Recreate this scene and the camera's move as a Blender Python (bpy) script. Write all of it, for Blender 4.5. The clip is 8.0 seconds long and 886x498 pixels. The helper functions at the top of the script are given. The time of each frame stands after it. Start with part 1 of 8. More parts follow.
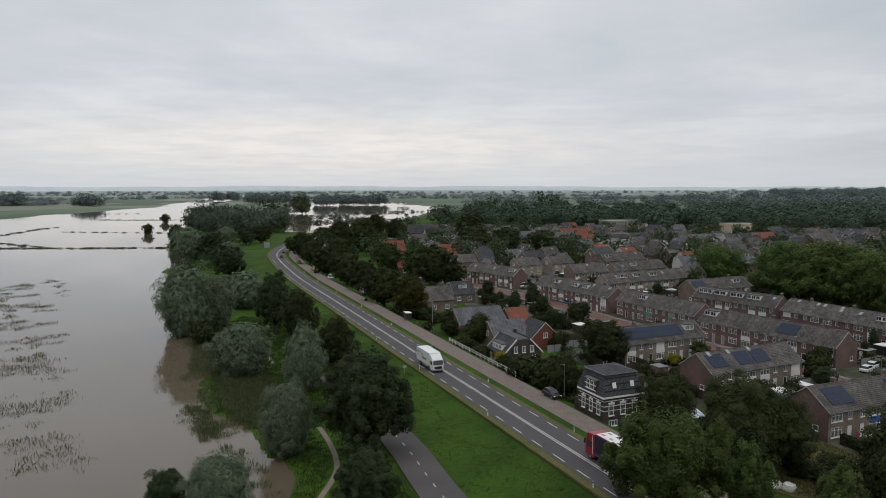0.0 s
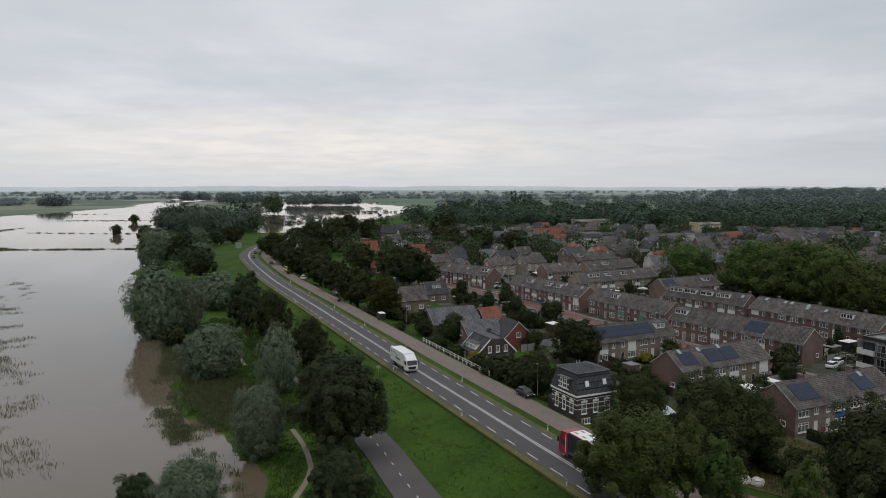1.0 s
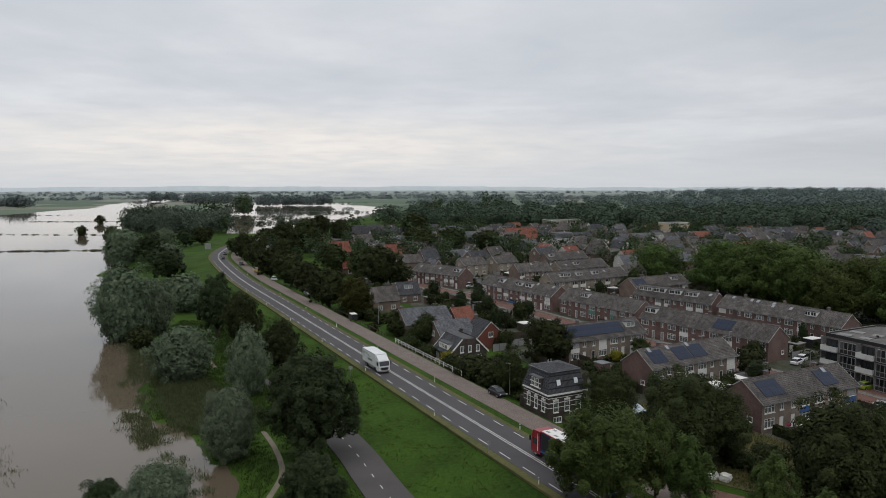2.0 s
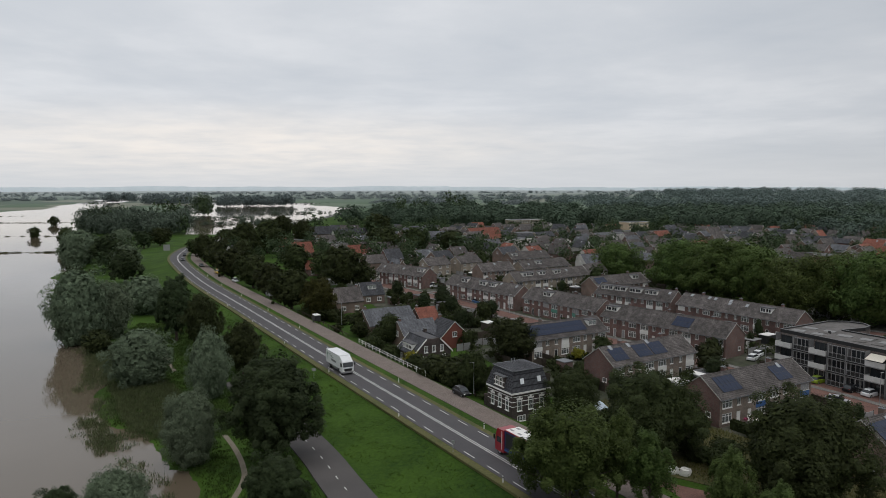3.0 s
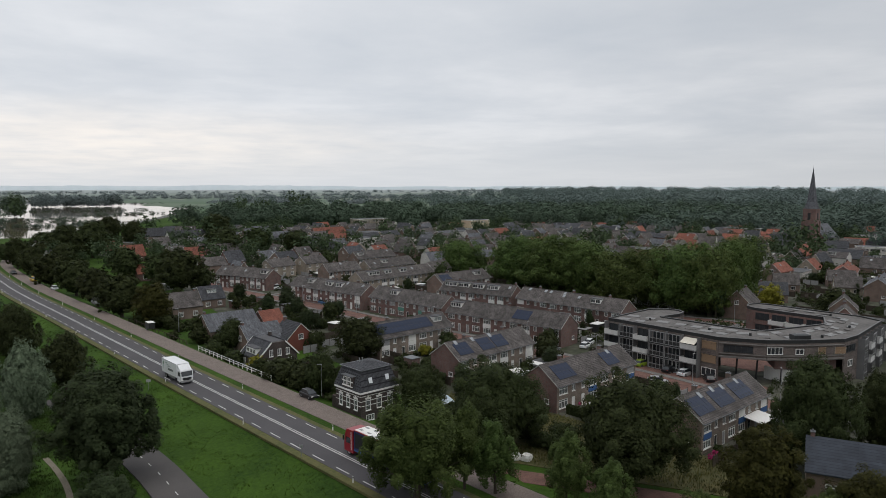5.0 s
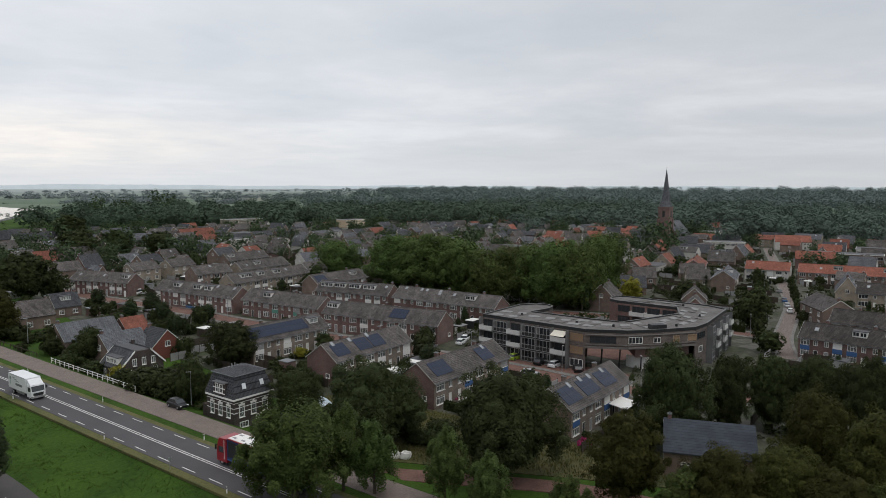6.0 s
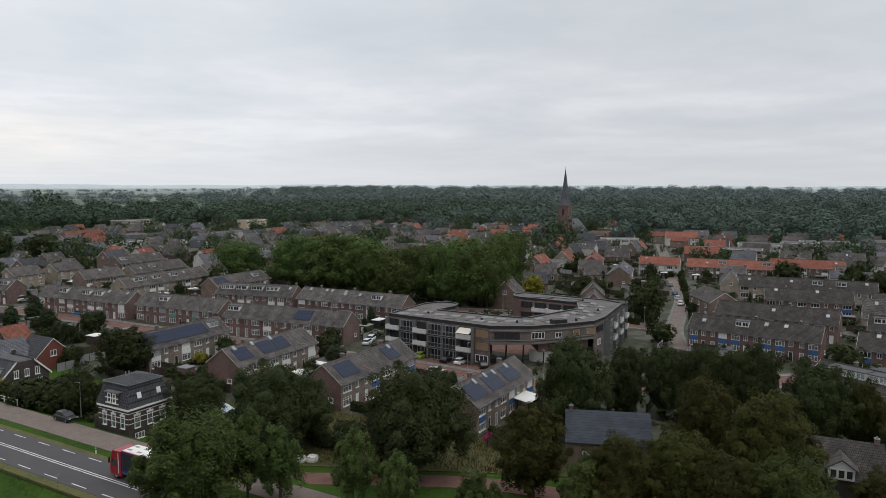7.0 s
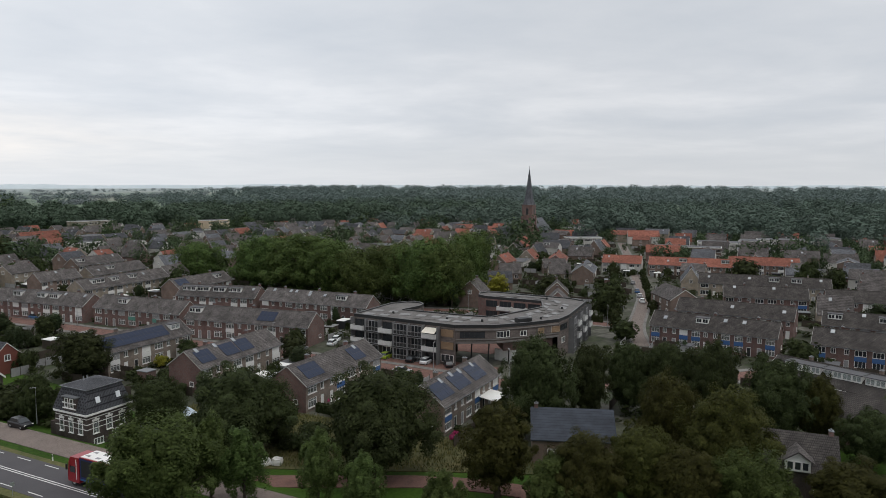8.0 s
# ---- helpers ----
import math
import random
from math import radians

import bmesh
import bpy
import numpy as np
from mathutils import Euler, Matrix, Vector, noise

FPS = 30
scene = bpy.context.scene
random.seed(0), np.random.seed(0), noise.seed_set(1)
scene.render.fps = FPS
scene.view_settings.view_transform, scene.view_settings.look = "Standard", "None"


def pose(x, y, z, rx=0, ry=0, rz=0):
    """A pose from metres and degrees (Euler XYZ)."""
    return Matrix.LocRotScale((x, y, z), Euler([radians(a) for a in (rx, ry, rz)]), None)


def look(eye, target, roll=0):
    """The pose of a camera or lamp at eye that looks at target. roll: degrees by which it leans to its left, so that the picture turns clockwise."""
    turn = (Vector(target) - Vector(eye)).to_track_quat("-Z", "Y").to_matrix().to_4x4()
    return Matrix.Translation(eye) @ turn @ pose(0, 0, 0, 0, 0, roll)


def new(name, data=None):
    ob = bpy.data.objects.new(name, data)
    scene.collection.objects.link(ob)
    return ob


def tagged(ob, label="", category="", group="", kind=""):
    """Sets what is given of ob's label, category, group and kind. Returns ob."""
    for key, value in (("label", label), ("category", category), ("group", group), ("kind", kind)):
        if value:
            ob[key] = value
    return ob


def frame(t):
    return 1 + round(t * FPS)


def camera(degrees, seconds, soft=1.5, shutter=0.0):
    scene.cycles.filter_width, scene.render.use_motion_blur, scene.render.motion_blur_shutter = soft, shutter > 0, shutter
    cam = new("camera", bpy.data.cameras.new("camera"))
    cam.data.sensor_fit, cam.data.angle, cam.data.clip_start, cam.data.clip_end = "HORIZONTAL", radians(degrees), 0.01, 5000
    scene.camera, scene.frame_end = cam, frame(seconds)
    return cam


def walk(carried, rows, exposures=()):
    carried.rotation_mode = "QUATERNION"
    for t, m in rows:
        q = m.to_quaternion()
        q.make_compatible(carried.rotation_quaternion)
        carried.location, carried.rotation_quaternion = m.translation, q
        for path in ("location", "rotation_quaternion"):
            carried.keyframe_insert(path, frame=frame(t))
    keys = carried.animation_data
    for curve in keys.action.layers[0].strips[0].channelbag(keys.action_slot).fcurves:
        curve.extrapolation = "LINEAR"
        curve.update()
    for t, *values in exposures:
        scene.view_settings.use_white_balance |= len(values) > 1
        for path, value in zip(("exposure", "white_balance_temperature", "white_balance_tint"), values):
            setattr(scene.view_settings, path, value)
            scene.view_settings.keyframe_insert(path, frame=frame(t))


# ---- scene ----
cam = camera(64.0, 8.0, soft=0.65)
EYE = 40.6
PATH = [
    (0.0, 0.0, -5.247, 0.05), (0.5, -0.958, -5.244, 0.05), (1.0, -2.143, -5.246, 0.05), (1.5, -3.227, -5.238, 0.05),
    (2.8, -6.72, -5.22, 0.05), (3.5, -9.12, -5.238, 0.06), (4.0, -11.297, -5.256, 0.034), (4.5, -15.021, -5.277, 0.014),
    (4.7, -16.85, -5.283, 0.0), (5.8, -28.04, -5.325, -0.11), (6.0, -29.861, -5.332, -0.125), (6.5, -33.669, -5.352, -0.14),
    (7.0, -37.531, -5.378, -0.127), (7.5, -39.557, -5.39, -0.111), (8.0, -40.372, -5.404, -0.081)]
walk(cam, [(t, pose(0, 0, EYE, 90 + pitch, roll, yaw)) for t, yaw, pitch, roll in PATH],
     exposures=[(0.0, -0.28), (3.5, -0.24), (6.0, -0.08), (8.0, 0.01)])

# ---- sky and sun ----
SUN_AZ, SUN_EL = 160.0, 72.0         # degrees clockwise from straight ahead, degrees up
GLOW_AZ = -9.0


def build_sky():
    world = bpy.data.worlds.new("overcast_sky")
    scene.world = world
    world.use_nodes = True
    nt = world.node_tree
    nt.nodes.clear()
    N = nt.nodes.new
    L = nt.links.new
    out = N("ShaderNodeOutputWorld")
    bg = N("ShaderNodeBackground")
    sky = N("ShaderNodeTexSky")
    sky.sky_type = "NISHITA"
    sky.sun_disc = False
    sky.sun_elevation = radians(SUN_EL)
    sky.sun_rotation = radians(SUN_AZ)
    sky.dust_density = 1.0
    tc = N("ShaderNodeTexCoord")
    sep = N("ShaderNodeSeparateXYZ")
    L(tc.outputs["Generated"], sep.inputs[0])
    # cloud layer seen in perspective: direction divided by height
    zc = N("ShaderNodeMath"); zc.operation = "MAXIMUM"; zc.inputs[1].default_value = 0.0
    L(sep.outputs["Z"], zc.inputs[0])
    za = N("ShaderNodeMath"); za.operation = "ADD"; za.inputs[1].default_value = 0.09
    L(zc.outputs[0], za.inputs[0])
    dx = N("ShaderNodeMath"); dx.operation = "DIVIDE"
    dy = N("ShaderNodeMath"); dy.operation = "DIVIDE"
    L(sep.outputs["X"], dx.inputs[0]); L(za.outputs[0], dx.inputs[1])
    L(sep.outputs["Y"], dy.inputs[0]); L(za.outputs[0], dy.inputs[1])
    cmb = N("ShaderNodeCombineXYZ")
    L(dx.outputs[0], cmb.inputs[0]); L(dy.outputs[0], cmb.inputs[1])
    n1 = N("ShaderNodeTexNoise"); n1.inputs["Scale"].default_value = 0.55
    n1.inputs["Detail"].default_value = 7.0; n1.inputs["Roughness"].default_value = 0.52
    n1.inputs["Distortion"].default_value = 0.35
    L(cmb.outputs[0], n1.inputs["Vector"])
    n2 = N("ShaderNodeTexNoise"); n2.inputs["Scale"].default_value = 1.9
    n2.inputs["Detail"].default_value = 8.0; n2.inputs["Roughness"].default_value = 0.55
    L(cmb.outputs[0], n2.inputs["Vector"])
    mixn = N("ShaderNodeMath"); mixn.operation = "MULTIPLY_ADD"; mixn.inputs[1].default_value = 0.35
    L(n2.outputs["Fac"], mixn.inputs[0]); L(n1.outputs["Fac"], mixn.inputs[2])
    ramp = N("ShaderNodeValToRGB")
    e = ramp.color_ramp.elements
    e[0].position, e[0].color = 0.40, (0.56, 0.602, 0.66, 1)
    e[1].position, e[1].color = 0.92, (0.80, 0.815, 0.845, 1)
    m = ramp.color_ramp.elements.new(0.66); m.color = (0.655, 0.685, 0.73, 1)
    L(mixn.outputs[0], ramp.inputs[0])
    # towards the horizon the layer thins to a paler, even veil
    hz = N("ShaderNodeMapRange"); hz.interpolation_type = "SMOOTHSTEP"
    hz.inputs["From Min"].default_value = 0.0; hz.inputs["From Max"].default_value = 0.10
    hz.inputs["To Min"].default_value = 0.75; hz.inputs["To Max"].default_value = 0.0
    L(sep.outputs["Z"], hz.inputs["Value"])
    veil = N("ShaderNodeMix"); veil.data_type = "RGBA"
    veil.inputs["B"].default_value = (0.66, 0.68, 0.705, 1)
    L(hz.outputs[0], veil.inputs["Factor"]); L(ramp.outputs["Color"], veil.inputs["A"])
    # pale warm glow of the hidden sun in the thin cloud low ahead
    az, el = radians(GLOW_AZ), radians(3.1)
    d = N("ShaderNodeVectorMath"); d.operation = "SUBTRACT"
    d.inputs[1].default_value = (-math.sin(-az) * math.cos(el), math.cos(az) * math.cos(el), math.sin(el))
    L(tc.outputs["Generated"], d.inputs[0])
    ds = N("ShaderNodeVectorMath"); ds.operation = "MULTIPLY"; ds.inputs[1].default_value = (2.1, 2.1, 20.0)
    L(d.outputs[0], ds.inputs[0])
    ln = N("ShaderNodeVectorMath"); ln.operation = "LENGTH"
    L(ds.outputs[0], ln.inputs[0])
    gl = N("ShaderNodeMapRange"); gl.interpolation_type = "SMOOTHERSTEP"
    gl.inputs["From Min"].default_value = 0.0; gl.inputs["From Max"].default_value = 1.5
    gl.inputs["To Min"].default_value = 1.1; gl.inputs["To Max"].default_value = 0.0
    L(ln.outputs["Value"], gl.inputs["Value"])
    gn = N("ShaderNodeMath"); gn.operation = "MULTIPLY"
    L(gl.outputs[0], gn.inputs[0]); L(n2.outputs["Fac"], gn.inputs[1])
    glow = N("ShaderNodeMix"); glow.data_type = "RGBA"
    glow.inputs["B"].default_value = (1.0, 0.925, 0.85, 1)
    L(gn.outputs[0], glow.inputs["Factor"]); L(veil.outputs["Result"], glow.inputs["A"])
    side = N("ShaderNodeVectorMath"); side.operation = "DOT_PRODUCT"
    side.inputs[1].default_value = (math.sin(az), math.cos(az), 0.0)
    L(tc.outputs["Generated"], side.inputs[0])
    sm = N("ShaderNodeMapRange"); sm.interpolation_type = "SMOOTHSTEP"
    sm.inputs["From Min"].default_value = 0.45; sm.inputs["From Max"].default_value = 1.0
    sm.inputs["To Min"].default_value = 0.98; sm.inputs["To Max"].default_value = 1.17
    L(side.outputs["Value"], sm.inputs["Value"])
    bright = N("ShaderNodeVectorMath"); bright.operation = "SCALE"
    L(glow.outputs["Result"], bright.inputs[0]); L(sm.outputs[0], bright.inputs["Scale"])
    # a trace of the clear sky's colour above the cloud
    fin = N("ShaderNodeMix"); fin.data_type = "RGBA"; fin.inputs["Factor"].default_value = 0.02
    sc = N("ShaderNodeMix"); sc.data_type = "RGBA"; sc.blend_type = "MULTIPLY"; sc.inputs["Factor"].default_value = 1.0
    sc.inputs["B"].default_value = (0.1, 0.1, 0.1, 1)
    L(sky.outputs[0], sc.inputs["A"])
    L(bright.outputs[0], fin.inputs["A"]); L(sc.outputs["Result"], fin.inputs["B"])
    L(fin.outputs["Result"], bg.inputs["Color"])
    bg.inputs["Strength"].default_value = 1.0
    L(bg.outputs[0], out.inputs[0])


build_sky()
sun = new("sun", bpy.data.lights.new("sun", "SUN"))
sun.data.energy, sun.data.angle, sun.data.color = 1.2, radians(60), (1.0, 0.97, 0.93)
_az, _el = radians(SUN_AZ), radians(SUN_EL)
sun.matrix_world = look((math.sin(_az) * math.cos(_el) * 100, math.cos(_az) * math.cos(_el) * 100, math.sin(_el) * 100), (0, 0, 0))

# ---- materials ----
MATS = {}


def mat(name, color, color2=None, rough=0.8, scale=3.0, scale2=0.3, metal=0.0, bump=0.2, bump_dist=0.02, coord="Object",
        spec=0.35, amount=1.0, per_object=0.0):
    """A two-scale noisy surface: colour to colour2 by fine and coarse noise, with relief."""
    if name in MATS:
        return MATS[name]
    m = bpy.data.materials.new(name)
    m.use_nodes = True
    nt = m.node_tree
    N, L = nt.nodes.new, nt.links.new
    b = nt.nodes["Principled BSDF"]
    b.inputs["Roughness"].default_value = rough
    b.inputs["Metallic"].default_value = metal
    b.inputs["Specular IOR Level"].default_value = spec
    color2 = color2 or tuple(c * 0.75 for c in color)
    tc = N("ShaderNodeTexCoord")
    fine = N("ShaderNodeTexNoise"); fine.inputs["Scale"].default_value = scale; fine.inputs["Detail"].default_value = 6
    coarse = N("ShaderNodeTexNoise"); coarse.inputs["Scale"].default_value = scale2; coarse.inputs["Detail"].default_value = 4
    L(tc.outputs[coord], fine.inputs["Vector"]); L(tc.outputs[coord], coarse.inputs["Vector"])
    add = N("ShaderNodeMath"); add.operation = "ADD"
    L(fine.outputs["Fac"], add.inputs[0]); L(coarse.outputs["Fac"], add.inputs[1])
    mr = N("ShaderNodeMapRange"); mr.inputs["From Min"].default_value = 0.72; mr.inputs["From Max"].default_value = 1.28
    mr.inputs["To Max"].default_value = amount
    L(add.outputs[0], mr.inputs["Value"])
    mix = N("ShaderNodeMix"); mix.data_type = "RGBA"
    mix.inputs["A"].default_value = (*color, 1); mix.inputs["B"].default_value = (*color2, 1)
    L(mr.outputs[0], mix.inputs["Factor"])
    last = mix.outputs["Result"]
    if per_object:
        oi = N("ShaderNodeObjectInfo")
        hs = N("ShaderNodeHueSaturation")
        vr = N("ShaderNodeMapRange"); vr.inputs["To Min"].default_value = 1 - per_object; vr.inputs["To Max"].default_value = 1 + per_object
        L(oi.outputs["Random"], vr.inputs["Value"]); L(vr.outputs[0], hs.inputs["Value"]); L(last, hs.inputs["Color"])
        last = hs.outputs["Color"]
    L(last, b.inputs["Base Color"])
    if bump:
        bp = N("ShaderNodeBump"); bp.inputs["Strength"].default_value = bump; bp.inputs["Distance"].default_value = bump_dist
        L(fine.outputs["Fac"], bp.inputs["Height"]); L(bp.outputs[0], b.inputs["Normal"])
    MATS[name] = m
    return m


def brick_mat(name, c1, c2, mortar, w=0.22, h=0.065, wall=True, rough=0.85, bump=0.4, gap=0.012, per_object=0.0, dirt=0.35):
    """Coursed pieces (bricks on walls, tiles on roofs, clinkers on roads) with joints, stained at a larger scale."""
    if name in MATS:
        return MATS[name]
    m = bpy.data.materials.new(name)
    m.use_nodes = True
    nt = m.node_tree
    N, L = nt.nodes.new, nt.links.new
    b = nt.nodes["Principled BSDF"]
    b.inputs["Roughness"].default_value = rough
    b.inputs["Specular IOR Level"].default_value = 0.3
    tc = N("ShaderNodeTexCoord")
    sep = N("ShaderNodeSeparateXYZ"); L(tc.outputs["Object"], sep.inputs[0])
    cmb = N("ShaderNodeCombineXYZ")
    if wall:
        ad = N("ShaderNodeMath"); ad.operation = "ADD"
        L(sep.outputs["X"], ad.inputs[0]); L(sep.outputs["Y"], ad.inputs[1])
        L(ad.outputs[0], cmb.inputs[0]); L(sep.outputs["Z"], cmb.inputs[1])
    else:
        L(sep.outputs["X"], cmb.inputs[0]); L(sep.outputs["Y"], cmb.inputs[1])
    br = N("ShaderNodeTexBrick")
    br.inputs["Scale"].default_value = 1.0
    br.inputs["Brick Width"].default_value = w
    br.inputs["Row Height"].default_value = h
    br.inputs["Mortar Size"].default_value = gap
    br.inputs["Color1"].default_value = (*c1, 1)
    br.inputs["Color2"].default_value = (*c2, 1)
    br.inputs["Mortar"].default_value = (*mortar, 1)
    L(cmb.outputs[0], br.inputs["Vector"])
    ns = N("ShaderNodeTexNoise"); ns.inputs["Scale"].default_value = 0.45; ns.inputs["Detail"].default_value = 7
    ns.inputs["Roughness"].default_value = 0.65
    L(tc.outputs["Object"], ns.inputs["Vector"])
    mr = N("ShaderNodeMapRange"); mr.inputs["From Min"].default_value = 0.3; mr.inputs["From Max"].default_value = 0.7
    mr.inputs["To Min"].default_value = 1 - dirt; mr.inputs["To Max"].default_value = 1 + dirt * 0.5
    L(ns.outputs["Fac"], mr.inputs["Value"])
    hs = N("ShaderNodeHueSaturation"); L(br.outputs["Color"], hs.inputs["Color"])
    val = mr.outputs[0]
    if per_object:
        oi = N("ShaderNodeObjectInfo")
        vr = N("ShaderNodeMapRange"); vr.inputs["To Min"].default_value = 1 - per_object; vr.inputs["To Max"].default_value = 1 + per_object
        L(oi.outputs["Random"], vr.inputs["Value"])
        mu = N("ShaderNodeMath"); mu.operation = "MULTIPLY"; L(vr.outputs[0], mu.inputs[0]); L(val, mu.inputs[1])
        val = mu.outputs[0]
    L(val, hs.inputs["Value"])
    L(hs.outputs["Color"], b.inputs["Base Color"])
    bp = N("ShaderNodeBump"); bp.inputs["Strength"].default_value = bump; bp.inputs["Distance"].default_value = 0.02
    inv = N("ShaderNodeMath"); inv.operation = "SUBTRACT"; inv.inputs[0].default_value = 1.0
    L(br.outputs["Fac"], inv.inputs[1]); L(inv.outputs[0], bp.inputs["Height"]); L(bp.outputs[0], b.inputs["Normal"])
    MATS[name] = m
    return m


def foliage_mat(name, c1, c2, tint=0.25, mottle=1.1, low=0.78, high=1.2, hues=(0.482, 0.515)):
    """Leaves: two greens by clump, varied from tree to tree, a little light passing through."""
    if name in MATS:
        return MATS[name]
    m = bpy.data.materials.new(name)
    m.use_nodes = True
    nt = m.node_tree
    N, L = nt.nodes.new, nt.links.new
    b = nt.nodes["Principled BSDF"]
    b.inputs["Roughness"].default_value = 0.7
    b.inputs["Specular IOR Level"].default_value = 0.1
    geo = N("ShaderNodeNewGeometry")
    mix = N("ShaderNodeMix"); mix.data_type = "RGBA"
    mix.inputs["A"].default_value = (*c1, 1); mix.inputs["B"].default_value = (*c2, 1)
    L(geo.outputs["Random Per Island"], mix.inputs["Factor"])
    tc = N("ShaderNodeTexCoord")
    ns = N("ShaderNodeTexNoise"); ns.inputs["Scale"].default_value = 0.35; ns.inputs["Detail"].default_value = 3
    L(tc.outputs["Object"], ns.inputs["Vector"])
    oi = N("ShaderNodeObjectInfo")
    ad = N("ShaderNodeMath"); ad.operation = "ADD"; L(ns.outputs["Fac"], ad.inputs[0]); L(oi.outputs["Random"], ad.inputs[1])
    mr = N("ShaderNodeMapRange"); mr.inputs["From Min"].default_value = 0.2; mr.inputs["From Max"].default_value = 1.8
    mr.inputs["To Min"].default_value = 1 - tint; mr.inputs["To Max"].default_value = 1 + tint
    L(ad.outputs[0], mr.inputs["Value"])
    hue = N("ShaderNodeMapRange"); hue.inputs["To Min"].default_value, hue.inputs["To Max"].default_value = hues
    L(oi.outputs["Random"], hue.inputs["Value"])
    fine = N("ShaderNodeTexNoise"); fine.inputs["Scale"].default_value = mottle; fine.inputs["Detail"].default_value = 3
    L(tc.outputs["Object"], fine.inputs["Vector"])
    fr = N("ShaderNodeMapRange"); fr.inputs["From Min"].default_value = 0.38; fr.inputs["From Max"].default_value = 0.62
    fr.inputs["To Min"].default_value = low; fr.inputs["To Max"].default_value = high
    L(fine.outputs["Fac"], fr.inputs["Value"])
    mm = N("ShaderNodeMath"); mm.operation = "MULTIPLY"; L(mr.outputs[0], mm.inputs[0]); L(fr.outputs[0], mm.inputs[1])
    hs = N("ShaderNodeHueSaturation")
    L(hue.outputs[0], hs.inputs["Hue"]); L(mm.outputs[0], hs.inputs["Value"]); L(mix.outputs["Result"], hs.inputs["Color"])
    L(hs.outputs["Color"], b.inputs["Base Color"])
    tr = N("ShaderNodeBsdfTranslucent")
    L(hs.outputs["Color"], tr.inputs["Color"])
    ms = N("ShaderNodeMixShader"); ms.inputs[0].default_value = 0.2
    out = nt.nodes["Material Output"]
    L(b.outputs[0], ms.inputs[1]); L(tr.outputs[0], ms.inputs[2]); L(ms.outputs[0], out.inputs["Surface"])
    MATS[name] = m
    return m


def ground_mat():
    m = bpy.data.materials.new("meadow_grass")
    m.use_nodes = True
    nt = m.node_tree
    N, L = nt.nodes.new, nt.links.new
    b = nt.nodes["Principled BSDF"]
    b.inputs["Roughness"].default_value = 0.95
    b.inputs["Specular IOR Level"].default_value = 0.15
    tc = N("ShaderNodeTexCoord")
    fine = N("ShaderNodeTexNoise"); fine.inputs["Scale"].default_value = 1.6; fine.inputs["Detail"].default_value = 9
    fine.inputs["Roughness"].default_value = 0.7
    mid = N("ShaderNodeTexNoise"); mid.inputs["Scale"].default_value = 0.09; mid.inputs["Detail"].default_value = 5
    for n in (fine, mid):
        L(tc.outputs["Object"], n.inputs["Vector"])
    r1 = N("ShaderNodeValToRGB")
    e = r1.color_ramp.elements
    e[0].position, e[0].color = 0.36, (0.018, 0.043, 0.006, 1)
    e[1].position, e[1].color = 0.64, (0.054, 0.106, 0.012, 1)
    ad = N("ShaderNodeMath"); ad.operation = "MULTIPLY_ADD"; ad.inputs[1].default_value = 0.5
    L(mid.outputs["Fac"], ad.inputs[0])
    sc = N("ShaderNodeMath"); sc.operation = "MULTIPLY"; sc.inputs[1].default_value = 0.5
    L(fine.outputs["Fac"], sc.inputs[0]); L(sc.outputs[0], ad.inputs[2])
    L(ad.outputs[0], r1.inputs[0])
    # far parcels of pasture, crop and stubble
    vo = N("ShaderNodeTexVoronoi"); vo.inputs["Scale"].default_value = 0.0045; vo.distance = "MANHATTAN"
    L(tc.outputs["Object"], vo.inputs["Vector"])
    sepc = N("ShaderNodeSeparateColor"); L(vo.outputs["Color"], sepc.inputs[0])
    r2 = N("ShaderNodeValToRGB"); r2.color_ramp.interpolation = "CONSTANT"
    f = r2.color_ramp.elements
    f[0].position, f[0].color = 0.0, (0.10, 0.145, 0.095, 1)
    f[1].position, f[1].color = 0.82, (0.20, 0.21, 0.165, 1)
    x = f.new(0.3); x.color = (0.135, 0.175, 0.125, 1)
    x = f.new(0.6); x.color = (0.085, 0.12, 0.085, 1)
    L(sepc.outputs[0], r2.inputs[0])
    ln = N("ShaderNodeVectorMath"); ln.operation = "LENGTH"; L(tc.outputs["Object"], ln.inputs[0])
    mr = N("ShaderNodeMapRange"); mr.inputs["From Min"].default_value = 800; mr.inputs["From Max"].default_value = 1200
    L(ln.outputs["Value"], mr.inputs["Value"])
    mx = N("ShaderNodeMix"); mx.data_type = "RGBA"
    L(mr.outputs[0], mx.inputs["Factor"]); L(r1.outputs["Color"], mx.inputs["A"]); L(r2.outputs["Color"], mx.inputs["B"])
    # haze painted into the ground: colour pales to blue-grey with distance
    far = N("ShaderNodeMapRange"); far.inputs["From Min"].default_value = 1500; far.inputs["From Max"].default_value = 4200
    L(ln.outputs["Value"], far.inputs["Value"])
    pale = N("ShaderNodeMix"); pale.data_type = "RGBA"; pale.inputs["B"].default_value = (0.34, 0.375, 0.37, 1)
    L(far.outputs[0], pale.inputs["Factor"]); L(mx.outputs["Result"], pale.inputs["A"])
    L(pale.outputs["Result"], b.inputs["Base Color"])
    bp = N("ShaderNodeBump"); bp.inputs["Strength"].default_value = 0.7; bp.inputs["Distance"].default_value = 0.15
    L(fine.outputs["Fac"], bp.inputs["Height"]); L(bp.outputs[0], b.inputs["Normal"])
    MATS["grass"] = m
    return m


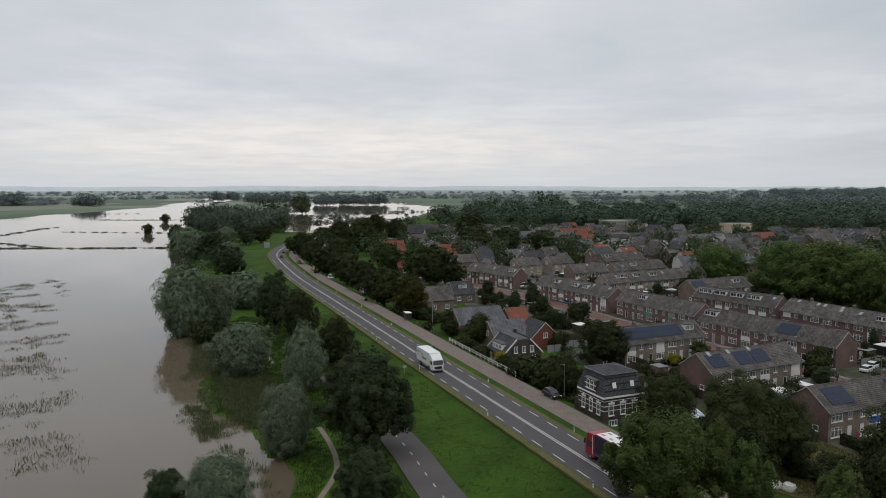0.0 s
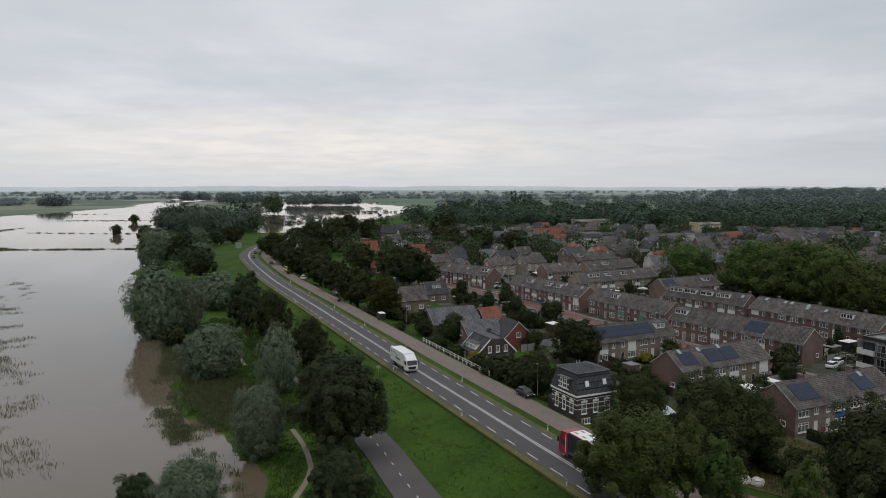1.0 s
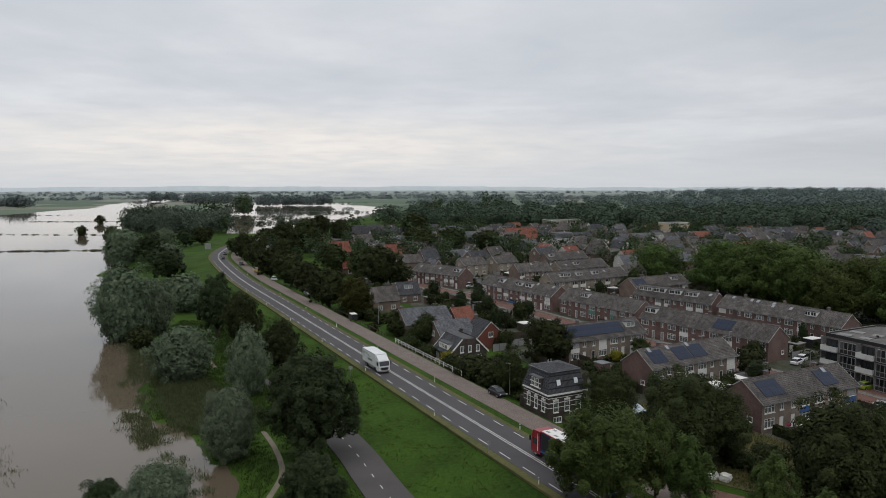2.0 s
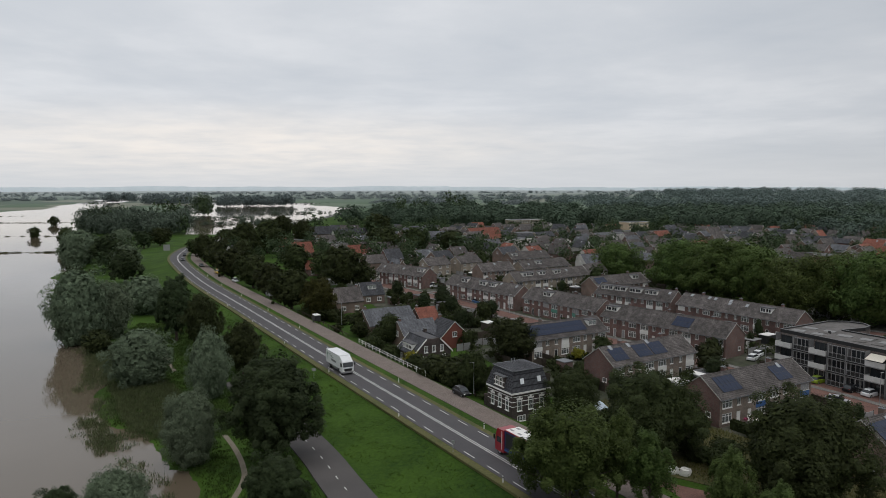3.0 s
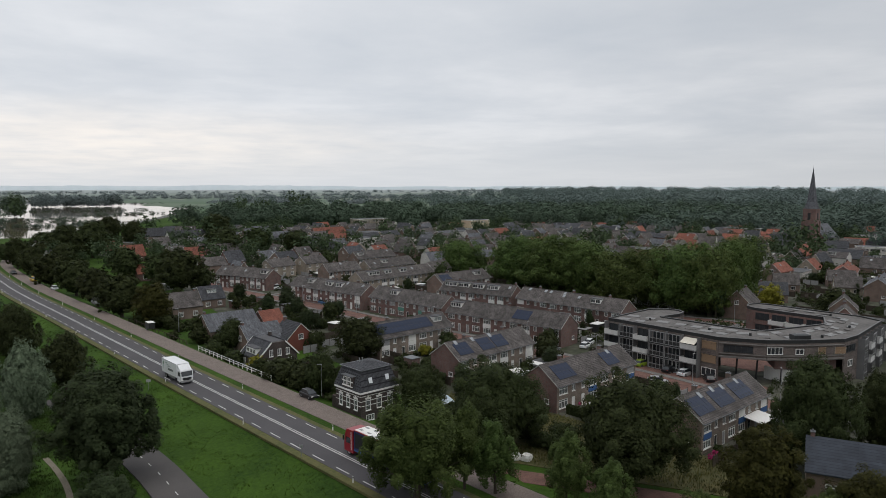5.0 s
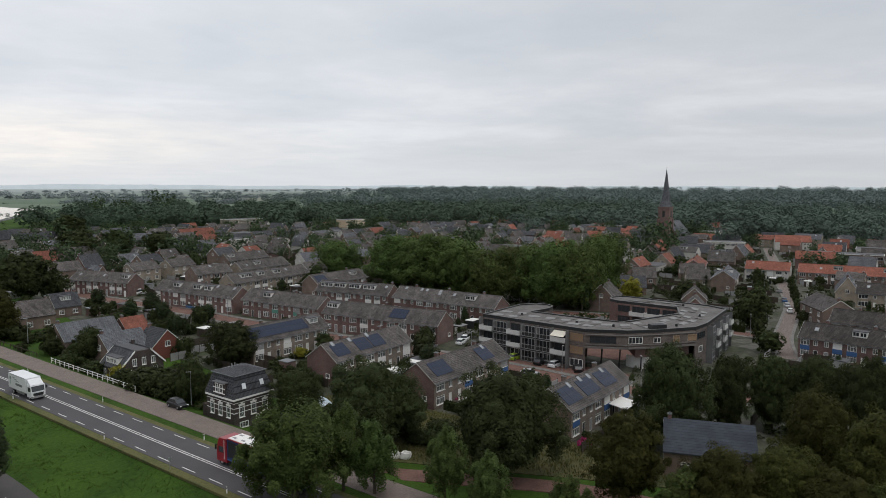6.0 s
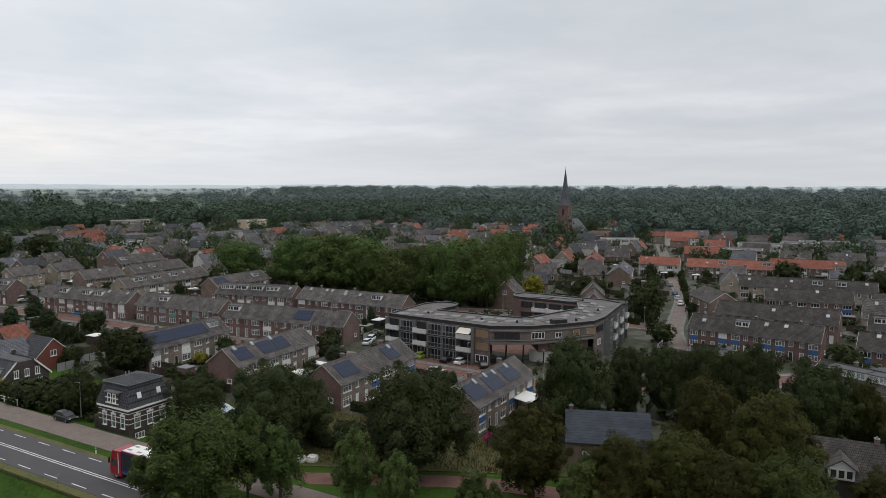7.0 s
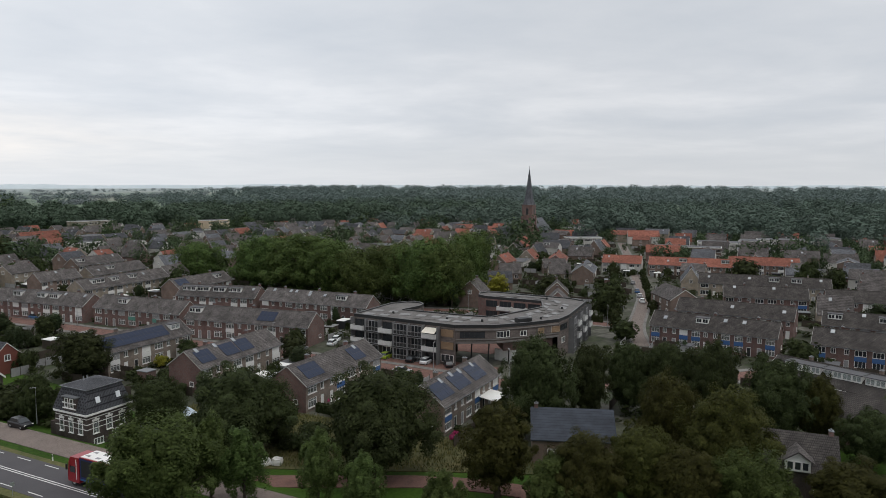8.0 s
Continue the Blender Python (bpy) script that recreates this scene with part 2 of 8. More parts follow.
def water_mat():
    m = bpy.data.materials.new("flood_water")
    m.use_nodes = True
    nt = m.node_tree
    N, L = nt.nodes.new, nt.links.new
    b = nt.nodes["Principled BSDF"]
    b.inputs["Roughness"].default_value = 0.04
    b.inputs["IOR"].default_value = 1.48
    tc = N("ShaderNodeTexCoord")
    ns = N("ShaderNodeTexNoise"); ns.inputs["Scale"].default_value = 0.02; ns.inputs["Detail"].default_value = 5
    L(tc.outputs["Object"], ns.inputs["Vector"])
    mix = N("ShaderNodeMix"); mix.data_type = "RGBA"
    mix.inputs["A"].default_value = (0.10, 0.078, 0.052, 1); mix.inputs["B"].default_value = (0.14, 0.112, 0.084, 1)
    L(ns.outputs["Fac"], mix.inputs["Factor"]); L(mix.outputs["Result"], b.inputs["Base Color"])
    rp = N("ShaderNodeTexNoise"); rp.inputs["Scale"].default_value = 0.9; rp.inputs["Detail"].default_value = 3
    L(tc.outputs["Object"], rp.inputs["Vector"])
    bp = N("ShaderNodeBump"); bp.inputs["Strength"].default_value = 0.05; bp.inputs["Distance"].default_value = 0.1
    L(rp.outputs["Fac"], bp.inputs["Height"]); L(bp.outputs[0], b.inputs["Normal"])
    MATS["water"] = m
    return m


def glass_mat():
    m = bpy.data.materials.new("window_glass")
    m.use_nodes = True
    b = m.node_tree.nodes["Principled BSDF"]
    b.inputs["Base Color"].default_value = (0.75, 0.8, 0.8, 1)
    b.inputs["Roughness"].default_value = 0.03
    b.inputs["Transmission Weight"].default_value = 0.85
    b.inputs["IOR"].default_value = 1.45
    MATS["glass"] = m
    return m


GRASS, WATER, GLASS = ground_mat(), water_mat(), glass_mat()
DARKGLASS = mat("dark_window_glass", (0.03, 0.034, 0.038), (0.05, 0.055, 0.06), 0.04, 0.8, 0.3, bump=0, spec=0.6)
ASPHALT = mat("asphalt", (0.088, 0.083, 0.088), (0.066, 0.063, 0.067), 0.85, 12, 0.15, bump=0.15)
ASPHALT_OLD = mat("worn_asphalt", (0.1, 0.091, 0.088), (0.072, 0.067, 0.066), 0.9, 9, 0.2)
CLINKER = brick_mat("clinker_paving", (0.235, 0.19, 0.165), (0.185, 0.15, 0.132), (0.12, 0.10, 0.09), 0.21, 0.1, wall=False, gap=0.008, dirt=0.18)
RED_PAVING = brick_mat("red_clinker", (0.22, 0.115, 0.09), (0.17, 0.09, 0.075), (0.11, 0.08, 0.07), 0.21, 0.1, wall=False, gap=0.008)
TILE_PAVING = brick_mat("concrete_slabs", (0.23, 0.22, 0.205), (0.18, 0.172, 0.162), (0.11, 0.105, 0.095), 0.3, 0.3, wall=False, gap=0.008)
MARKING = mat("road_marking_paint", (0.72, 0.72, 0.70), (0.5, 0.5, 0.48), 0.7, 6, 0.6, bump=0.05)
WHITE = mat("white_painted_wood", (0.82, 0.81, 0.785), (0.7, 0.69, 0.655), 0.55, 4, 0.4, bump=0.05)
GREYPANEL = mat("grey_panel", (0.33, 0.33, 0.33), (0.25, 0.25, 0.25), 0.6, 4, 0.4, bump=0.05)
BLUEPANEL = mat("blue_panel", (0.06, 0.14, 0.32), (0.045, 0.11, 0.26), 0.5, 4, 0.4, bump=0.05)
GREENPANEL = mat("green_panel", (0.12, 0.30, 0.24), (0.09, 0.24, 0.19), 0.5, 4, 0.4, bump=0.05)
DARKPAINT = mat("dark_paint", (0.03, 0.032, 0.033), (0.02, 0.02, 0.02), 0.5, 4, 0.4, bump=0.05)
ZINC = mat("zinc_sheet", (0.28, 0.29, 0.30), (0.20, 0.21, 0.22), 0.45, 3, 0.3, metal=0.6, bump=0.05)
FLATROOF = mat("bitumen_roof", (0.115, 0.115, 0.12), (0.07, 0.07, 0.075), 0.85, 2.5, 0.12, bump=0.2)
INTERIOR = mat("room_plaster", (0.32, 0.30, 0.27), (0.22, 0.2, 0.18), 0.9, 1.2, 0.5, bump=0.0)
BRICK_RED = brick_mat("dark_red_brick", (0.215, 0.112, 0.095), (0.162, 0.086, 0.075), (0.19, 0.165, 0.15), per_object=0.12)
BRICK_BROWN = brick_mat("brown_brick", (0.245, 0.165, 0.13), (0.19, 0.128, 0.104), (0.185, 0.16, 0.14), per_object=0.12)
BRICK_YELLOW = brick_mat("buff_brick", (0.37, 0.3, 0.225), (0.3, 0.245, 0.185), (0.27, 0.25, 0.22), per_object=0.1)
BRICK_BUFF = brick_mat("greyish_buff_brick", (0.33, 0.252, 0.197), (0.268, 0.206, 0.162), (0.2, 0.185, 0.165), per_object=0.08)
BRICK_DARK = brick_mat("purple_brown_brick", (0.075, 0.05, 0.043), (0.055, 0.04, 0.036), (0.10, 0.09, 0.085))
STUCCO = mat("pale_stucco", (0.60, 0.58, 0.54), (0.47, 0.45, 0.42), 0.85, 5, 0.3)
TILE_BROWN = brick_mat("brown_concrete_tiles", (0.15, 0.135, 0.129), (0.112, 0.101, 0.097), (0.036, 0.031, 0.028), 0.3, 0.3, wall=False, gap=0.03, bump=0.8, per_object=0.14, dirt=0.6)
TILE_OLD = brick_mat("old_mossy_tiles", (0.09, 0.079, 0.073), (0.064, 0.057, 0.053), (0.025, 0.022, 0.02), 0.26, 0.3, wall=False, gap=0.03, bump=0.8, dirt=0.6)
TILE_DARK = brick_mat("anthracite_tiles", (0.09, 0.093, 0.102), (0.068, 0.07, 0.077), (0.02, 0.02, 0.024), 0.26, 0.3, wall=False, gap=0.03, bump=0.8, per_object=0.15)
TILE_ORANGE = brick_mat("orange_clay_tiles", (0.32, 0.12, 0.082), (0.245, 0.092, 0.066), (0.12, 0.045, 0.03), 0.26, 0.3, wall=False, gap=0.03, bump=0.8, per_object=0.2)
TILE_GREY = brick_mat("grey_slates", (0.15, 0.156, 0.172), (0.115, 0.12, 0.13), (0.04, 0.04, 0.045), 0.4, 0.3, wall=False, gap=0.03, bump=0.6, per_object=0.15)
SOLAR = mat("solar_cells", (0.022, 0.032, 0.064), (0.015, 0.022, 0.044), 0.22, 1.5, 0.4, bump=0.0, spec=0.3)
BARK = mat("bark", (0.075, 0.06, 0.045), (0.045, 0.036, 0.028), 0.95, 6, 1.0, bump=0.5)
LEAF_LIME = foliage_mat("broadleaf_foliage", (0.027, 0.036, 0.014), (0.052, 0.065, 0.023), 0.4)
LEAF_WILLOW = foliage_mat("willow_foliage", (0.092, 0.122, 0.075), (0.14, 0.176, 0.112), 0.15, 1.6, 0.85, 1.15)
LEAF_ASH = foliage_mat("light_green_foliage", (0.039, 0.061, 0.016), (0.082, 0.114, 0.033))
LEAF_POPLAR = foliage_mat("dark_poplar_foliage", (0.03, 0.045, 0.02), (0.048, 0.066, 0.029))
LEAF_OLIVE = foliage_mat("olive_foliage", (0.031, 0.034, 0.009), (0.064, 0.064, 0.016), 0.5, hues=(0.48, 0.515))
LEAF_LINDEN = foliage_mat("fresh_park_foliage", (0.05, 0.078, 0.022), (0.092, 0.126, 0.036), 0.3, 0.6, 0.82, 1.18)
# the pale grey-blue is distance haze painted into the leaves
WOOD_HAZY = foliage_mat("far_trees_haze_tint", (0.19, 0.222, 0.228), (0.23, 0.262, 0.266), 0.12, 0.2, 0.9, 1.1)
LEAF_YELLOW = foliage_mat("yellow_green_foliage", (0.16, 0.15, 0.02), (0.26, 0.22, 0.035))
# lighter, bluer leaf colour stands in for thin haze over farther trees
WOOD_FAR = foliage_mat("woodland_haze_tint", (0.05, 0.071, 0.05), (0.072, 0.096, 0.068), 0.25, 0.3, 0.8, 1.15)
# distance haze is mixed into this forest's leaf colour
WOOD_DISTANT = foliage_mat("distant_woodland_haze_tint", (0.07, 0.098, 0.077), (0.088, 0.118, 0.092), 0.15, 0.05, 0.75, 1.25)
# paled to blue-green so the colour carries the haze on the ridge
WOOD_RIDGE = foliage_mat("ridge_woodland_haze_tint", (0.105, 0.137, 0.127), (0.122, 0.154, 0.143), 0.12, 0.05, 0.85, 1.15)
# belt foliage lifted towards grey, a light haze painted into it
BELT = foliage_mat("village_belt_haze_tint", (0.045, 0.065, 0.044), (0.068, 0.092, 0.061), 0.3, 0.1, 0.75, 1.3)
RUSH = foliage_mat("green_rushes", (0.072, 0.092, 0.04), (0.12, 0.136, 0.066))
ROUGH = foliage_mat("rough_meadow_grass", (0.03, 0.05, 0.014), (0.06, 0.092, 0.024))
DIKE_BLADES = foliage_mat("dike_grass_blades", (0.027, 0.06, 0.009), (0.062, 0.112, 0.016))
DRY_BLADES = foliage_mat("half_dry_grass_blades", (0.042, 0.05, 0.018), (0.125, 0.108, 0.042), 0.3, 0.12, 0.6, 1.4)
REED = foliage_mat("reed_blades", (0.068, 0.074, 0.036), (0.12, 0.116, 0.062))
STEEL = mat("galvanised_steel", (0.42, 0.43, 0.44), (0.33, 0.34, 0.35), 0.45, 6, 0.8, metal=0.7, bump=0.05)
RUBBER = mat("tyre_rubber", (0.018, 0.018, 0.018), (0.03, 0.03, 0.03), 0.8, 12, 2, bump=0.1)
CLOUDPAINT = mat("white_vehicle_paint", (0.78, 0.79, 0.80), (0.70, 0.71, 0.72), 0.3, 2, 0.4, bump=0.0, spec=0.5)


# ---- mesh building ----
class Build:
    """Collects faces of one mesh, each with a material slot."""

    def __init__(self):
        self.v, self.f, self.m = [], [], []

    def face(self, pts, slot=0):
        n = len(self.v)
        self.v.extend(tuple(p) for p in pts)
        self.f.append(tuple(range(n, n + len(pts))))
        self.m.append(slot)

    def box(self, c, s, slot=0, rz=0.0, tilt=None):
        hx, hy, hz = s[0] / 2, s[1] / 2, s[2] / 2
        n = len(self.v)
        co, si = math.cos(radians(rz)), math.sin(radians(rz))
        for dz in (-hz, hz):
            for dx, dy in ((-hx, -hy), (hx, -hy), (hx, hy), (-hx, hy)):
                p = Vector((dx, dy, dz))
                if tilt is not None:
                    p = tilt @ p
                self.v.append((c[0] + p.x * co - p.y * si, c[1] + p.x * si + p.y * co, c[2] + p.z))
        for q in ((3, 2, 1, 0), (4, 5, 6, 7), (0, 1, 5, 4), (1, 2, 6, 5), (2, 3, 7, 6), (3, 0, 4, 7)):
            self.f.append(tuple(n + i for i in q))
            self.m.append(slot)

    def prism(self, poly, z0, z1, slot=0, top_slot=None):
        n, k = len(self.v), len(poly)
        self.v.extend((x, y, z0) for x, y in poly)
        self.v.extend((x, y, z1) for x, y in poly)
        self.f.append(tuple(n + i for i in reversed(range(k)))); self.m.append(slot)
        self.f.append(tuple(n + k + i for i in range(k))); self.m.append(slot if top_slot is None else top_slot)
        for i in range(k):
            j = (i + 1) % k
            self.f.append((n + i, n + j, n + k + j, n + k + i)); self.m.append(slot)

    def extrude_y(self, prof, y0, y1, slot=0):
        """A profile in x and z, drawn out along y."""
        n, k = len(self.v), len(prof)
        self.v.extend((x, y0, z) for x, z in prof)
        self.v.extend((x, y1, z) for x, z in prof)
        self.f.append(tuple(n + i for i in range(k))); self.m.append(slot)
        self.f.append(tuple(n + k + i for i in reversed(range(k)))); self.m.append(slot)
        for i in range(k):
            j = (i + 1) % k
            self.f.append((n + j, n + i, n + k + i, n + k + j)); self.m.append(slot)

    def extrude_x(self, prof, x0, x1, slot=0):
        """A profile in y and z, drawn out along x."""
        n, k = len(self.v), len(prof)
        self.v.extend((x0, y, z) for y, z in prof)
        self.v.extend((x1, y, z) for y, z in prof)
        self.f.append(tuple(n + i for i in reversed(range(k)))); self.m.append(slot)
        self.f.append(tuple(n + k + i for i in range(k))); self.m.append(slot)
        for i in range(k):
            j = (i + 1) % k
            self.f.append((n + i, n + j, n + k + j, n + k + i)); self.m.append(slot)

    def tube(self, a, b, r0, r1, sides=8, slot=0, caps=True):
        a, b = Vector(a), Vector(b)
        ax = (b - a).normalized()
        u = ax.orthogonal().normalized()
        w = ax.cross(u)
        n = len(self.v)
        for p, r in ((a, r0), (b, r1)):
            for i in range(sides):
                t = 2 * math.pi * i / sides
                self.v.append(tuple(p + (u * math.cos(t) + w * math.sin(t)) * r))
        for i in range(sides):
            j = (i + 1) % sides
            self.f.append((n + i, n + j, n + sides + j, n + sides + i)); self.m.append(slot)
        if caps:
            self.f.append(tuple(n + i for i in reversed(range(sides)))); self.m.append(slot)
            self.f.append(tuple(n + sides + i for i in range(sides))); self.m.append(slot)

    def mesh(self, name, mats):
        me = bpy.data.meshes.new(name)
        me.from_pydata(self.v, [], self.f)
        for m in (mats if isinstance(mats, (list, tuple)) else [mats]):
            me.materials.append(m)
        if any(self.m):
            me.polygons.foreach_set("material_index", self.m)
        me.update()
        return me


def part(name, data, parent, mats=None, label="", at=None):
    """One mesh object under a thing or a part; data is a Build or a mesh."""
    me = data.mesh(name, mats) if isinstance(data, Build) else data
    ob = new(name, me)
    ob.parent = parent
    if at is not None:
        ob.matrix_basis = at
    if label:
        ob["label"] = label
    return ob


def thing(name, m, label, category, group="", kind=""):
    ob = new(name)
    ob.empty_display_size = 0.5
    ob.matrix_basis = m
    return tagged(ob, label, category, group, kind)


def single(name, data, mats, label, category, group="", kind="", m=None):
    ob = new(name, data.mesh(name, mats) if isinstance(data, Build) else data)
    if m is not None:
        ob.matrix_basis = m
    return tagged(ob, label, category, group, kind)


def smooth_path(pts, step=2.0):
    """A Catmull-Rom line through the points, resampled evenly."""
    p = np.array(pts, float)
    p = np.vstack([2 * p[0] - p[1], p, 2 * p[-1] - p[-2]])
    out = []
    for i in range(1, len(p) - 2):
        for t in np.linspace(0, 1, 40, endpoint=False):
            a, b, c, d = p[i - 1:i + 3]
            out.append(0.5 * (2 * b + (c - a) * t + (2 * a - 5 * b + 4 * c - d) * t * t + (3 * b - a - 3 * c + d) * t ** 3))
    out = np.array(out + [p[-2]])
    s = np.concatenate([[0], np.cumsum(np.hypot(*np.diff(out, axis=0).T))])
    q = np.arange(0, s[-1], step)
    return np.stack([np.interp(q, s, out[:, k]) for k in range(2)], 1)


def normals(path):
    d = np.gradient(path, axis=0)
    d /= np.hypot(d[:, 0], d[:, 1])[:, None]
    return np.stack([d[:, 1], -d[:, 0]], 1)


def ribbon(path, a, b, z, thick=0.12):
    """A strip of paving along a path between the offsets a and b to its right, with a real edge."""
    n = normals(path)
    A, B = path + n * a, path + n * b
    zz = np.broadcast_to(z, (len(path),))
    bd = Build()
    k = len(path)
    for q, dz in ((A, 0), (B, 0), (A, -thick), (B, -thick)):
        bd.v.extend((x, y, zz[i] + dz) for i, (x, y) in enumerate(q))
    for i in range(k - 1):
        bd.f.append((i, k + i, k + i + 1, i + 1))
        bd.f.append((i, i + 1, 2 * k + i + 1, 2 * k + i))
        bd.f.append((k + i, 3 * k + i, 3 * k + i + 1, k + i + 1))
        bd.m += [0, 0, 0]
    return bd


def flip_up(me):
    """Make the faces of a flat sheet look up."""
    bm = bmesh.new()
    bm.from_mesh(me)
    bmesh.ops.recalc_face_normals(bm, faces=bm.faces)
    bm.to_mesh(me)
    bm.free()
    return me


rng = np.random.default_rng(7)

# ---- the land ----
ROAD_Z, WATER_Z = 2.6, -0.5
ROAD = smooth_path([(112, -120), (76, -40), (45.4, 33.4), (20.4, 93.4), (11.0, 116.1), (-4.3, 153.1), (-21.1, 194.4), (-33.3, 224.4),
                    (-53.9, 274.5), (-66.7, 308.9), (-80, 347.7), (-89.1, 378.4), (-94.5, 410), (-96, 454), (-86, 540), (-62, 660),
                    (-38, 780), (-18, 906), (10, 1121), (70, 1500)], 2.0)
LOWER = smooth_path([(34, -10), (17, 40), (0.2, 88), (-5.7, 106), (-13, 124), (-24, 148)], 2.0)
BANK = smooth_path([(-3, -60), (-12, 30), (-24, 74), (-27, 92), (-33, 105), (-39, 116), (-44, 130), (-50, 146), (-55, 166), (-70, 190), (-96, 250),
                    (-125, 320), (-150, 395), (-172, 455), (-200, 540), (-226, 618), (-248, 690), (-300, 820), (-420, 1250), (-610, 2100), (-800, 3100)], 6.0)
FAR_SHORE = smooth_path([(-400, -400), (-505, 400), (-516, 832), (-516, 1121), (-512, 1289), (-596, 1690), (-708, 2336), (-805, 3100)], 20.0)
HOLLOW = [(-40, 123), (-34.5, 119), (-29.5, 109), (-27, 103.5), (-24, 102), (-20.8, 95.5), (-20.5, 88), (-26, 87), (-30.5, 97.5), (-33, 106), (-37.5, 114.5)]
POOL = [(-134, 612), (-112, 606), (-84, 747), (-60, 800), (-36, 921), (-8, 1228), (-96, 1432), (-160, 2143), (-355, 1907), (-249, 1121), (-184, 874), (-152, 720)]


def path_offset(P, path):
    """Signed distance of the points P to a path, positive on its right."""
    best = np.full(len(P), 1e9)
    sign = np.ones(len(P))
    a, b = path[:-1], path[1:]
    for i in range(len(a)):
        d = b[i] - a[i]
        w = P - a[i]
        t = np.clip((w @ d) / (d @ d), 0, 1)
        q = w - t[:, None] * d
        r = np.hypot(q[:, 0], q[:, 1])
        m = r < best
        best[m] = r[m]
        sign[m] = np.where((d[0] * w[m, 1] - d[1] * w[m, 0]) > 0, -1, 1)
    return best * sign


def polygon_depth(P, poly):
    """Distance to the outline, positive inside."""
    poly = np.array(poly, float)
    inside = np.zeros(len(P), bool)
    best = np.full(len(P), 1e9)
    for i in range(len(poly)):
        a, b = poly[i], poly[(i + 1) % len(poly)]
        d = b - a
        w = P - a
        t = np.clip((w @ d) / (d @ d), 0, 1)
        q = w - t[:, None] * d
        best = np.minimum(best, np.hypot(q[:, 0], q[:, 1]))
        c = ((a[1] > P[:, 1]) != (b[1] > P[:, 1])) & (P[:, 0] < (b[0] - a[0]) * (P[:, 1] - a[1]) / (b[1] - a[1] + 1e-12) + a[0])
        inside ^= c
    return np.where(inside, best, -best)


def wobble(P, size, seed=0.0):
    """Cheap smooth noise, about -1 to 1."""
    x, y = P[:, 0] / size + seed, P[:, 1] / size - seed * 1.7
    return (np.sin(x * 1.3 + 1.7 * np.sin(y * 0.9)) + np.sin(y * 1.7 + 1.3 * np.sin(x * 1.1 + 2)) + 0.5 * np.sin(x * 3.1 + y * 2.3) + 0.5 * np.sin(x * 2.7 - y * 3.7)) / 3


def ground_height(P):
    """The lie of the land: village at 0, road on its dike, flooded foreland on the river side."""
    P = np.asarray(P, float)
    z = 0.05 * wobble(P, 9)
    near = (P[:, 1] > -200) & (P[:, 1] < 1600) & (np.abs(P[:, 0]) < 300)
    off = np.where(P[:, 0] < -200, -999.0, 999.0)
    off[near] = path_offset(P[near], ROAD[::3])
    # dike: crest with road, verge and service road, then falls to both sides
    up = np.interp(off, [-17.5, -16, -4.4, -3.4, 5.6, 11.3, 15.5, 17], [0, 0.1, 2.25, 2.5, 2.38, 2.38, 0.15, 0])
    z = np.where(np.abs(off) < 18, z * 0.4 + up, z)
    # river side: foreland that dips under the flood
    bank = path_offset(P, BANK)
    bank = bank + 3.2 * wobble(P, 14) * np.clip(np.hypot(P[:, 0], P[:, 1]) / 200, 0.5, 3) + 1.6 * wobble(P, 4, 3)
    fore = np.interp(bank, [-30, -6, 0, 9, 25], [-2.2, -1.2, -0.5, -0.12, 0])
    z = np.where((off < -16) | (P[:, 1] > 1500), np.where(bank < 25, z + fore, z), z)
    far = path_offset(P, FAR_SHORE) + 14 * wobble(P, 70, 1)
    z = np.where(far < 12, np.interp(far, [-30, -10, 12], [0.3, 0.0, -1.8]) + 0 * z, z)
    grow = np.clip((P[:, 1] - 550) / 700, 0.12, 1)
    pool = polygon_depth(P, POOL) + 2 + grow * (12 + 24 * wobble(P, 60, 2) + 12 * wobble(P, 22, 5))
    z = np.where((pool > -15) & (off < -14), np.minimum(z, np.interp(pool, [-15, 0, 15], [0.0, -0.5, -1.4])), z)
    # a wet hollow in the foreland
    wet = polygon_depth(P, HOLLOW)
    z = np.where(wet > -2.5, np.minimum(z, np.interp(wet, [-2.0, -0.3, 1.0], [0.0, -0.55, -0.85])), z)
    # the wooded ridge beyond the village
    d, az = np.hypot(P[:, 0], P[:, 1]), np.degrees(np.arctan2(P[:, 0], P[:, 1]))
    return z + np.interp(d, [950, 1700, 2600, 3400], [0, 9, 12, 0]) * np.interp(az, [12, 30], [0, 1]) * (1 + 0.25 * wobble(P, 300))


def axis(lo, hi, fine_lo, fine_hi, step, grow=1.06):
    mid = list(np.arange(fine_lo, fine_hi + step, step))
    out, s, v = [], step, mid[-1]
    while v < hi:
        s *= grow
        v += s
        out.append(min(v, hi))
    low, s, v = [], step, mid[0]
    while v > lo:
        s *= grow
        v -= s
        low.append(max(v, lo))
    return np.array(low[::-1] + mid + out)


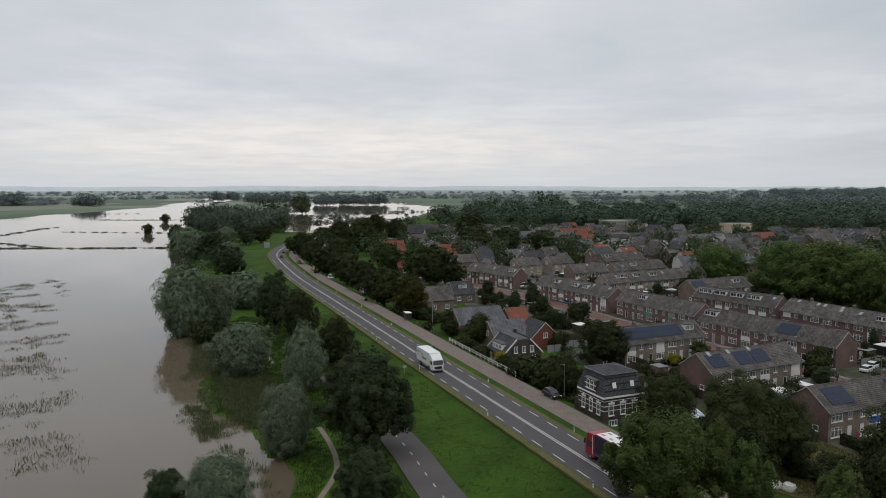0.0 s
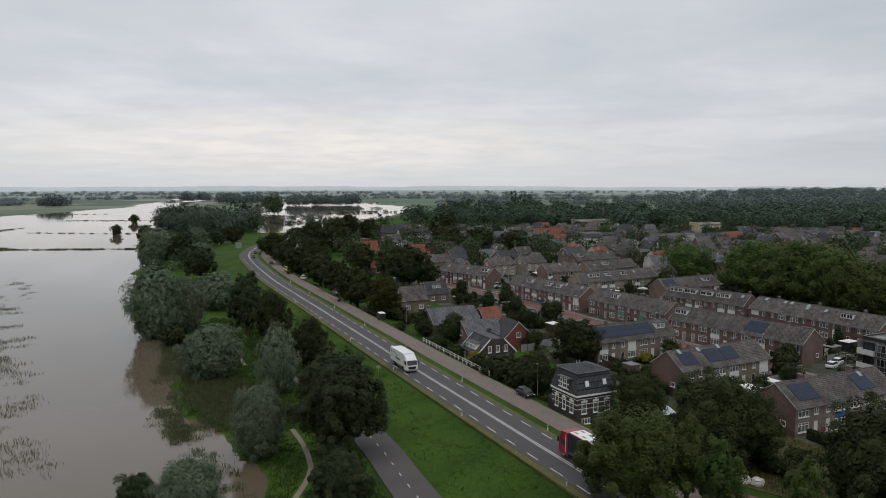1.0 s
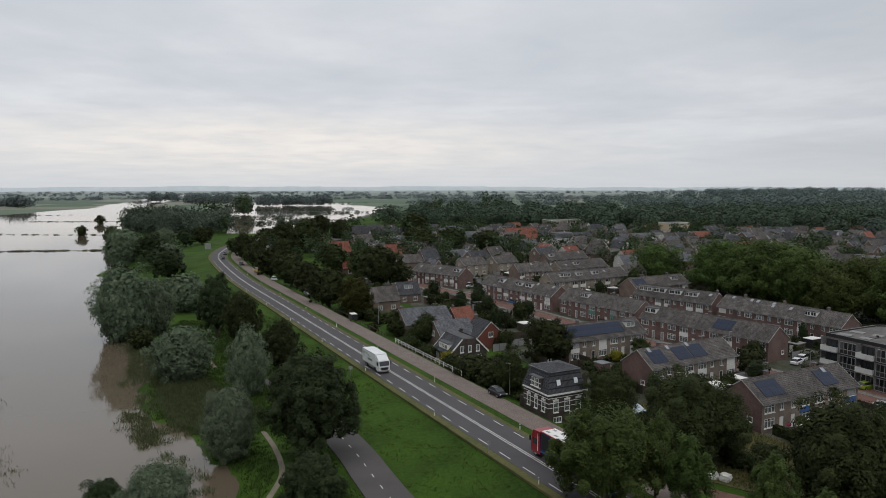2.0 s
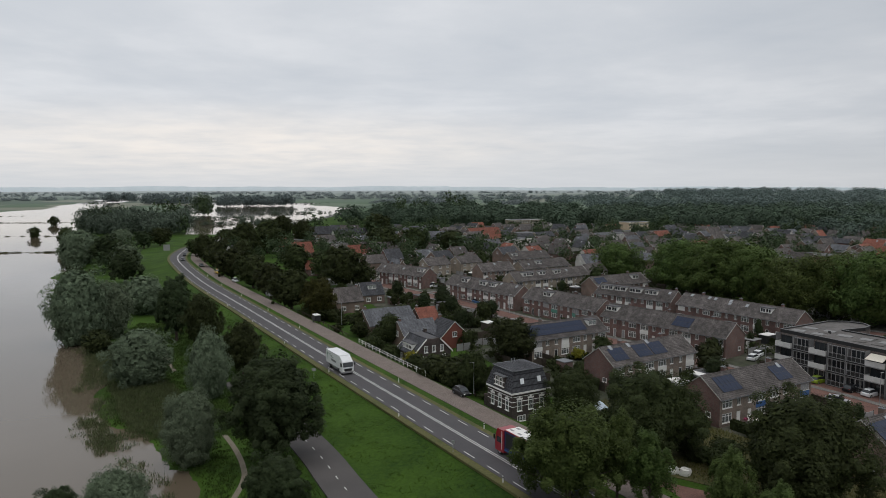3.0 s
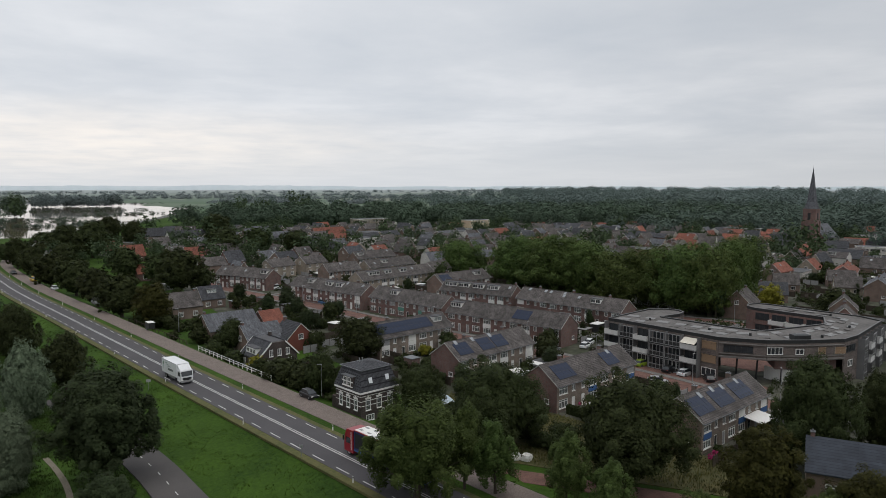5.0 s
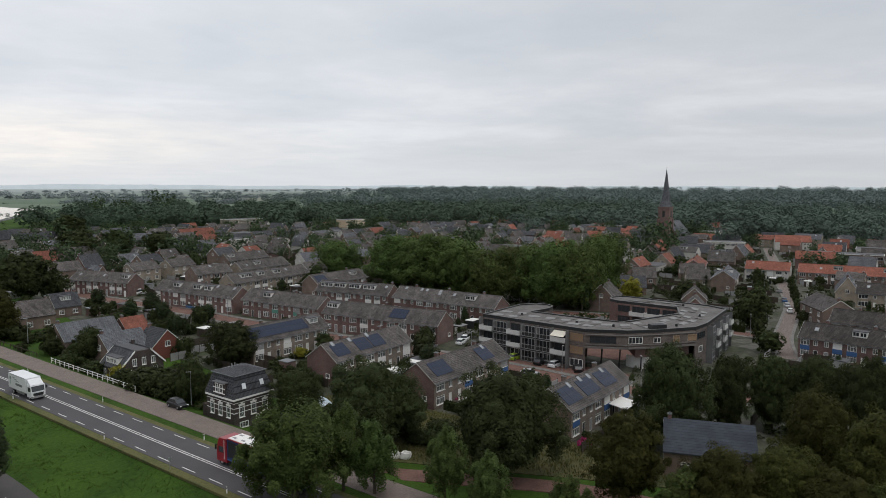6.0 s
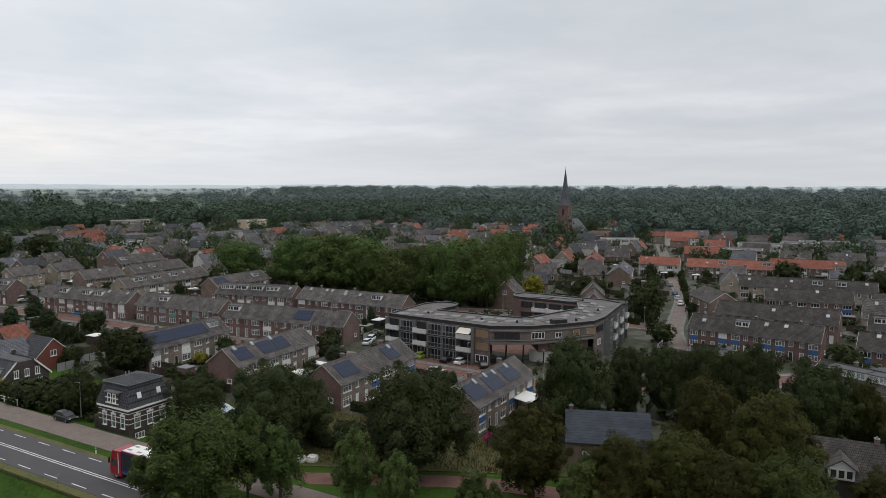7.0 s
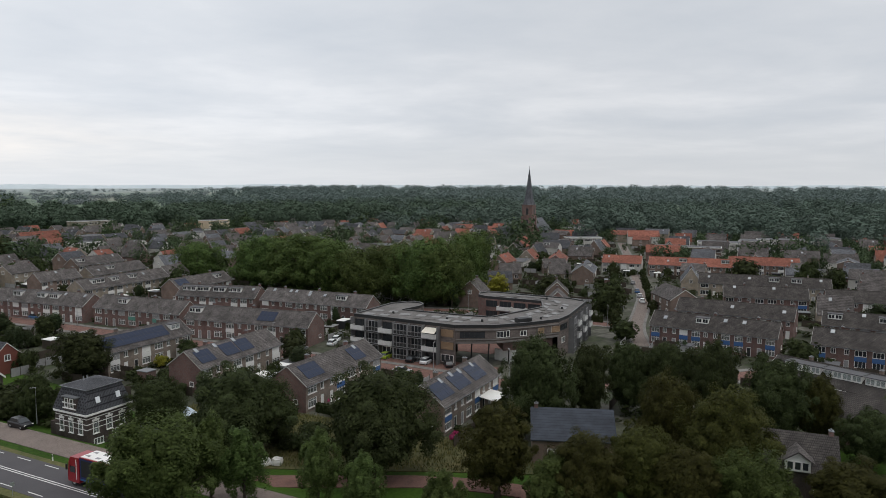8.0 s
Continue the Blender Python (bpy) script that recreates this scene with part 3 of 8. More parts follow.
def sheet(name, xs, ys, zs, material):
    nx, ny = len(xs), len(ys)
    X, Y = np.meshgrid(xs, ys)
    co = np.stack([X.ravel(), Y.ravel(), zs.ravel() if np.ndim(zs) else np.full(nx * ny, zs)], 1)
    i = np.arange(nx * ny).reshape(ny, nx)
    quads = np.stack([i[:-1, :-1], i[:-1, 1:], i[1:, 1:], i[1:, :-1]], -1).reshape(-1, 4)
    me = bpy.data.meshes.new(name)
    me.vertices.add(len(co)); me.vertices.foreach_set("co", co.ravel())
    me.loops.add(quads.size); me.loops.foreach_set("vertex_index", quads.ravel())
    me.polygons.add(len(quads)); me.polygons.foreach_set("loop_start", np.arange(0, quads.size, 4))
    me.update(calc_edges=True)
    me.polygons.foreach_set("use_smooth", np.ones(len(quads), bool))
    me.materials.append(material)
    return me


def build_land():
    xs = axis(-4700, 4700, -130, 60, 2.0)
    ys = axis(-700, 4700, 60, 330, 2.0, 1.045)
    X, Y = np.meshgrid(xs, ys)
    zs = ground_height(np.stack([X.ravel(), Y.ravel()], 1))
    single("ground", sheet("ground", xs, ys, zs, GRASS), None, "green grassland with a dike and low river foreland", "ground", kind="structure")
    xs = np.array([-4700, -2000, -1000, -600, -300, -150, -60, 20, 100.0])
    ys = np.array([-700, 0, 150, 400, 1000, 2000, 3200.0])
    single("water", sheet("water", xs, ys, WATER_Z, WATER), None, "calm brown flood water over the river foreland", "water", kind="structure")


build_land()


def build_road():
    k = ROAD[:, 1] < 1000
    path = ROAD[k]
    road = single("road", flip_up(ribbon(path, -3.75, 3.75, ROAD_Z, 0.3).mesh("road", ASPHALT)), None,
                  "dark grey asphalt dike road with white markings", "road", kind="structure")
    for a in (-0.28, 0.12):
        part("centre_line", flip_up(ribbon(path, a, a + 0.15, ROAD_Z + 0.006, 0.004).mesh("centre_line", MARKING)), road)
    d = Build()
    d.box((0, 0, 0.003), (0.15, 2.9, 0.006))
    dash = d.mesh("edge_dash", MARKING)
    s = np.concatenate([[0], np.cumsum(np.hypot(*np.diff(path, axis=0).T))])
    n = normals(path)
    for side in (-3.12, 3.12):
        for q in np.arange(60, min(s[-1], 520), 6.0):
            i = int(np.searchsorted(s, q))
            p = path[i] + n[i] * side
            a = math.degrees(math.atan2(-n[i][0], n[i][1])) + 90
            part("edge_dash", dash, road, at=pose(p[0], p[1], ROAD_Z + 0.003, 0, 0, a))
    dry = mat("dry_verge_grass", (0.13, 0.115, 0.045), (0.06, 0.075, 0.022), 0.95, 2.5, 0.2, bump=0.4, bump_dist=0.05)
    near = path[path[:, 1] < 460]
    for a, b in ((-5.0, -3.72), (3.72, 4.7)):
        zz = 2.57
        single("verge", flip_up(ribbon(near, a, b, zz, 0.35).mesh("verge", dry)), None, "strip of dry yellowish grass beside the asphalt", "verge", kind="structure")
    # service road of brown clinkers along the dike's village side
    svc = path[(path[:, 1] > -110) & (path[:, 1] < 420)]
    single("service_road", flip_up(ribbon(svc, 6.4, 11.0, 2.46, 0.25).mesh("service_road", CLINKER)), None,
           "brown brick-paved service road along the dike", "road", kind="structure")
    low = single("lower_road", flip_up(ribbon(LOWER, -2.9, 2.9, 0.2, 0.3).mesh("lower_road", ASPHALT_OLD)), None,
                 "worn grey asphalt road at the foot of the dike", "road", kind="structure")
    d = Build()
    d.box((0, 0, 0.003), (0.12, 1.2, 0.006))
    dash = d.mesh("centre_dash", MARKING)
    n = normals(LOWER)
    for i in range(0, len(LOWER) - 1, 2):
        p = LOWER[i]
        part("centre_dash", dash, low, at=pose(p[0], p[1], 0.203, 0, 0, math.degrees(math.atan2(-n[i][0], n[i][1])) + 90))
    sandy = mat("sandy_path", (0.24, 0.205, 0.16), (0.15, 0.135, 0.10), 0.95, 5, 0.4)
    for pts in ([(-18, 80), (-16.2, 88), (-15.2, 97), (-16.2, 103), (-18.5, 110), (-21, 116)], [(-38.5, 158), (-40.7, 163), (-43, 170), (-45, 177)]):
        foot = smooth_path(pts, 1.0)
        z = ground_height(foot) + 0.07
        single("footpath", flip_up(ribbon(foot, -0.4, 0.4, z - 0.02, 0.15).mesh("footpath", sandy)), None, "narrow trodden sandy footpath through the grass", "footpath", kind="structure")


build_road()

# ---- trees ----
def leaf_cloud(centres, radii, count, leaf, seed, upright=0.0, clumps=10, clump=0.34, plume=1.0, cap=0.35):
    """Small leaf sprays in clumps that sit over a crown's lobes; returns vertices and triangles."""
    r = np.random.default_rng(seed)
    centres, radii = np.array(centres, float), np.array(radii, float)
    w = radii.mean(1) ** 2
    k = len(centres) * clumps
    lobe = r.choice(len(centres), k, p=w / w.sum())
    d = r.normal(size=(k, 3)) + np.array([0, 0, 0.25])
    d /= np.linalg.norm(d, axis=1)[:, None]
    cc = centres[lobe] + d * radii[lobe] * r.uniform(0.72, 1.08, k)[:, None]
    cr = radii[lobe] * clump * r.uniform(0.6, 1.35, k)[:, None] * np.array([1, 1, plume])
    pick = r.integers(0, k, count)
    e = r.normal(size=(count, 3)) + 0.3 * d[pick] + np.array([0, 0, cap])
    e /= np.linalg.norm(e, axis=1)[:, None]
    p = cc[pick] + e * cr[pick] * (0.35 + 0.65 * r.random(count) ** 0.5 + np.abs(r.normal(0, 0.12, count)))[:, None]
    nrm = 0.45 * d[pick] + 0.8 * e + r.normal(0, 0.3, (count, 3)) + np.array([0, 0, 0.4])
    nrm /= np.linalg.norm(nrm, axis=1)[:, None]
    t = np.cross(nrm, r.normal(size=(count, 3)))
    t /= np.linalg.norm(t, axis=1)[:, None]
    if upright:
        t = t * (1 - upright) + np.array([0, 0, 1.0]) * upright
        t /= np.linalg.norm(t, axis=1)[:, None]
    q = np.cross(nrm, t)
    s = leaf * (0.6 + 0.9 * r.random(count))[:, None]
    asp = (0.5 + 0.35 * r.random(count))[:, None] if not upright else 0.4
    v = np.stack([p + t * s, p - t * s * 0.7 + q * s * asp, p - t * s * 0.7 - q * s * asp], 1).reshape(-1, 3)
    return v, np.arange(count * 3).reshape(-1, 3)


def inner_leaves(centre, radius, count, leaf, seed):
    """Larger leaf sprays deep in a crown that keep the light from passing straight through."""
    r = np.random.default_rng(seed + 900)
    d = r.normal(size=(count, 3))
    d /= np.linalg.norm(d, axis=1)[:, None]
    p = np.array(centre) + d * np.array(radius) * r.uniform(0.8, 1.05, count)[:, None]
    nrm = d + r.normal(0, 0.35, (count, 3)) + np.array([0, 0, 0.2])
    t = np.cross(nrm, r.normal(size=(count, 3)))
    t /= np.linalg.norm(t, axis=1)[:, None]
    q = np.cross(nrm / np.linalg.norm(nrm, axis=1)[:, None], t)
    s = leaf * r.uniform(0.7, 1.4, count)[:, None]
    v = np.stack([p + t * s, p - t * s * 0.7 + q * s * 0.8, p - t * s * 0.7 - q * s * 0.8], 1).reshape(-1, 3)
    return v, np.arange(count * 3).reshape(-1, 3)


def crown_mesh(name, lobes, count, leaf, seed, material, upright=0.0, core=0.8, clumps=10, clump=0.32, plume=1.0):
    cs, rs = [c for c, _ in lobes], [q for _, q in lobes]
    V, Q = leaf_cloud(cs, rs, count, leaf, seed, upright, clumps, clump, plume)
    verts, faces, n = [V], [Q], len(V)
    v, f = inner_leaves(cs[-1], np.array(rs[-1]) * core, count // 5, leaf * 2.0, seed)
    verts.append(v)
    faces.append(f + n)
    return tri_mesh(name, np.vstack(verts), np.vstack(faces), material)


def tri_mesh(name, co, tris, material):
    me = bpy.data.meshes.new(name)
    me.vertices.add(len(co)); me.vertices.foreach_set("co", co.ravel())
    me.loops.add(tris.size); me.loops.foreach_set("vertex_index", tris.ravel())
    me.polygons.add(len(tris)); me.polygons.foreach_set("loop_start", np.arange(0, tris.size, 3))
    me.update(calc_edges=True)
    me.materials.append(material)
    return me


def trunk_mesh(h, r, lobes, sides=8, split=0.35):
    """Tapered trunk with limbs that run out to the crown's lobes."""
    b = Build()
    pts = [Vector((0, 0, -0.3)), Vector((0.05 * r, 0.1 * r, h * split * 0.5)), Vector((0.2 * r, 0.1 * r, h * split)), Vector((0, 0.2 * r, h * 0.75))]
    rs = [r * 1.35, r * 0.95, r * 0.8, r * 0.25]
    for i in range(3):
        b.tube(pts[i], pts[i + 1], rs[i], rs[i + 1], sides, caps=False)
    for c, q in lobes:
        a = pts[1].lerp(pts[2], 0.4 + 0.6 * random.random()) if c[2] < h * 0.6 else pts[2].lerp(pts[3], random.random() * 0.5)
        m = a.lerp(Vector(c), 0.55) + Vector((0, 0, -0.03 * h))
        b.tube(a, m, r * 0.38, r * 0.22, 4, caps=False)
        b.tube(m, Vector(c), r * 0.22, r * 0.07, 3, caps=False)
    me = b.mesh("trunk", BARK)
    me.polygons.foreach_set("use_smooth", np.ones(len(me.polygons), bool))
    return me


def lobes_round(n, seed, low=0.28, top=1.0, width=0.5, lump=0.27, taper=0.0):
    """Lobes of a broad crown in a box of height 1 and half-width `width`."""
    r = np.random.default_rng(seed)
    out = []
    zc, zr = (low + top) / 2, (top - low) / 2
    for i in range(n):
        z = -0.75 + 1.5 * (i + 0.5) / n
        ring = math.sqrt(max(0.05, 1 - z * z)) * (1 - taper * max(0, z))
        a = i * 2.39996 + r.random()
        q = lump * (0.8 + 0.45 * r.random())
        rad = max(0.0, width * ring - q * 0.62) * (0.8 + 0.3 * r.random())
        out.append(((math.cos(a) * rad, math.sin(a) * rad, zc + z * (zr - q * 0.35)), (q, q, q * (0.8 + 0.25 * r.random()))))
    out.append(((0, 0, zc), (width * 0.55, width * 0.55, zr * 0.7)))
    return out


TREE = {}


def tree_kind(key, h, w, lobes, leaves, leaf, material, trunk_r, name, category="tree", upright=0.0, variants=2, core=1.25, clumps=10, clump=0.4, plume=1.0):
    """Meshes of a kind at a nominal height h and spread w; each placed tree stretches them to its own size."""
    TREE[key] = []
    for i in range(variants):
        ls = [((c[0] * w, c[1] * w, c[2] * h), (q[0] * w, q[1] * w, q[2] * (h + w) / 2)) for c, q in lobes(i)]
        cm = crown_mesh("crown", ls, leaves, leaf, 100 * i + len(key), material, upright, core, clumps, clump, plume)
        TREE[key].append((cm, trunk_mesh(h, trunk_r, ls[:-1]), h, w, name, category))


for tag, big, leaf, cl in (("", 54000, 0.122, 9), ("_mid", 18000, 0.205, 8), ("_far", 6000, 0.34, 6)):
    tree_kind("lime" + tag, 14, 13, lambda i: lobes_round(24, 10 + i, 0.03, 1.0, 0.50, 0.16, 0.25), big, leaf, LEAF_LIME, 0.42, "broadleaf_tree", variants=3, clumps=cl)
    tree_kind("olive" + tag, 14, 13, lambda i: lobes_round(22, 20 + i, 0.03, 1.0, 0.50, 0.16, 0.35), big, leaf, LEAF_OLIVE, 0.42, "broadleaf_tree", clumps=cl)
    tree_kind("cone" + tag, 14, 9, lambda i: lobes_round(24, 30 + i, 0.03, 1.0, 0.48, 0.16, 0.45), int(big * 0.75), leaf * 0.95, LEAF_OLIVE, 0.35, "broadleaf_tree", clumps=cl)
    tree_kind("willow" + tag, 10, 10, lambda i: lobes_round(16, 40 + i, -0.02, 1.0, 0.5, 0.27), int(big * 1.05), leaf * 0.95, LEAF_WILLOW, 0.5, "willow_tree", upright=0.15, variants=3, clumps=cl * 3, clump=0.26, plume=1.1, core=1.5)
    tree_kind("poplar" + tag, 13, 9, lambda i: lobes_round(24, 50 + i, 0.03, 1.0, 0.48, 0.16, 0.3), int(big * 0.9), leaf * 0.92, LEAF_POPLAR, 0.32, "poplar_tree", clumps=cl)
    tree_kind("ash" + tag, 13, 12, lambda i: lobes_round(26, 60 + i, 0.05, 0.94, 0.50, 0.11, 0.35), int(big * 0.9), leaf, LEAF_ASH, 0.3, "ash_tree", core=1.0, clumps=max(5, cl // 2), clump=0.5, plume=1.7)
tree_kind("slim", 12, 5.5, lambda i: lobes_round(16, 66 + i, 0.02, 0.95, 0.46, 0.17, 0.5), 22000, 0.12, LEAF_ASH, 0.16, "ash_tree", core=0.7, clumps=8, clump=0.45, plume=1.6)
tree_kind("linden", 16, 17, lambda i: lobes_round(22, 64 + i, 0.0, 1.0, 0.50, 0.18), 17000, 0.21, LEAF_LINDEN, 0.5, "park_tree", variants=3)
tree_kind("bush", 4, 5, lambda i: lobes_round(9, 70 + i, -0.1, 1.0, 0.52, 0.23), 1400, 0.2, LEAF_LIME, 0.12, "shrub", "shrub", variants=3, clumps=8)
tree_kind("yellow", 6, 5, lambda i: lobes_round(9, 80 + i, 0.05, 1.0, 0.50, 0.23), 3000, 0.15, LEAF_YELLOW, 0.15, "ornamental_tree", variants=1)
tree_kind("small", 9, 8, lambda i: lobes_round(13, 90 + i, 0.0, 1.0, 0.50, 0.2), 1900, 0.35, LEAF_LIME, 0.25, "garden_tree", variants=3, clumps=7)
tree_kind("conifer", 11, 4, lambda i: lobes_round(10, 95 + i, 0.0, 1.0, 0.5, 0.26, 0.75), 2600, 0.2, LEAF_POPLAR, 0.2, "conifer", variants=1, plume=1.4)
FAR_TREES = []

TREE_TEXT = {"lime": "tall dark green broadleaf tree with rounded crown", "olive": "large olive-green broadleaf tree with brownish tips",
             "cone": "oval olive-brown tree with dense narrowing crown", "willow": "round grey-green willow on the river foreland",
             "poplar": "dark green upright poplar with dense foliage", "ash": "light green ash tree with loose airy crown",
             "slim": "young light green ash tree with upright crown", "linden": "tall fresh-green park tree with broad crown", "bush": "low dark green leafy garden shrub", "yellow": "small yellow-green ornamental garden tree",
             "small": "mid-sized dark green tree among the houses", "conifer": "narrow dark conifer standing in a garden"}


def tree(key, x, y, height, spread, z=None, text="", group=""):
    """One tree of a kind, stretched to its own height and spread and turned by chance."""
    if key in ("small", "conifer") and math.hypot(x, y) > 345:
        FAR_TREES.append((x, y, height))
        return None
    d = math.hypot(x, y)
    kinds = TREE[key + ("" if d < 128 or key + "_mid" not in TREE else "_mid" if d < 215 else "_far")]
    i = int(abs(x * 7.3 + y * 3.1)) % len(kinds)
    cm, tm, h, w, name, cat = kinds[i]
    z = float(ground_height([(x, y)])[0]) if z is None else z
    z = max(z, WATER_Z - 0.4)
    ob = thing(name, pose(x, y, z, 0, 0, (x * 57 + y * 91) % 360), text or TREE_TEXT[key], cat, group)
    ob.scale = (spread / w, spread / w, height / h)
    part("trunk", tm, ob)
    part("crown", cm, ob)
    return ob

# ---- houses ----
WINDOW_MESH = {}


def lattice(w, h, t, bars, y0, y1, mid=0.07, pane_slot=None, cross=None):
    """One connected frame with openings between its bars, from y0 (face) to y1 (back)."""
    xs = [-w / 2, -w / 2 + t]
    for i in range(bars):
        c = -w / 2 + w * (i + 1) / (bars + 1)
        xs += [c - mid / 2, c + mid / 2]
    xs += [w / 2 - t, w / 2]
    zs = [0, t] + ([cross - mid / 2, cross + mid / 2] if cross else []) + [h - t, h]
    b = Build()
    nx, nz = len(xs), len(zs)
    for y in (y0, y1):
        b.v.extend((x, y, z) for z in zs for x in xs)
    solid = {(i, j): (i % 2 == 0 or j % 2 == 0) for i in range(nx - 1) for j in range(nz - 1)}
    N = nx * nz
    for (i, j), on in solid.items():
        k = j * nx + i
        if on:
            b.f += [(k, k + 1, k + nx + 1, k + nx), (N + k, N + k + nx, N + k + nx + 1, N + k + 1)]
            b.m += [0, 0]
            for (di, dj), (p, q) in {(-1, 0): (k, k + nx), (1, 0): (k + nx + 1, k + 1), (0, -1): (k + 1, k), (0, 1): (k + nx, k + nx + 1)}.items():
                if not solid.get((i + di, j + dj), False):
                    b.f.append((p, q, N + q, N + p)[::-1]); b.m.append(0)
        elif pane_slot is not None:
            b.f.append((N + k, N + k + 1, N + k + nx + 1, N + k + nx)); b.m.append(pane_slot)
    return b


def window_meshes(w, h, bars=1, frame_mat=None, sill=True):
    """Frame, pane and sill of a window of that size, centred on x, standing on z = 0, its face towards -y; shared by all alike."""
    frame_mat = frame_mat or WHITE
    key = (round(w, 2), round(h, 2), bars, frame_mat.name)
    if key not in WINDOW_MESH:
        b = lattice(w, h, 0.09, bars, -0.045, 0.045, cross=h * 0.72 if w > 1.4 and h > 1.2 else None)
        p = Build()
        p.box((0, 0.02, h / 2), (w - 0.17, 0.02, h - 0.17))
        s = Build()
        s.box((0, -0.08, -0.045), (w + 0.12, 0.2, 0.07))
        far = lattice(w, h, 0.11, bars, -0.04, 0.03, 0.09, 1)
        WINDOW_MESH[key] = (b.mesh("window_frame", frame_mat), p.mesh("pane", GLASS), s.mesh("window_sill", WHITE), far.mesh("window", [frame_mat, DARKGLASS]))
    return WINDOW_MESH[key]


BLIND_MESH = {}


def blind(w, h, material):
    """A lowered roller blind or shutter that covers a window from outside."""
    key = (round(w, 2), round(h, 2), material.name)
    if key not in BLIND_MESH:
        b = Build()
        k = max(4, int(h / 0.12))
        prof = [(0.0, h), (-0.14, h), (-0.14, h - 0.2)]
        for i in range(k):
            z = (h - 0.2) * (1 - (i + 0.5) / k)
            prof += [(-0.04, z + (h - 0.2) * 0.45 / k), (-0.065, z), (-0.04, z - (h - 0.2) * 0.45 / k)]
        prof += [(0.0, 0.0)]
        b.extrude_x(prof, -w / 2 + 0.02, w / 2 - 0.02)
        BLIND_MESH[key] = b.mesh("shutter", material)
    return BLIND_MESH[key]


def window(parent, x, y, z, rz, w, h, bars=1, frame_mat=None, name="window", sill=True, far=False):
    fm, pm, sm, wm = window_meshes(w, h, bars, frame_mat, sill)
    if far:
        return part(name, wm, parent, at=pose(x, y, z, 0, 0, rz))
    ob = part(name, fm, parent, at=pose(x, y, z, 0, 0, rz))
    part("pane", pm, ob)
    if sill:
        part("window_sill", sm, ob)
    return ob


DOOR_MESH = {}


def door(parent, x, y, z, rz, w=0.95, h=2.2, material=None, far=False):
    material = material or WHITE
    key = (w, h, material.name)
    if key not in DOOR_MESH:
        b = lattice(w, h, 0.08, 0, -0.05, 0.05)
        d = Build()
        d.box((0, 0.03, (h - 0.08) / 2), (w - 0.16, 0.05, h - 0.1))
        d.box((0, 0.0, 0.55), (w - 0.45, 0.02, 0.7)); d.box((0, 0.0, 1.55), (w - 0.45, 0.02, 0.7))
        d.box((w / 2 - 0.18, -0.02, 1.05), (0.04, 0.06, 0.14))
        DOOR_MESH[key] = (b.mesh("door_frame", WHITE), d.mesh("leaf", material), lattice(w, h, 0.08, 0, -0.05, 0.03, pane_slot=1).mesh("door", [WHITE, material]))
    fm, dm, jm = DOOR_MESH[key]
    if far:
        return part("door", jm, parent, at=pose(x, y, z, 0, 0, rz))
    ob = part("door", fm, parent, at=pose(x, y, z, 0, 0, rz))
    part("leaf", dm, ob)
    return ob


def facade(b, x0, x1, y, z0, z1, holes, side, depth=0.12, slot=0):
    """A wall skin in the plane y with openings (x, z, w, h) cut through and their reveals; side -1 looks to -y."""
    xs = sorted({x0, x1, *[round(h[0] - h[2] / 2, 3) for h in holes], *[round(h[0] + h[2] / 2, 3) for h in holes]})
    zs = sorted({z0, z1, *[round(h[1], 3) for h in holes], *[round(h[1] + h[3], 3) for h in holes]})
    for i in range(len(xs) - 1):
        cx = (xs[i] + xs[i + 1]) / 2
        run = None
        for j in range(len(zs) - 1):
            cz = (zs[j] + zs[j + 1]) / 2
            hole = any(abs(cx - h[0]) < h[2] / 2 and h[1] < cz < h[1] + h[3] for h in holes)
            if not hole:
                q = [(xs[i], y, zs[j]), (xs[i + 1], y, zs[j]), (xs[i + 1], y, zs[j + 1]), (xs[i], y, zs[j + 1])]
                b.face(q if side < 0 else q[::-1], slot)
    for hx, hz, w, h in holes:
        yi = y - side * depth
        c = [(hx - w / 2, hz), (hx + w / 2, hz), (hx + w / 2, hz + h), (hx - w / 2, hz + h)]
        for k in range(4):
            (ax, az), (bx, bz) = c[k], c[(k + 1) % 4]
            q = [(ax, y, az), (ax, yi, az), (bx, yi, bz), (bx, y, bz)]
            b.face(q if side < 0 else q[::-1], slot)


VERGE = mat("weathered_verge_paint", (0.5, 0.49, 0.465), (0.37, 0.36, 0.34), 0.7, 4, 0.4, bump=0.05)


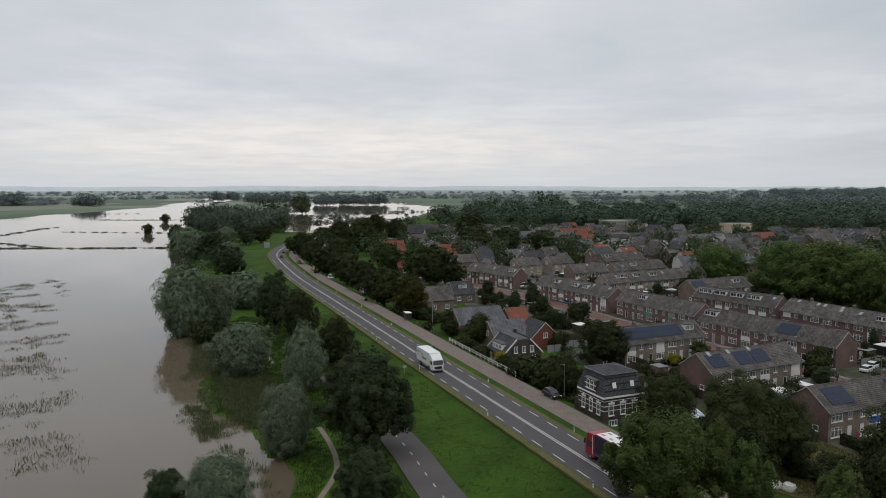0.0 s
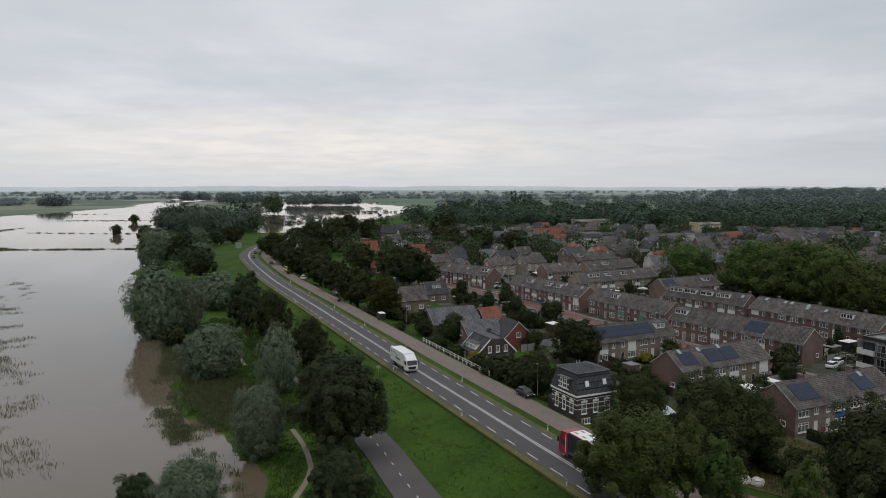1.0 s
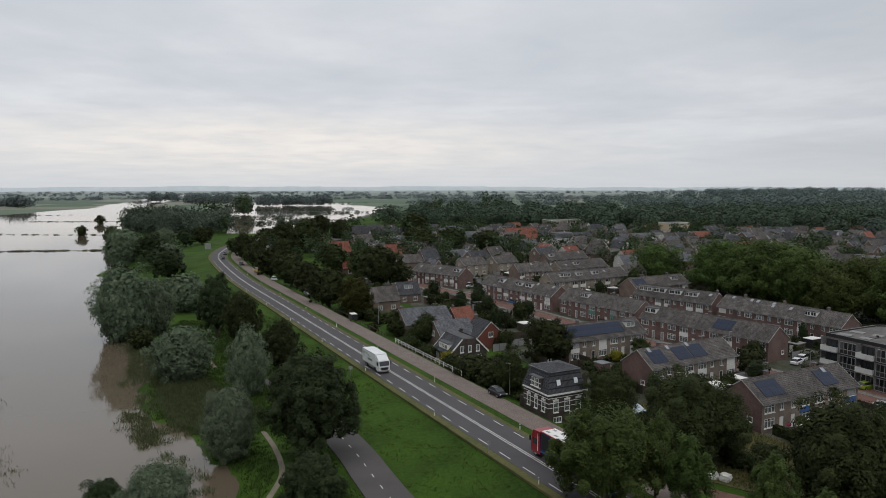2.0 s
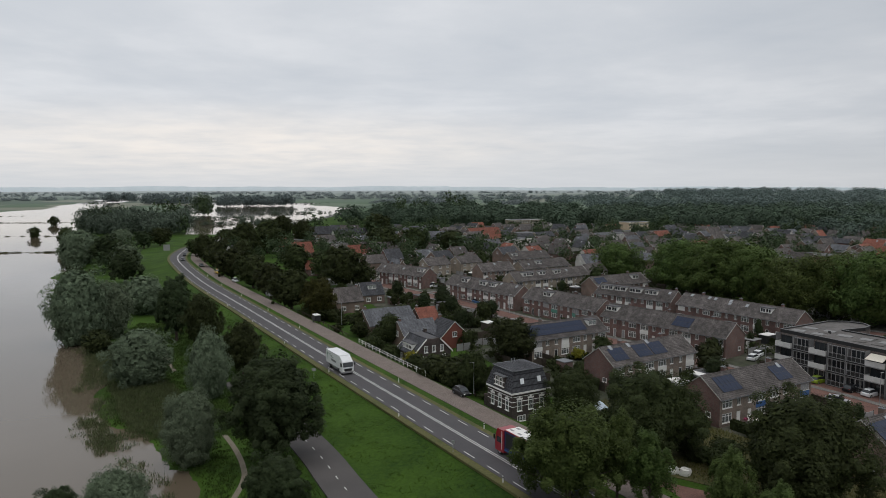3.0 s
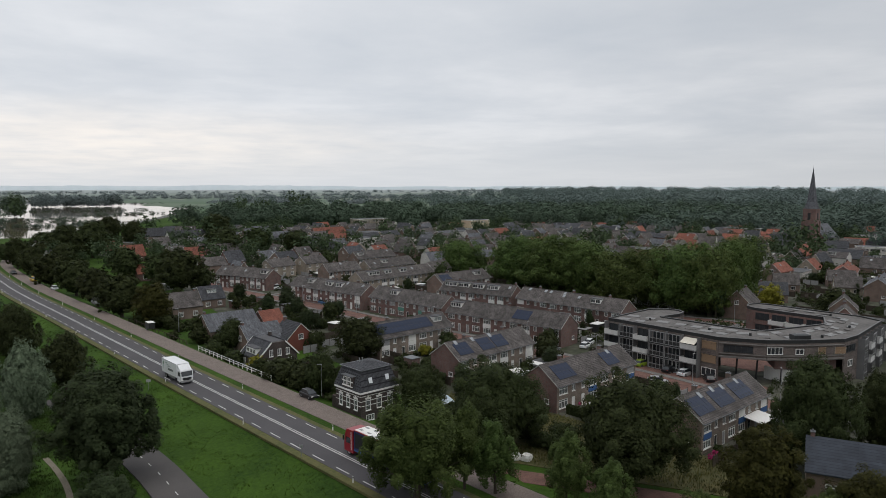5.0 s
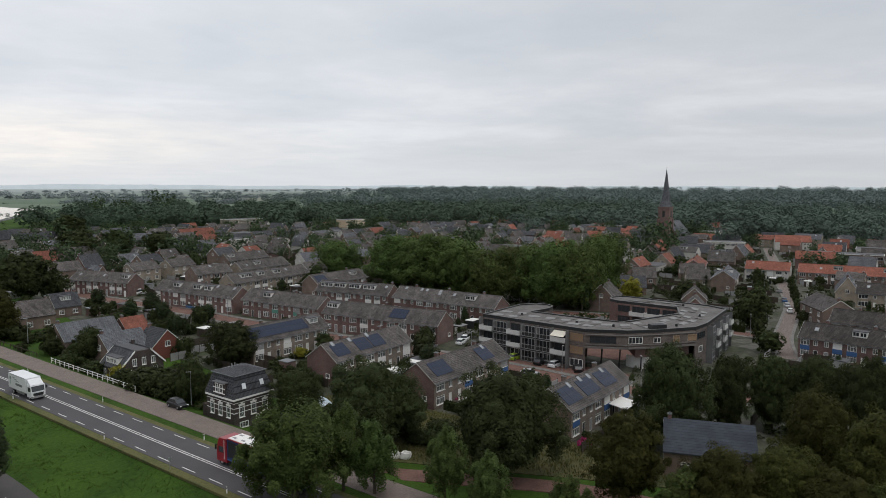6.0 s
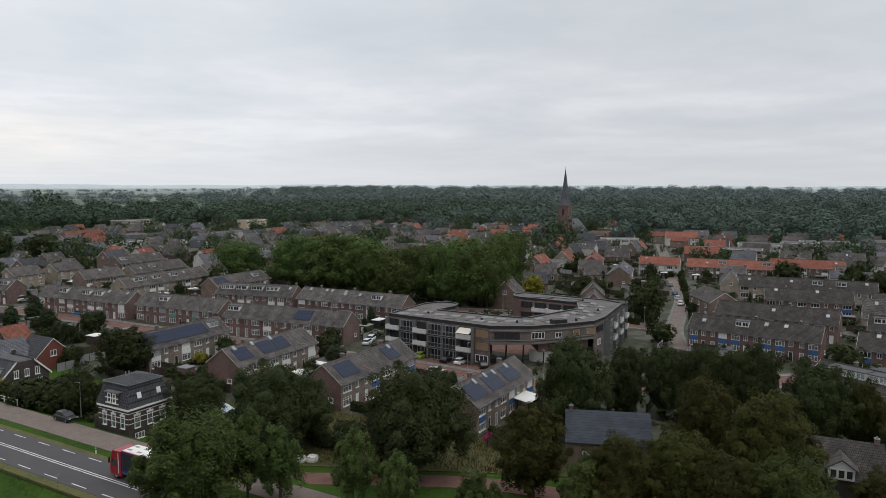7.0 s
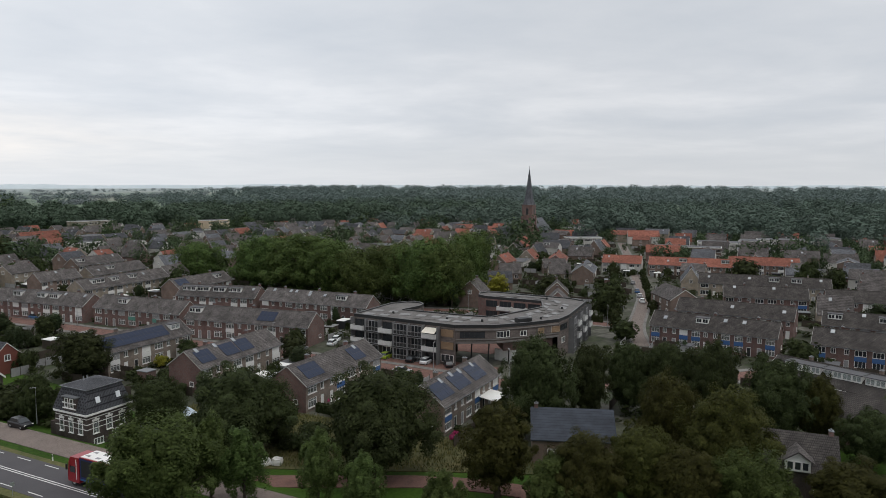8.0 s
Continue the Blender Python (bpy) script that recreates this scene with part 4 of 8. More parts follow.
def gable_roof(ob, L, W, eave, ridge, material, over=0.35, end=0.12, thick=0.16, trim=None, verge_mat=None):
    """Two tiled slabs, ridge tiles, gutters and verge boards as parts."""
    sl = (ridge - eave) / (W / 2)
    for s in (-1, 1):
        b = Build()
        y1, z1 = s * (W / 2 + over), eave - sl * over
        prof = [(0, ridge + 0.02), (y1, z1 + 0.02), (y1, z1 + 0.02 + thick), (0, ridge + 0.02 + thick)]
        if s > 0:
            prof = prof[::-1]
        b.extrude_x(prof, -L / 2 - end, L / 2 + end)
        part("roof", b, ob, material)
        g = Build()
        g.box((0, s * (W / 2 + over + 0.05), z1 + 0.06), (L + 2 * end, 0.13, 0.11))
        part("gutter", g, ob, trim or ZINC)
    r = Build()
    r.tube((-L / 2 - end, 0, ridge + thick - 0.02), (L / 2 + end, 0, ridge + thick - 0.02), 0.14, 0.14, 8)
    part("ridge_tiles", r, ob, material)
    for e in (-1, 1):
        for s in (-1, 1):
            b = Build()
            y1, z1 = s * (W / 2 + over), eave - sl * over
            x = e * (L / 2 + end + 0.025)
            prof = [(0, ridge + 0.02), (y1, z1 + 0.02), (y1, z1 + 0.19), (0, ridge + 0.19)]
            if s > 0:
                prof = prof[::-1]
            b.extrude_x(prof, x - 0.025, x + 0.025)
            part("verge_board", b, ob, verge_mat or VERGE)


def chimney(ob, x, y, z, h=1.0, material=None):
    b = Build()
    b.box((0, 0, h / 2 - 0.4), (0.55, 0.75, h + 0.8))
    b.box((0, 0, h + 0.03), (0.66, 0.86, 0.08), 1)
    for dy in (-0.18, 0.18):
        b.tube((0, dy, h + 0.06), (0, dy, h + 0.3), 0.1, 0.09, 8, 1)
    return part("chimney", b, ob, [material or BRICK_RED, ZINC], at=pose(x, y, z))


PANEL = {}


def solar_panel_mesh():
    if "m" not in PANEL:
        b = Build()
        b.box((0, 0, 0.03), (1.0, 1.65, 0.04), 1)
        b.box((0, 0, 0.052), (0.94, 1.59, 0.012), 0)
        PANEL["m"] = b.mesh("solar_panel", [SOLAR, DARKPAINT])
    return PANEL["m"]


def roof_pose(x, s, along, W, eave, ridge, lift=0.2):
    """A pose lying on the roof slope s (-1 or 1), `along` metres down from the ridge."""
    sl = math.atan2(ridge - eave, W / 2)
    return pose(x, s * along * math.cos(sl), ridge - along * math.sin(sl) + lift / math.cos(sl), -s * math.degrees(sl), 0, 0)


def solar(ob, x0, nx, ny, s, W, eave, ridge, first=0.9):
    for i in range(nx):
        for j in range(ny):
            part("solar_panel", solar_panel_mesh(), ob, at=roof_pose(x0 + i * 1.005, s, first + 0.83 + j * 1.655, W, eave, ridge, 0.19))


def skylight(ob, x, s, along, W, eave, ridge):
    if "sky" not in PANEL:
        b = Build()
        for dx in (-0.4, 0.4):
            b.box((dx, 0, 0.05), (0.08, 1.1, 0.12))
        for dy in (-0.52, 0.52):
            b.box((0, dy, 0.05), (0.72, 0.08, 0.12))
        p = Build()
        p.box((0, 0, 0.07), (0.74, 0.98, 0.02))
        PANEL["sky"] = (b.mesh("skylight", ZINC), p.mesh("pane", mat("bright_skylight_glass", (0.38, 0.4, 0.42), (0.3, 0.32, 0.34), 0.05, 1, 0.3, bump=0, spec=0.8)))
    k = part("skylight", PANEL["sky"][0], ob, at=roof_pose(x, s, along, W, eave, ridge, 0.17))
    part("pane", PANEL["sky"][1], k)


def box_dormer(ob, x, s, w, W, eave, ridge, h=1.35, material=None, far=False):
    """A flat-roofed dormer on the slope s."""
    sl = (ridge - eave) / (W / 2)
    yf = W * 0.30                              # front face, from the ridge line
    zf = ridge - sl * yf + 0.12
    zt = min(zf + h, ridge + 0.35)
    b = Build()
    y0, y1 = (-yf, -0.25) if s < 0 else (0.25, yf)
    b.box((x, (y0 + y1) / 2, (zf - 0.5 + zt) / 2), (w, y1 - y0, zt - zf + 0.5))
    d = part("dormer", b, ob, material or WHITE)
    r = Build()
    r.box((x, (y0 + y1) / 2 + s * 0.08, zt + 0.06), (w + 0.3, y1 - y0 + 0.3, 0.14))
    part("dormer_roof", r, d, FLATROOF)
    k = max(1, int(w / 1.4))
    for i in range(k):
        window(d, x - w / 2 + w * (i + 0.5) / k, s * (yf + 0.035), zf + 0.2, 0 if s < 0 else 180, w / k - 0.12, zt - zf - 0.3, bars=1, sill=False, far=far)
    return d


def house_row(ax, ay, bx, by, units, wall=None, roof=None, W=8.2, eave=5.0, ridge=7.9, panel=None, seed=0, detail=True, label="", name="house_row",
              dormers=(), solars=(), lights=(), chimneys=True, gable_window=True, front=-1, category="house", panel_chance=0.6, frame_mat=None, group="terraced rows", base=0.0, trim=None, interior=True, near=2, front_mat=None):
    """A terrace of brick houses between the ends (ax, ay) and (bx, by) of its ridge. Front looks to local -y."""
    wall, roof, panel = wall or BRICK_RED, roof or TILE_BROWN, panel or WHITE
    r = random.Random(seed)
    L = math.hypot(bx - ax, by - ay)
    ang = math.degrees(math.atan2(by - ay, bx - ax))
    ob = thing(name, pose((ax + bx) / 2, (ay + by) / 2, base, 0, 0, ang), label or "terrace of brown brick houses with tiled gable roof", category, group)
    unit = L / units
    b = Build()
    wins = []
    for side in (-1, 1):
        holes = []
        for u in range(units):
            x0 = -L / 2 + u * unit
            k = 1 if (u % 2) else -1
            c = x0 + unit / 2
            big = unit * 0.40
            lo_x, hi_x = c + k * unit * 0.2, c - k * unit * 0.27
            items = [("wide", lo_x, 3.25, big, 1.35), ("small", hi_x, 3.35, min(1.0, unit * 0.2), 1.25),
                     ("wide", lo_x, 0.75, big, 1.6), ("door", hi_x, 0.02, 0.98, 2.25)]
            if eave < 4.5:
                items = items[2:]
            if near < 2 and side > 0:
                items = []
            for q in items:
                holes.append((q[1], q[2], q[3], q[4]))
                wins.append((side, *q, u))
        facade(b, -L / 2, L / 2, side * W / 2, 0, eave, holes, side, slot=1 if front_mat else 0)
    for e in (-1, 1):
        x = e * L / 2
        q = [(x, -W / 2, 0), (x, W / 2, 0), (x, W / 2, eave), (x, 0, ridge), (x, -W / 2, eave)]
        b.face(q if e > 0 else q[::-1])
    part("wall", b, ob, [wall, front_mat] if front_mat else wall)
    if interior:
        i = Build()
        i.box((0, 0, eave / 2), (L - 0.4, W - 3.0, eave - 0.1))
        i.box((0, 0, 2.75), (L - 0.3, W - 0.6, 0.2))
        i.box((0, 0, 0.1), (L - 0.3, W - 0.6, 0.18))
        i.box((0, 0, eave - 0.1), (L - 0.3, W - 0.6, 0.15))
        for u in range(1, units):
            i.box((-L / 2 + u * unit, 0, eave / 2 + 0.01), (0.2, W - 0.62, eave - 0.14))
        part("interior", i, ob, INTERIOR)
    for side, kind, x, z, w, h, u in wins:
        y, rz = side * (W / 2 - 0.06), 0 if side < 0 else 180
        if kind == "door":
            door(ob, x, y, z, rz, material=r.choice([WHITE, DARKPAINT, GREYPANEL]), far=near < 2)
            continue
        wd = window(ob, x, y, z, rz, w, h, bars=1 if kind == "small" else 2, frame_mat=frame_mat, sill=near > 1, far=near < 1)
        if kind == "wide" and z > 2:
            if r.random() < panel_chance:
                p = Build()
                p.box((0, 0, 0), (w + 0.1, 0.08, 1.0))
                part("panel", p, ob, panel, at=pose(x, side * (W / 2 + 0.045), z - 0.55))
            if r.random() < 0.22:
                part("shutter", blind(w, h, GREYPANEL if r.random() < 0.5 else WHITE), wd)
    gable_roof(ob, L, W, eave, ridge, roof, trim=trim, verge_mat=trim)
    if gable_window:
        for e in (-1, 1):
            window(ob, e * (L / 2 + 0.03), e * W * 0.22, 1.4, 90 * e, 1.1, 0.9, bars=0, frame_mat=frame_mat)
    if chimneys:
        for u in range(0, units, 2):
            chimney(ob, -L / 2 + min((u + 1) * unit, L - 0.6), 0.35, ridge, 0.8, wall)
    for x, s, w in dormers:
        box_dormer(ob, -L / 2 + x, s, w, W, eave, ridge, far=near < 2)
    if near < 2:
        for u in range(units):
            x = (u + 0.5) * unit
            if all(abs(x - q[0]) > q[2] / 2 + 1.4 for q in dormers) and not solars:
                k = r.random()
                if k < 0.16:
                    box_dormer(ob, -L / 2 + x, -1, min(3.2, unit * 0.6), W, eave, ridge, far=True)
                elif k < 0.5:
                    skylight(ob, -L / 2 + x + r.uniform(-1, 1), -1, r.uniform(0.8, 2.6), W, eave, ridge)
    for x, s, nx, ny in solars:
        solar(ob, -L / 2 + x, nx, ny, s, W, eave, ridge)
    for x, s, al in lights:
        skylight(ob, -L / 2 + x, s, al, W, eave, ridge)
    return ob


def small_house(x, y, ang, L, W, eave, ridge, wall, roof, seed=0, label="", dorm=False, n=2, group="town houses", base=0.0, far=False, sides=(-1, 1), ends=True, stack=True):
    """A plain detached or semi-detached house with gable roof."""
    r = random.Random(seed)
    ob = thing("house", pose(x, y, base, 0, 0, ang), label or "brick house with pitched tiled roof in the village", "house", group)
    b = Build()
    prof = [(-W / 2, 0), (W / 2, 0), (W / 2, eave), (0, ridge), (-W / 2, eave)]
    b.extrude_x(prof, -L / 2, L / 2)
    part("wall", b, ob, wall)
    sl = (ridge - eave) / (W / 2)
    rb = Build()
    for s in (-1, 1):
        y1, z1 = s * (W / 2 + 0.3), eave - sl * 0.3
        p = [(0, ridge + 0.02), (y1, z1 + 0.02), (y1, z1 + 0.2), (0, ridge + 0.2)]
        k = len(rb.m)
        rb.extrude_x(p if s < 0 else p[::-1], -L / 2 - 0.15, L / 2 + 0.15)
        rb.m[k] = rb.m[k + 1] = 1
    part("roof", rb, ob, [roof, WHITE])
    if stack:
        chimney(ob, r.choice([-1, 1]) * (L / 2 - 0.7), 0.2, ridge, 0.7, BRICK_RED)
    for side in sides:
        for i in range(n):
            xx = -L / 2 + L * (i + 0.5) / n
            window(ob, xx, side * (W / 2 + 0.03), 0.9, 0 if side < 0 else 180, 1.5, 1.4, far=far)
            if eave > 4.5:
                window(ob, xx, side * (W / 2 + 0.03), 3.4, 0 if side < 0 else 180, 1.3, 1.2, far=far)
    for e in (-1, 1) if ends else (-1,):
        window(ob, e * (L / 2 + 0.03), 0, eave - 0.3, 90 * e, 1.3, 1.3, far=far)
    if dorm:
        box_dormer(ob, 0, r.choice([-1, 1]), min(3.0, L * 0.4), W, eave, ridge, far=far)
    if r.random() < 0.4:
        skylight(ob, r.uniform(-1, 1) * L * 0.3, r.choice([-1, 1]), 1.6, W, eave, ridge)
    return ob

# ---- the near terraces ----
house_row(48.8, 134.3, 70.8, 144.2, 4, front_mat=BRICK_BUFF, seed=1, solars=[(1.8, -1, 4, 2), (8.5, -1, 4, 2), (12.9, -1, 4, 2)], lights=[(2.5, -1, 0.7), (7.5, -1, 0.7), (13, -1, 0.6)],
          label="terrace of red-brown brick houses with dark solar panels")
house_row(58.7, 111.7, 81.6, 121.2, 4, front_mat=BRICK_BUFF, seed=2, panel=BLUEPANEL, solars=[(2.2, -1, 5, 2), (17, -1, 4, 2)], lights=[(19.5, -1, 1.0)],
          label="brown-roofed brick terrace with solar panels above overgrown gardens")
house_row(69.7, 87.4, 90.5, 95.8, 4, front_mat=BRICK_BUFF, seed=3, panel=BLUEPANEL, wall=BRICK_BROWN, solars=[(1.0, -1, 5, 2), (7.5, -1, 5, 2), (14, -1, 5, 2)],
          lights=[(5, -1, 1), (9, -1, 0.8), (12, -1, 1), (17, -1, 1)], label="brick terrace with blue panels, skylights and solar roof")
house_row(39.0, 159.0, 60.1, 168.0, 4, front_mat=BRICK_BUFF, seed=4, wall=BRICK_BROWN, solars=[(0.6, -1, 17, 2)], dormers=[(19.5, -1, 2.6)], label="terrace with bluish solar panels along its whole roof")
house_row(70.6, 185.4, 89.1, 153.7, 6, near=1, seed=5, dormers=[(2.2, -1, 3.6), (34, 1, 3.0)], solars=[(22, -1, 5, 2)], label="long red brick terrace with white dormer and solar panels")
house_row(57.0, 218.4, 71.4, 191.0, 5, near=1, seed=6, panel=GREENPANEL, label="red brick terrace with brown tiled roof and pale panels")
house_row(36.8, 253.4, 54.9, 221.2, 6, near=1, seed=7, dormers=[(19, -1, 3.2), (24, -1, 3.2)], label="brick terrace along the red-paved street with parked cars")
house_row(12.7, 294.1, 30.1, 274.0, 5, near=1, seed=8, panel=WHITE)
house_row(58.0, 256.1, 91.5, 272.4, 6, near=0, seed=9, wall=BRICK_YELLOW, dormers=[(7, -1, 5.0), (14, -1, 3.0)])
house_row(69.9, 292.7, 93.7, 306.0, 4, near=0, seed=10, wall=BRICK_YELLOW)
house_row(51.3, 286.4, 66.1, 292.0, 3, near=0, seed=11, wall=BRICK_BROWN)
house_row(73.7, 331.0, 95.0, 341.0, 4, near=0, seed=12, wall=BRICK_BROWN)
house_row(82.9, 238.9, 106.0, 249.2, 4, near=0, seed=13, wall=BRICK_BROWN, solars=[(1.5, -1, 5, 2)], dormers=[(20, -1, 3.0)])
house_row(82.6, 225.4, 98.6, 203.5, 5, near=1, seed=14, dormers=[(3.5, -1, 4.5), (8.5, -1, 4.0), (14, -1, 4.0), (19.5, -1, 4.2)], label="red brick terrace with a line of white dormers")
house_row(99.5, 200.2, 115.5, 166.9, 6, near=1, seed=15, lights=[(3, -1, 0.8), (9, -1, 0.8), (11, -1, 0.8), (16, -1, 0.8)], label="long red brick terrace beside the park trees")
house_row(157.5, 101.3, 165.5, 73.0, 6, near=1, roof=TILE_OLD, seed=16, panel=BLUEPANEL, label="brick terrace with bright blue panels under its windows")
house_row(166.5, 66.0, 176.0, 34.0, 6, near=0, roof=TILE_OLD, seed=17, panel=BLUEPANEL)
house_row(181.0, 108.5, 189.6, 79.8, 5, near=0, roof=TILE_OLD, seed=18)
house_row(190.5, 73.5, 201.0, 42.0, 6, near=0, roof=TILE_OLD, seed=19)
house_row(236, 134.0, 254, 96.0, 6, near=0, roof=TILE_OLD, seed=20, wall=BRICK_YELLOW)
house_row(214.0, 113.0, 226, 92.0, 4, near=0, roof=TILE_OLD, seed=21, panel=BLUEPANEL)
house_row(228.6, 88.0, 241.3, 66.0, 4, near=0, roof=TILE_OLD, seed=22)

house_row(271, 178, 287, 148, 6, near=0, seed=24, roof=TILE_ORANGE, wall=BRICK_BROWN, label="brick terrace with long orange tiled roof")
house_row(299, 156, 312, 131, 5, near=0, seed=25, roof=TILE_ORANGE, wall=BRICK_BROWN, label="brick terrace with long orange tiled roof")
house_row(262, 196, 270, 181, 3, near=0, seed=26, roof=TILE_ORANGE, wall=STUCCO, label="white-walled terrace with orange tiled roof")
house_row(222, 176, 240, 188, 3, near=0, seed=27, roof=TILE_GREY, wall=BRICK_BROWN, label="terrace with grey roof beside the long street")
house_row(243, 208, 262, 222, 3, near=0, seed=28, roof=TILE_ORANGE, wall=BRICK_RED, label="brick terrace with orange roof beside the long street")


def profile_house(name, x, y, ang, L, W, eave, top, flat, wall, roof, label, base=0.0, category="house"):
    """A house whose gable ends are cut off flat at the top; front looks to local -y, roof slopes to -x and +x."""
    ob = thing(name, pose(x, y, base, 0, 0, ang), label, category)
    b = Build()
    b.extrude_y([(0, 0), (L, 0), (L, eave), (L / 2 + flat / 2, top), (L / 2 - flat / 2, top), (0, eave)], 0, W)
    part("wall", b, ob, wall)
    return ob


def villa_mansard():
    """The square dark-brick house beside the dike with a steep slate mansard roof."""
    ob = thing("mansard_house", pose(26.6, 114.6, -0.45, 0, 0, 22.7), "dark brick villa with white bands and slate mansard roof", "house")
    w, d, e, t = 7.7, 7.4, 5.6, 9.9
    b = Build()
    b.box((w / 2, d / 2, e / 2 - 0.2), (w, d, e + 0.4))
    b.box((w / 2, d + 1.2, 1.6), (w * 0.8, 2.4, 3.2))
    part("wall", b, ob, BRICK_DARK)
    s = Build()
    i = 0.8
    A = [(-0.25, -0.25), (w + 0.25, -0.25), (w + 0.25, d + 0.25), (-0.25, d + 0.25)]
    C = [(i, i), (w - i, i), (w - i, d - i), (i, d - i)]
    for k in range(4):
        j = (k + 1) % 4
        s.face([(*A[k], e + 0.25), (*A[j], e + 0.25), (*C[j], t - 0.55), (*C[k], t - 0.55)])
    s.face([(*p, e + 0.25) for p in A[::-1]])
    part("slate_slope", s, ob, TILE_DARK)
    top = Build()
    cx, cy = w / 2, d / 2
    R = [(p[0] + (0.22 if p[0] > cx else -0.22), p[1] + (0.22 if p[1] > cy else -0.22)) for p in C]
    for k in range(4):
        j = (k + 1) % 4
        top.face([(*R[k], t - 0.5), (*R[j], t - 0.5), (cx + (R[j][0] - cx) * 0.12, cy + (R[j][1] - cy) * 0.12, t + 0.2), (cx + (R[k][0] - cx) * 0.12, cy + (R[k][1] - cy) * 0.12, t + 0.2)])
    top.face([(cx + (p[0] - cx) * 0.12, cy + (p[1] - cy) * 0.12, t + 0.2) for p in R])
    top.face([(*p, t - 0.5) for p in R[::-1]])
    part("roof_top", top, ob, TILE_DARK)
    lip = Build()
    for (ax, ay), (bx, by) in zip(R, R[1:] + R[:1]):
        lip.box(((ax + bx) / 2, (ay + by) / 2, t - 0.56), (abs(bx - ax) + 0.16 if ax != bx else 0.16, abs(by - ay) + 0.16 if ay != by else 0.16, 0.12))
    part("roof_edge", lip, ob, ZINC)

    def band(z, h, out, name="band"):
        q = Build()
        q.box((w / 2, -out / 2, z), (w + 2 * out, out, h)); q.box((-out / 2, d / 2, z), (out, d, h)); q.box((w + out / 2, d / 2, z), (out, d, h))
        part(name, q, ob, WHITE)
    band(e + 0.1, 0.3, 0.32, "cornice")
    band(e - 0.55, 0.1, 0.05)
    band(4.2, 0.11, 0.05)
    band(3.4, 0.09, 0.05)
    for x in (1.5, 3.85, 6.2):
        window(ob, x, -0.05, 2.55, 0, 1.05, 2.0, bars=0)
        q = Build(); q.box((x, -0.06, 4.68), (1.25, 0.1, 0.22)); q.box((x, -0.07, 4.9), (0.3, 0.12, 0.34))
        part("lintel", q, ob, WHITE)
    for y in (1.4, 3.6, 5.8):
        window(ob, -0.05, y, 2.55, -90, 1.0, 2.0, bars=0)
        q = Build(); q.box((-0.06, y, 4.68), (0.1, 1.2, 0.22)); q.box((-0.07, y, 4.9), (0.12, 0.3, 0.34))
        part("lintel", q, ob, WHITE)
    window(ob, 1.9, -0.05, 0.75, 0, 1.7, 1.0, bars=2)
    window(ob, 4.9, -0.05, 0.3, 0, 1.1, 2.0, bars=1)
    # white-trimmed gabled dormer towards the dike
    q = Build()
    q.box((0.55, 3.6, e + 1.35), (1.5, 2.9, 2.2))
    dm = part("dormer", q, ob, BRICK_DARK)
    for z in (e + 0.75, e + 1.6, e + 2.5):
        q = Build(); q.box((-0.24, 3.6, z), (0.1, 3.1, 0.16))
        part("band", q, dm, WHITE)
    window(dm, -0.26, 3.0, e + 0.85, -90, 0.8, 1.5, bars=0)
    window(dm, -0.26, 4.2, e + 0.85, -90, 0.8, 1.5, bars=0)
    q = Build(); q.box((0.55, 3.6, e + 2.55), (1.9, 3.2, 0.14))
    part("dormer_roof", q, dm, ZINC)
    for x in (2.2, 5.8):
        q = Build(); q.box((0, 0, 0), (0.72, 0.95, 0.12))
        part("roof_window", q, ob, mat("bright_roof_window", (0.75, 0.78, 0.8), (0.68, 0.71, 0.73), 0.1, 2, 0.5, bump=0, spec=0.8), at=pose(x, 0.3 - 0.06, e + 1.95, 73.5, 0, 0))
    for x in (2.9, 3.5):
        q = Build(); q.tube((x, cy + 0.6, t), (x, cy + 0.6, t + 0.7), 0.12, 0.1)
        part("vent_pipe", q, ob, STEEL)
    return ob


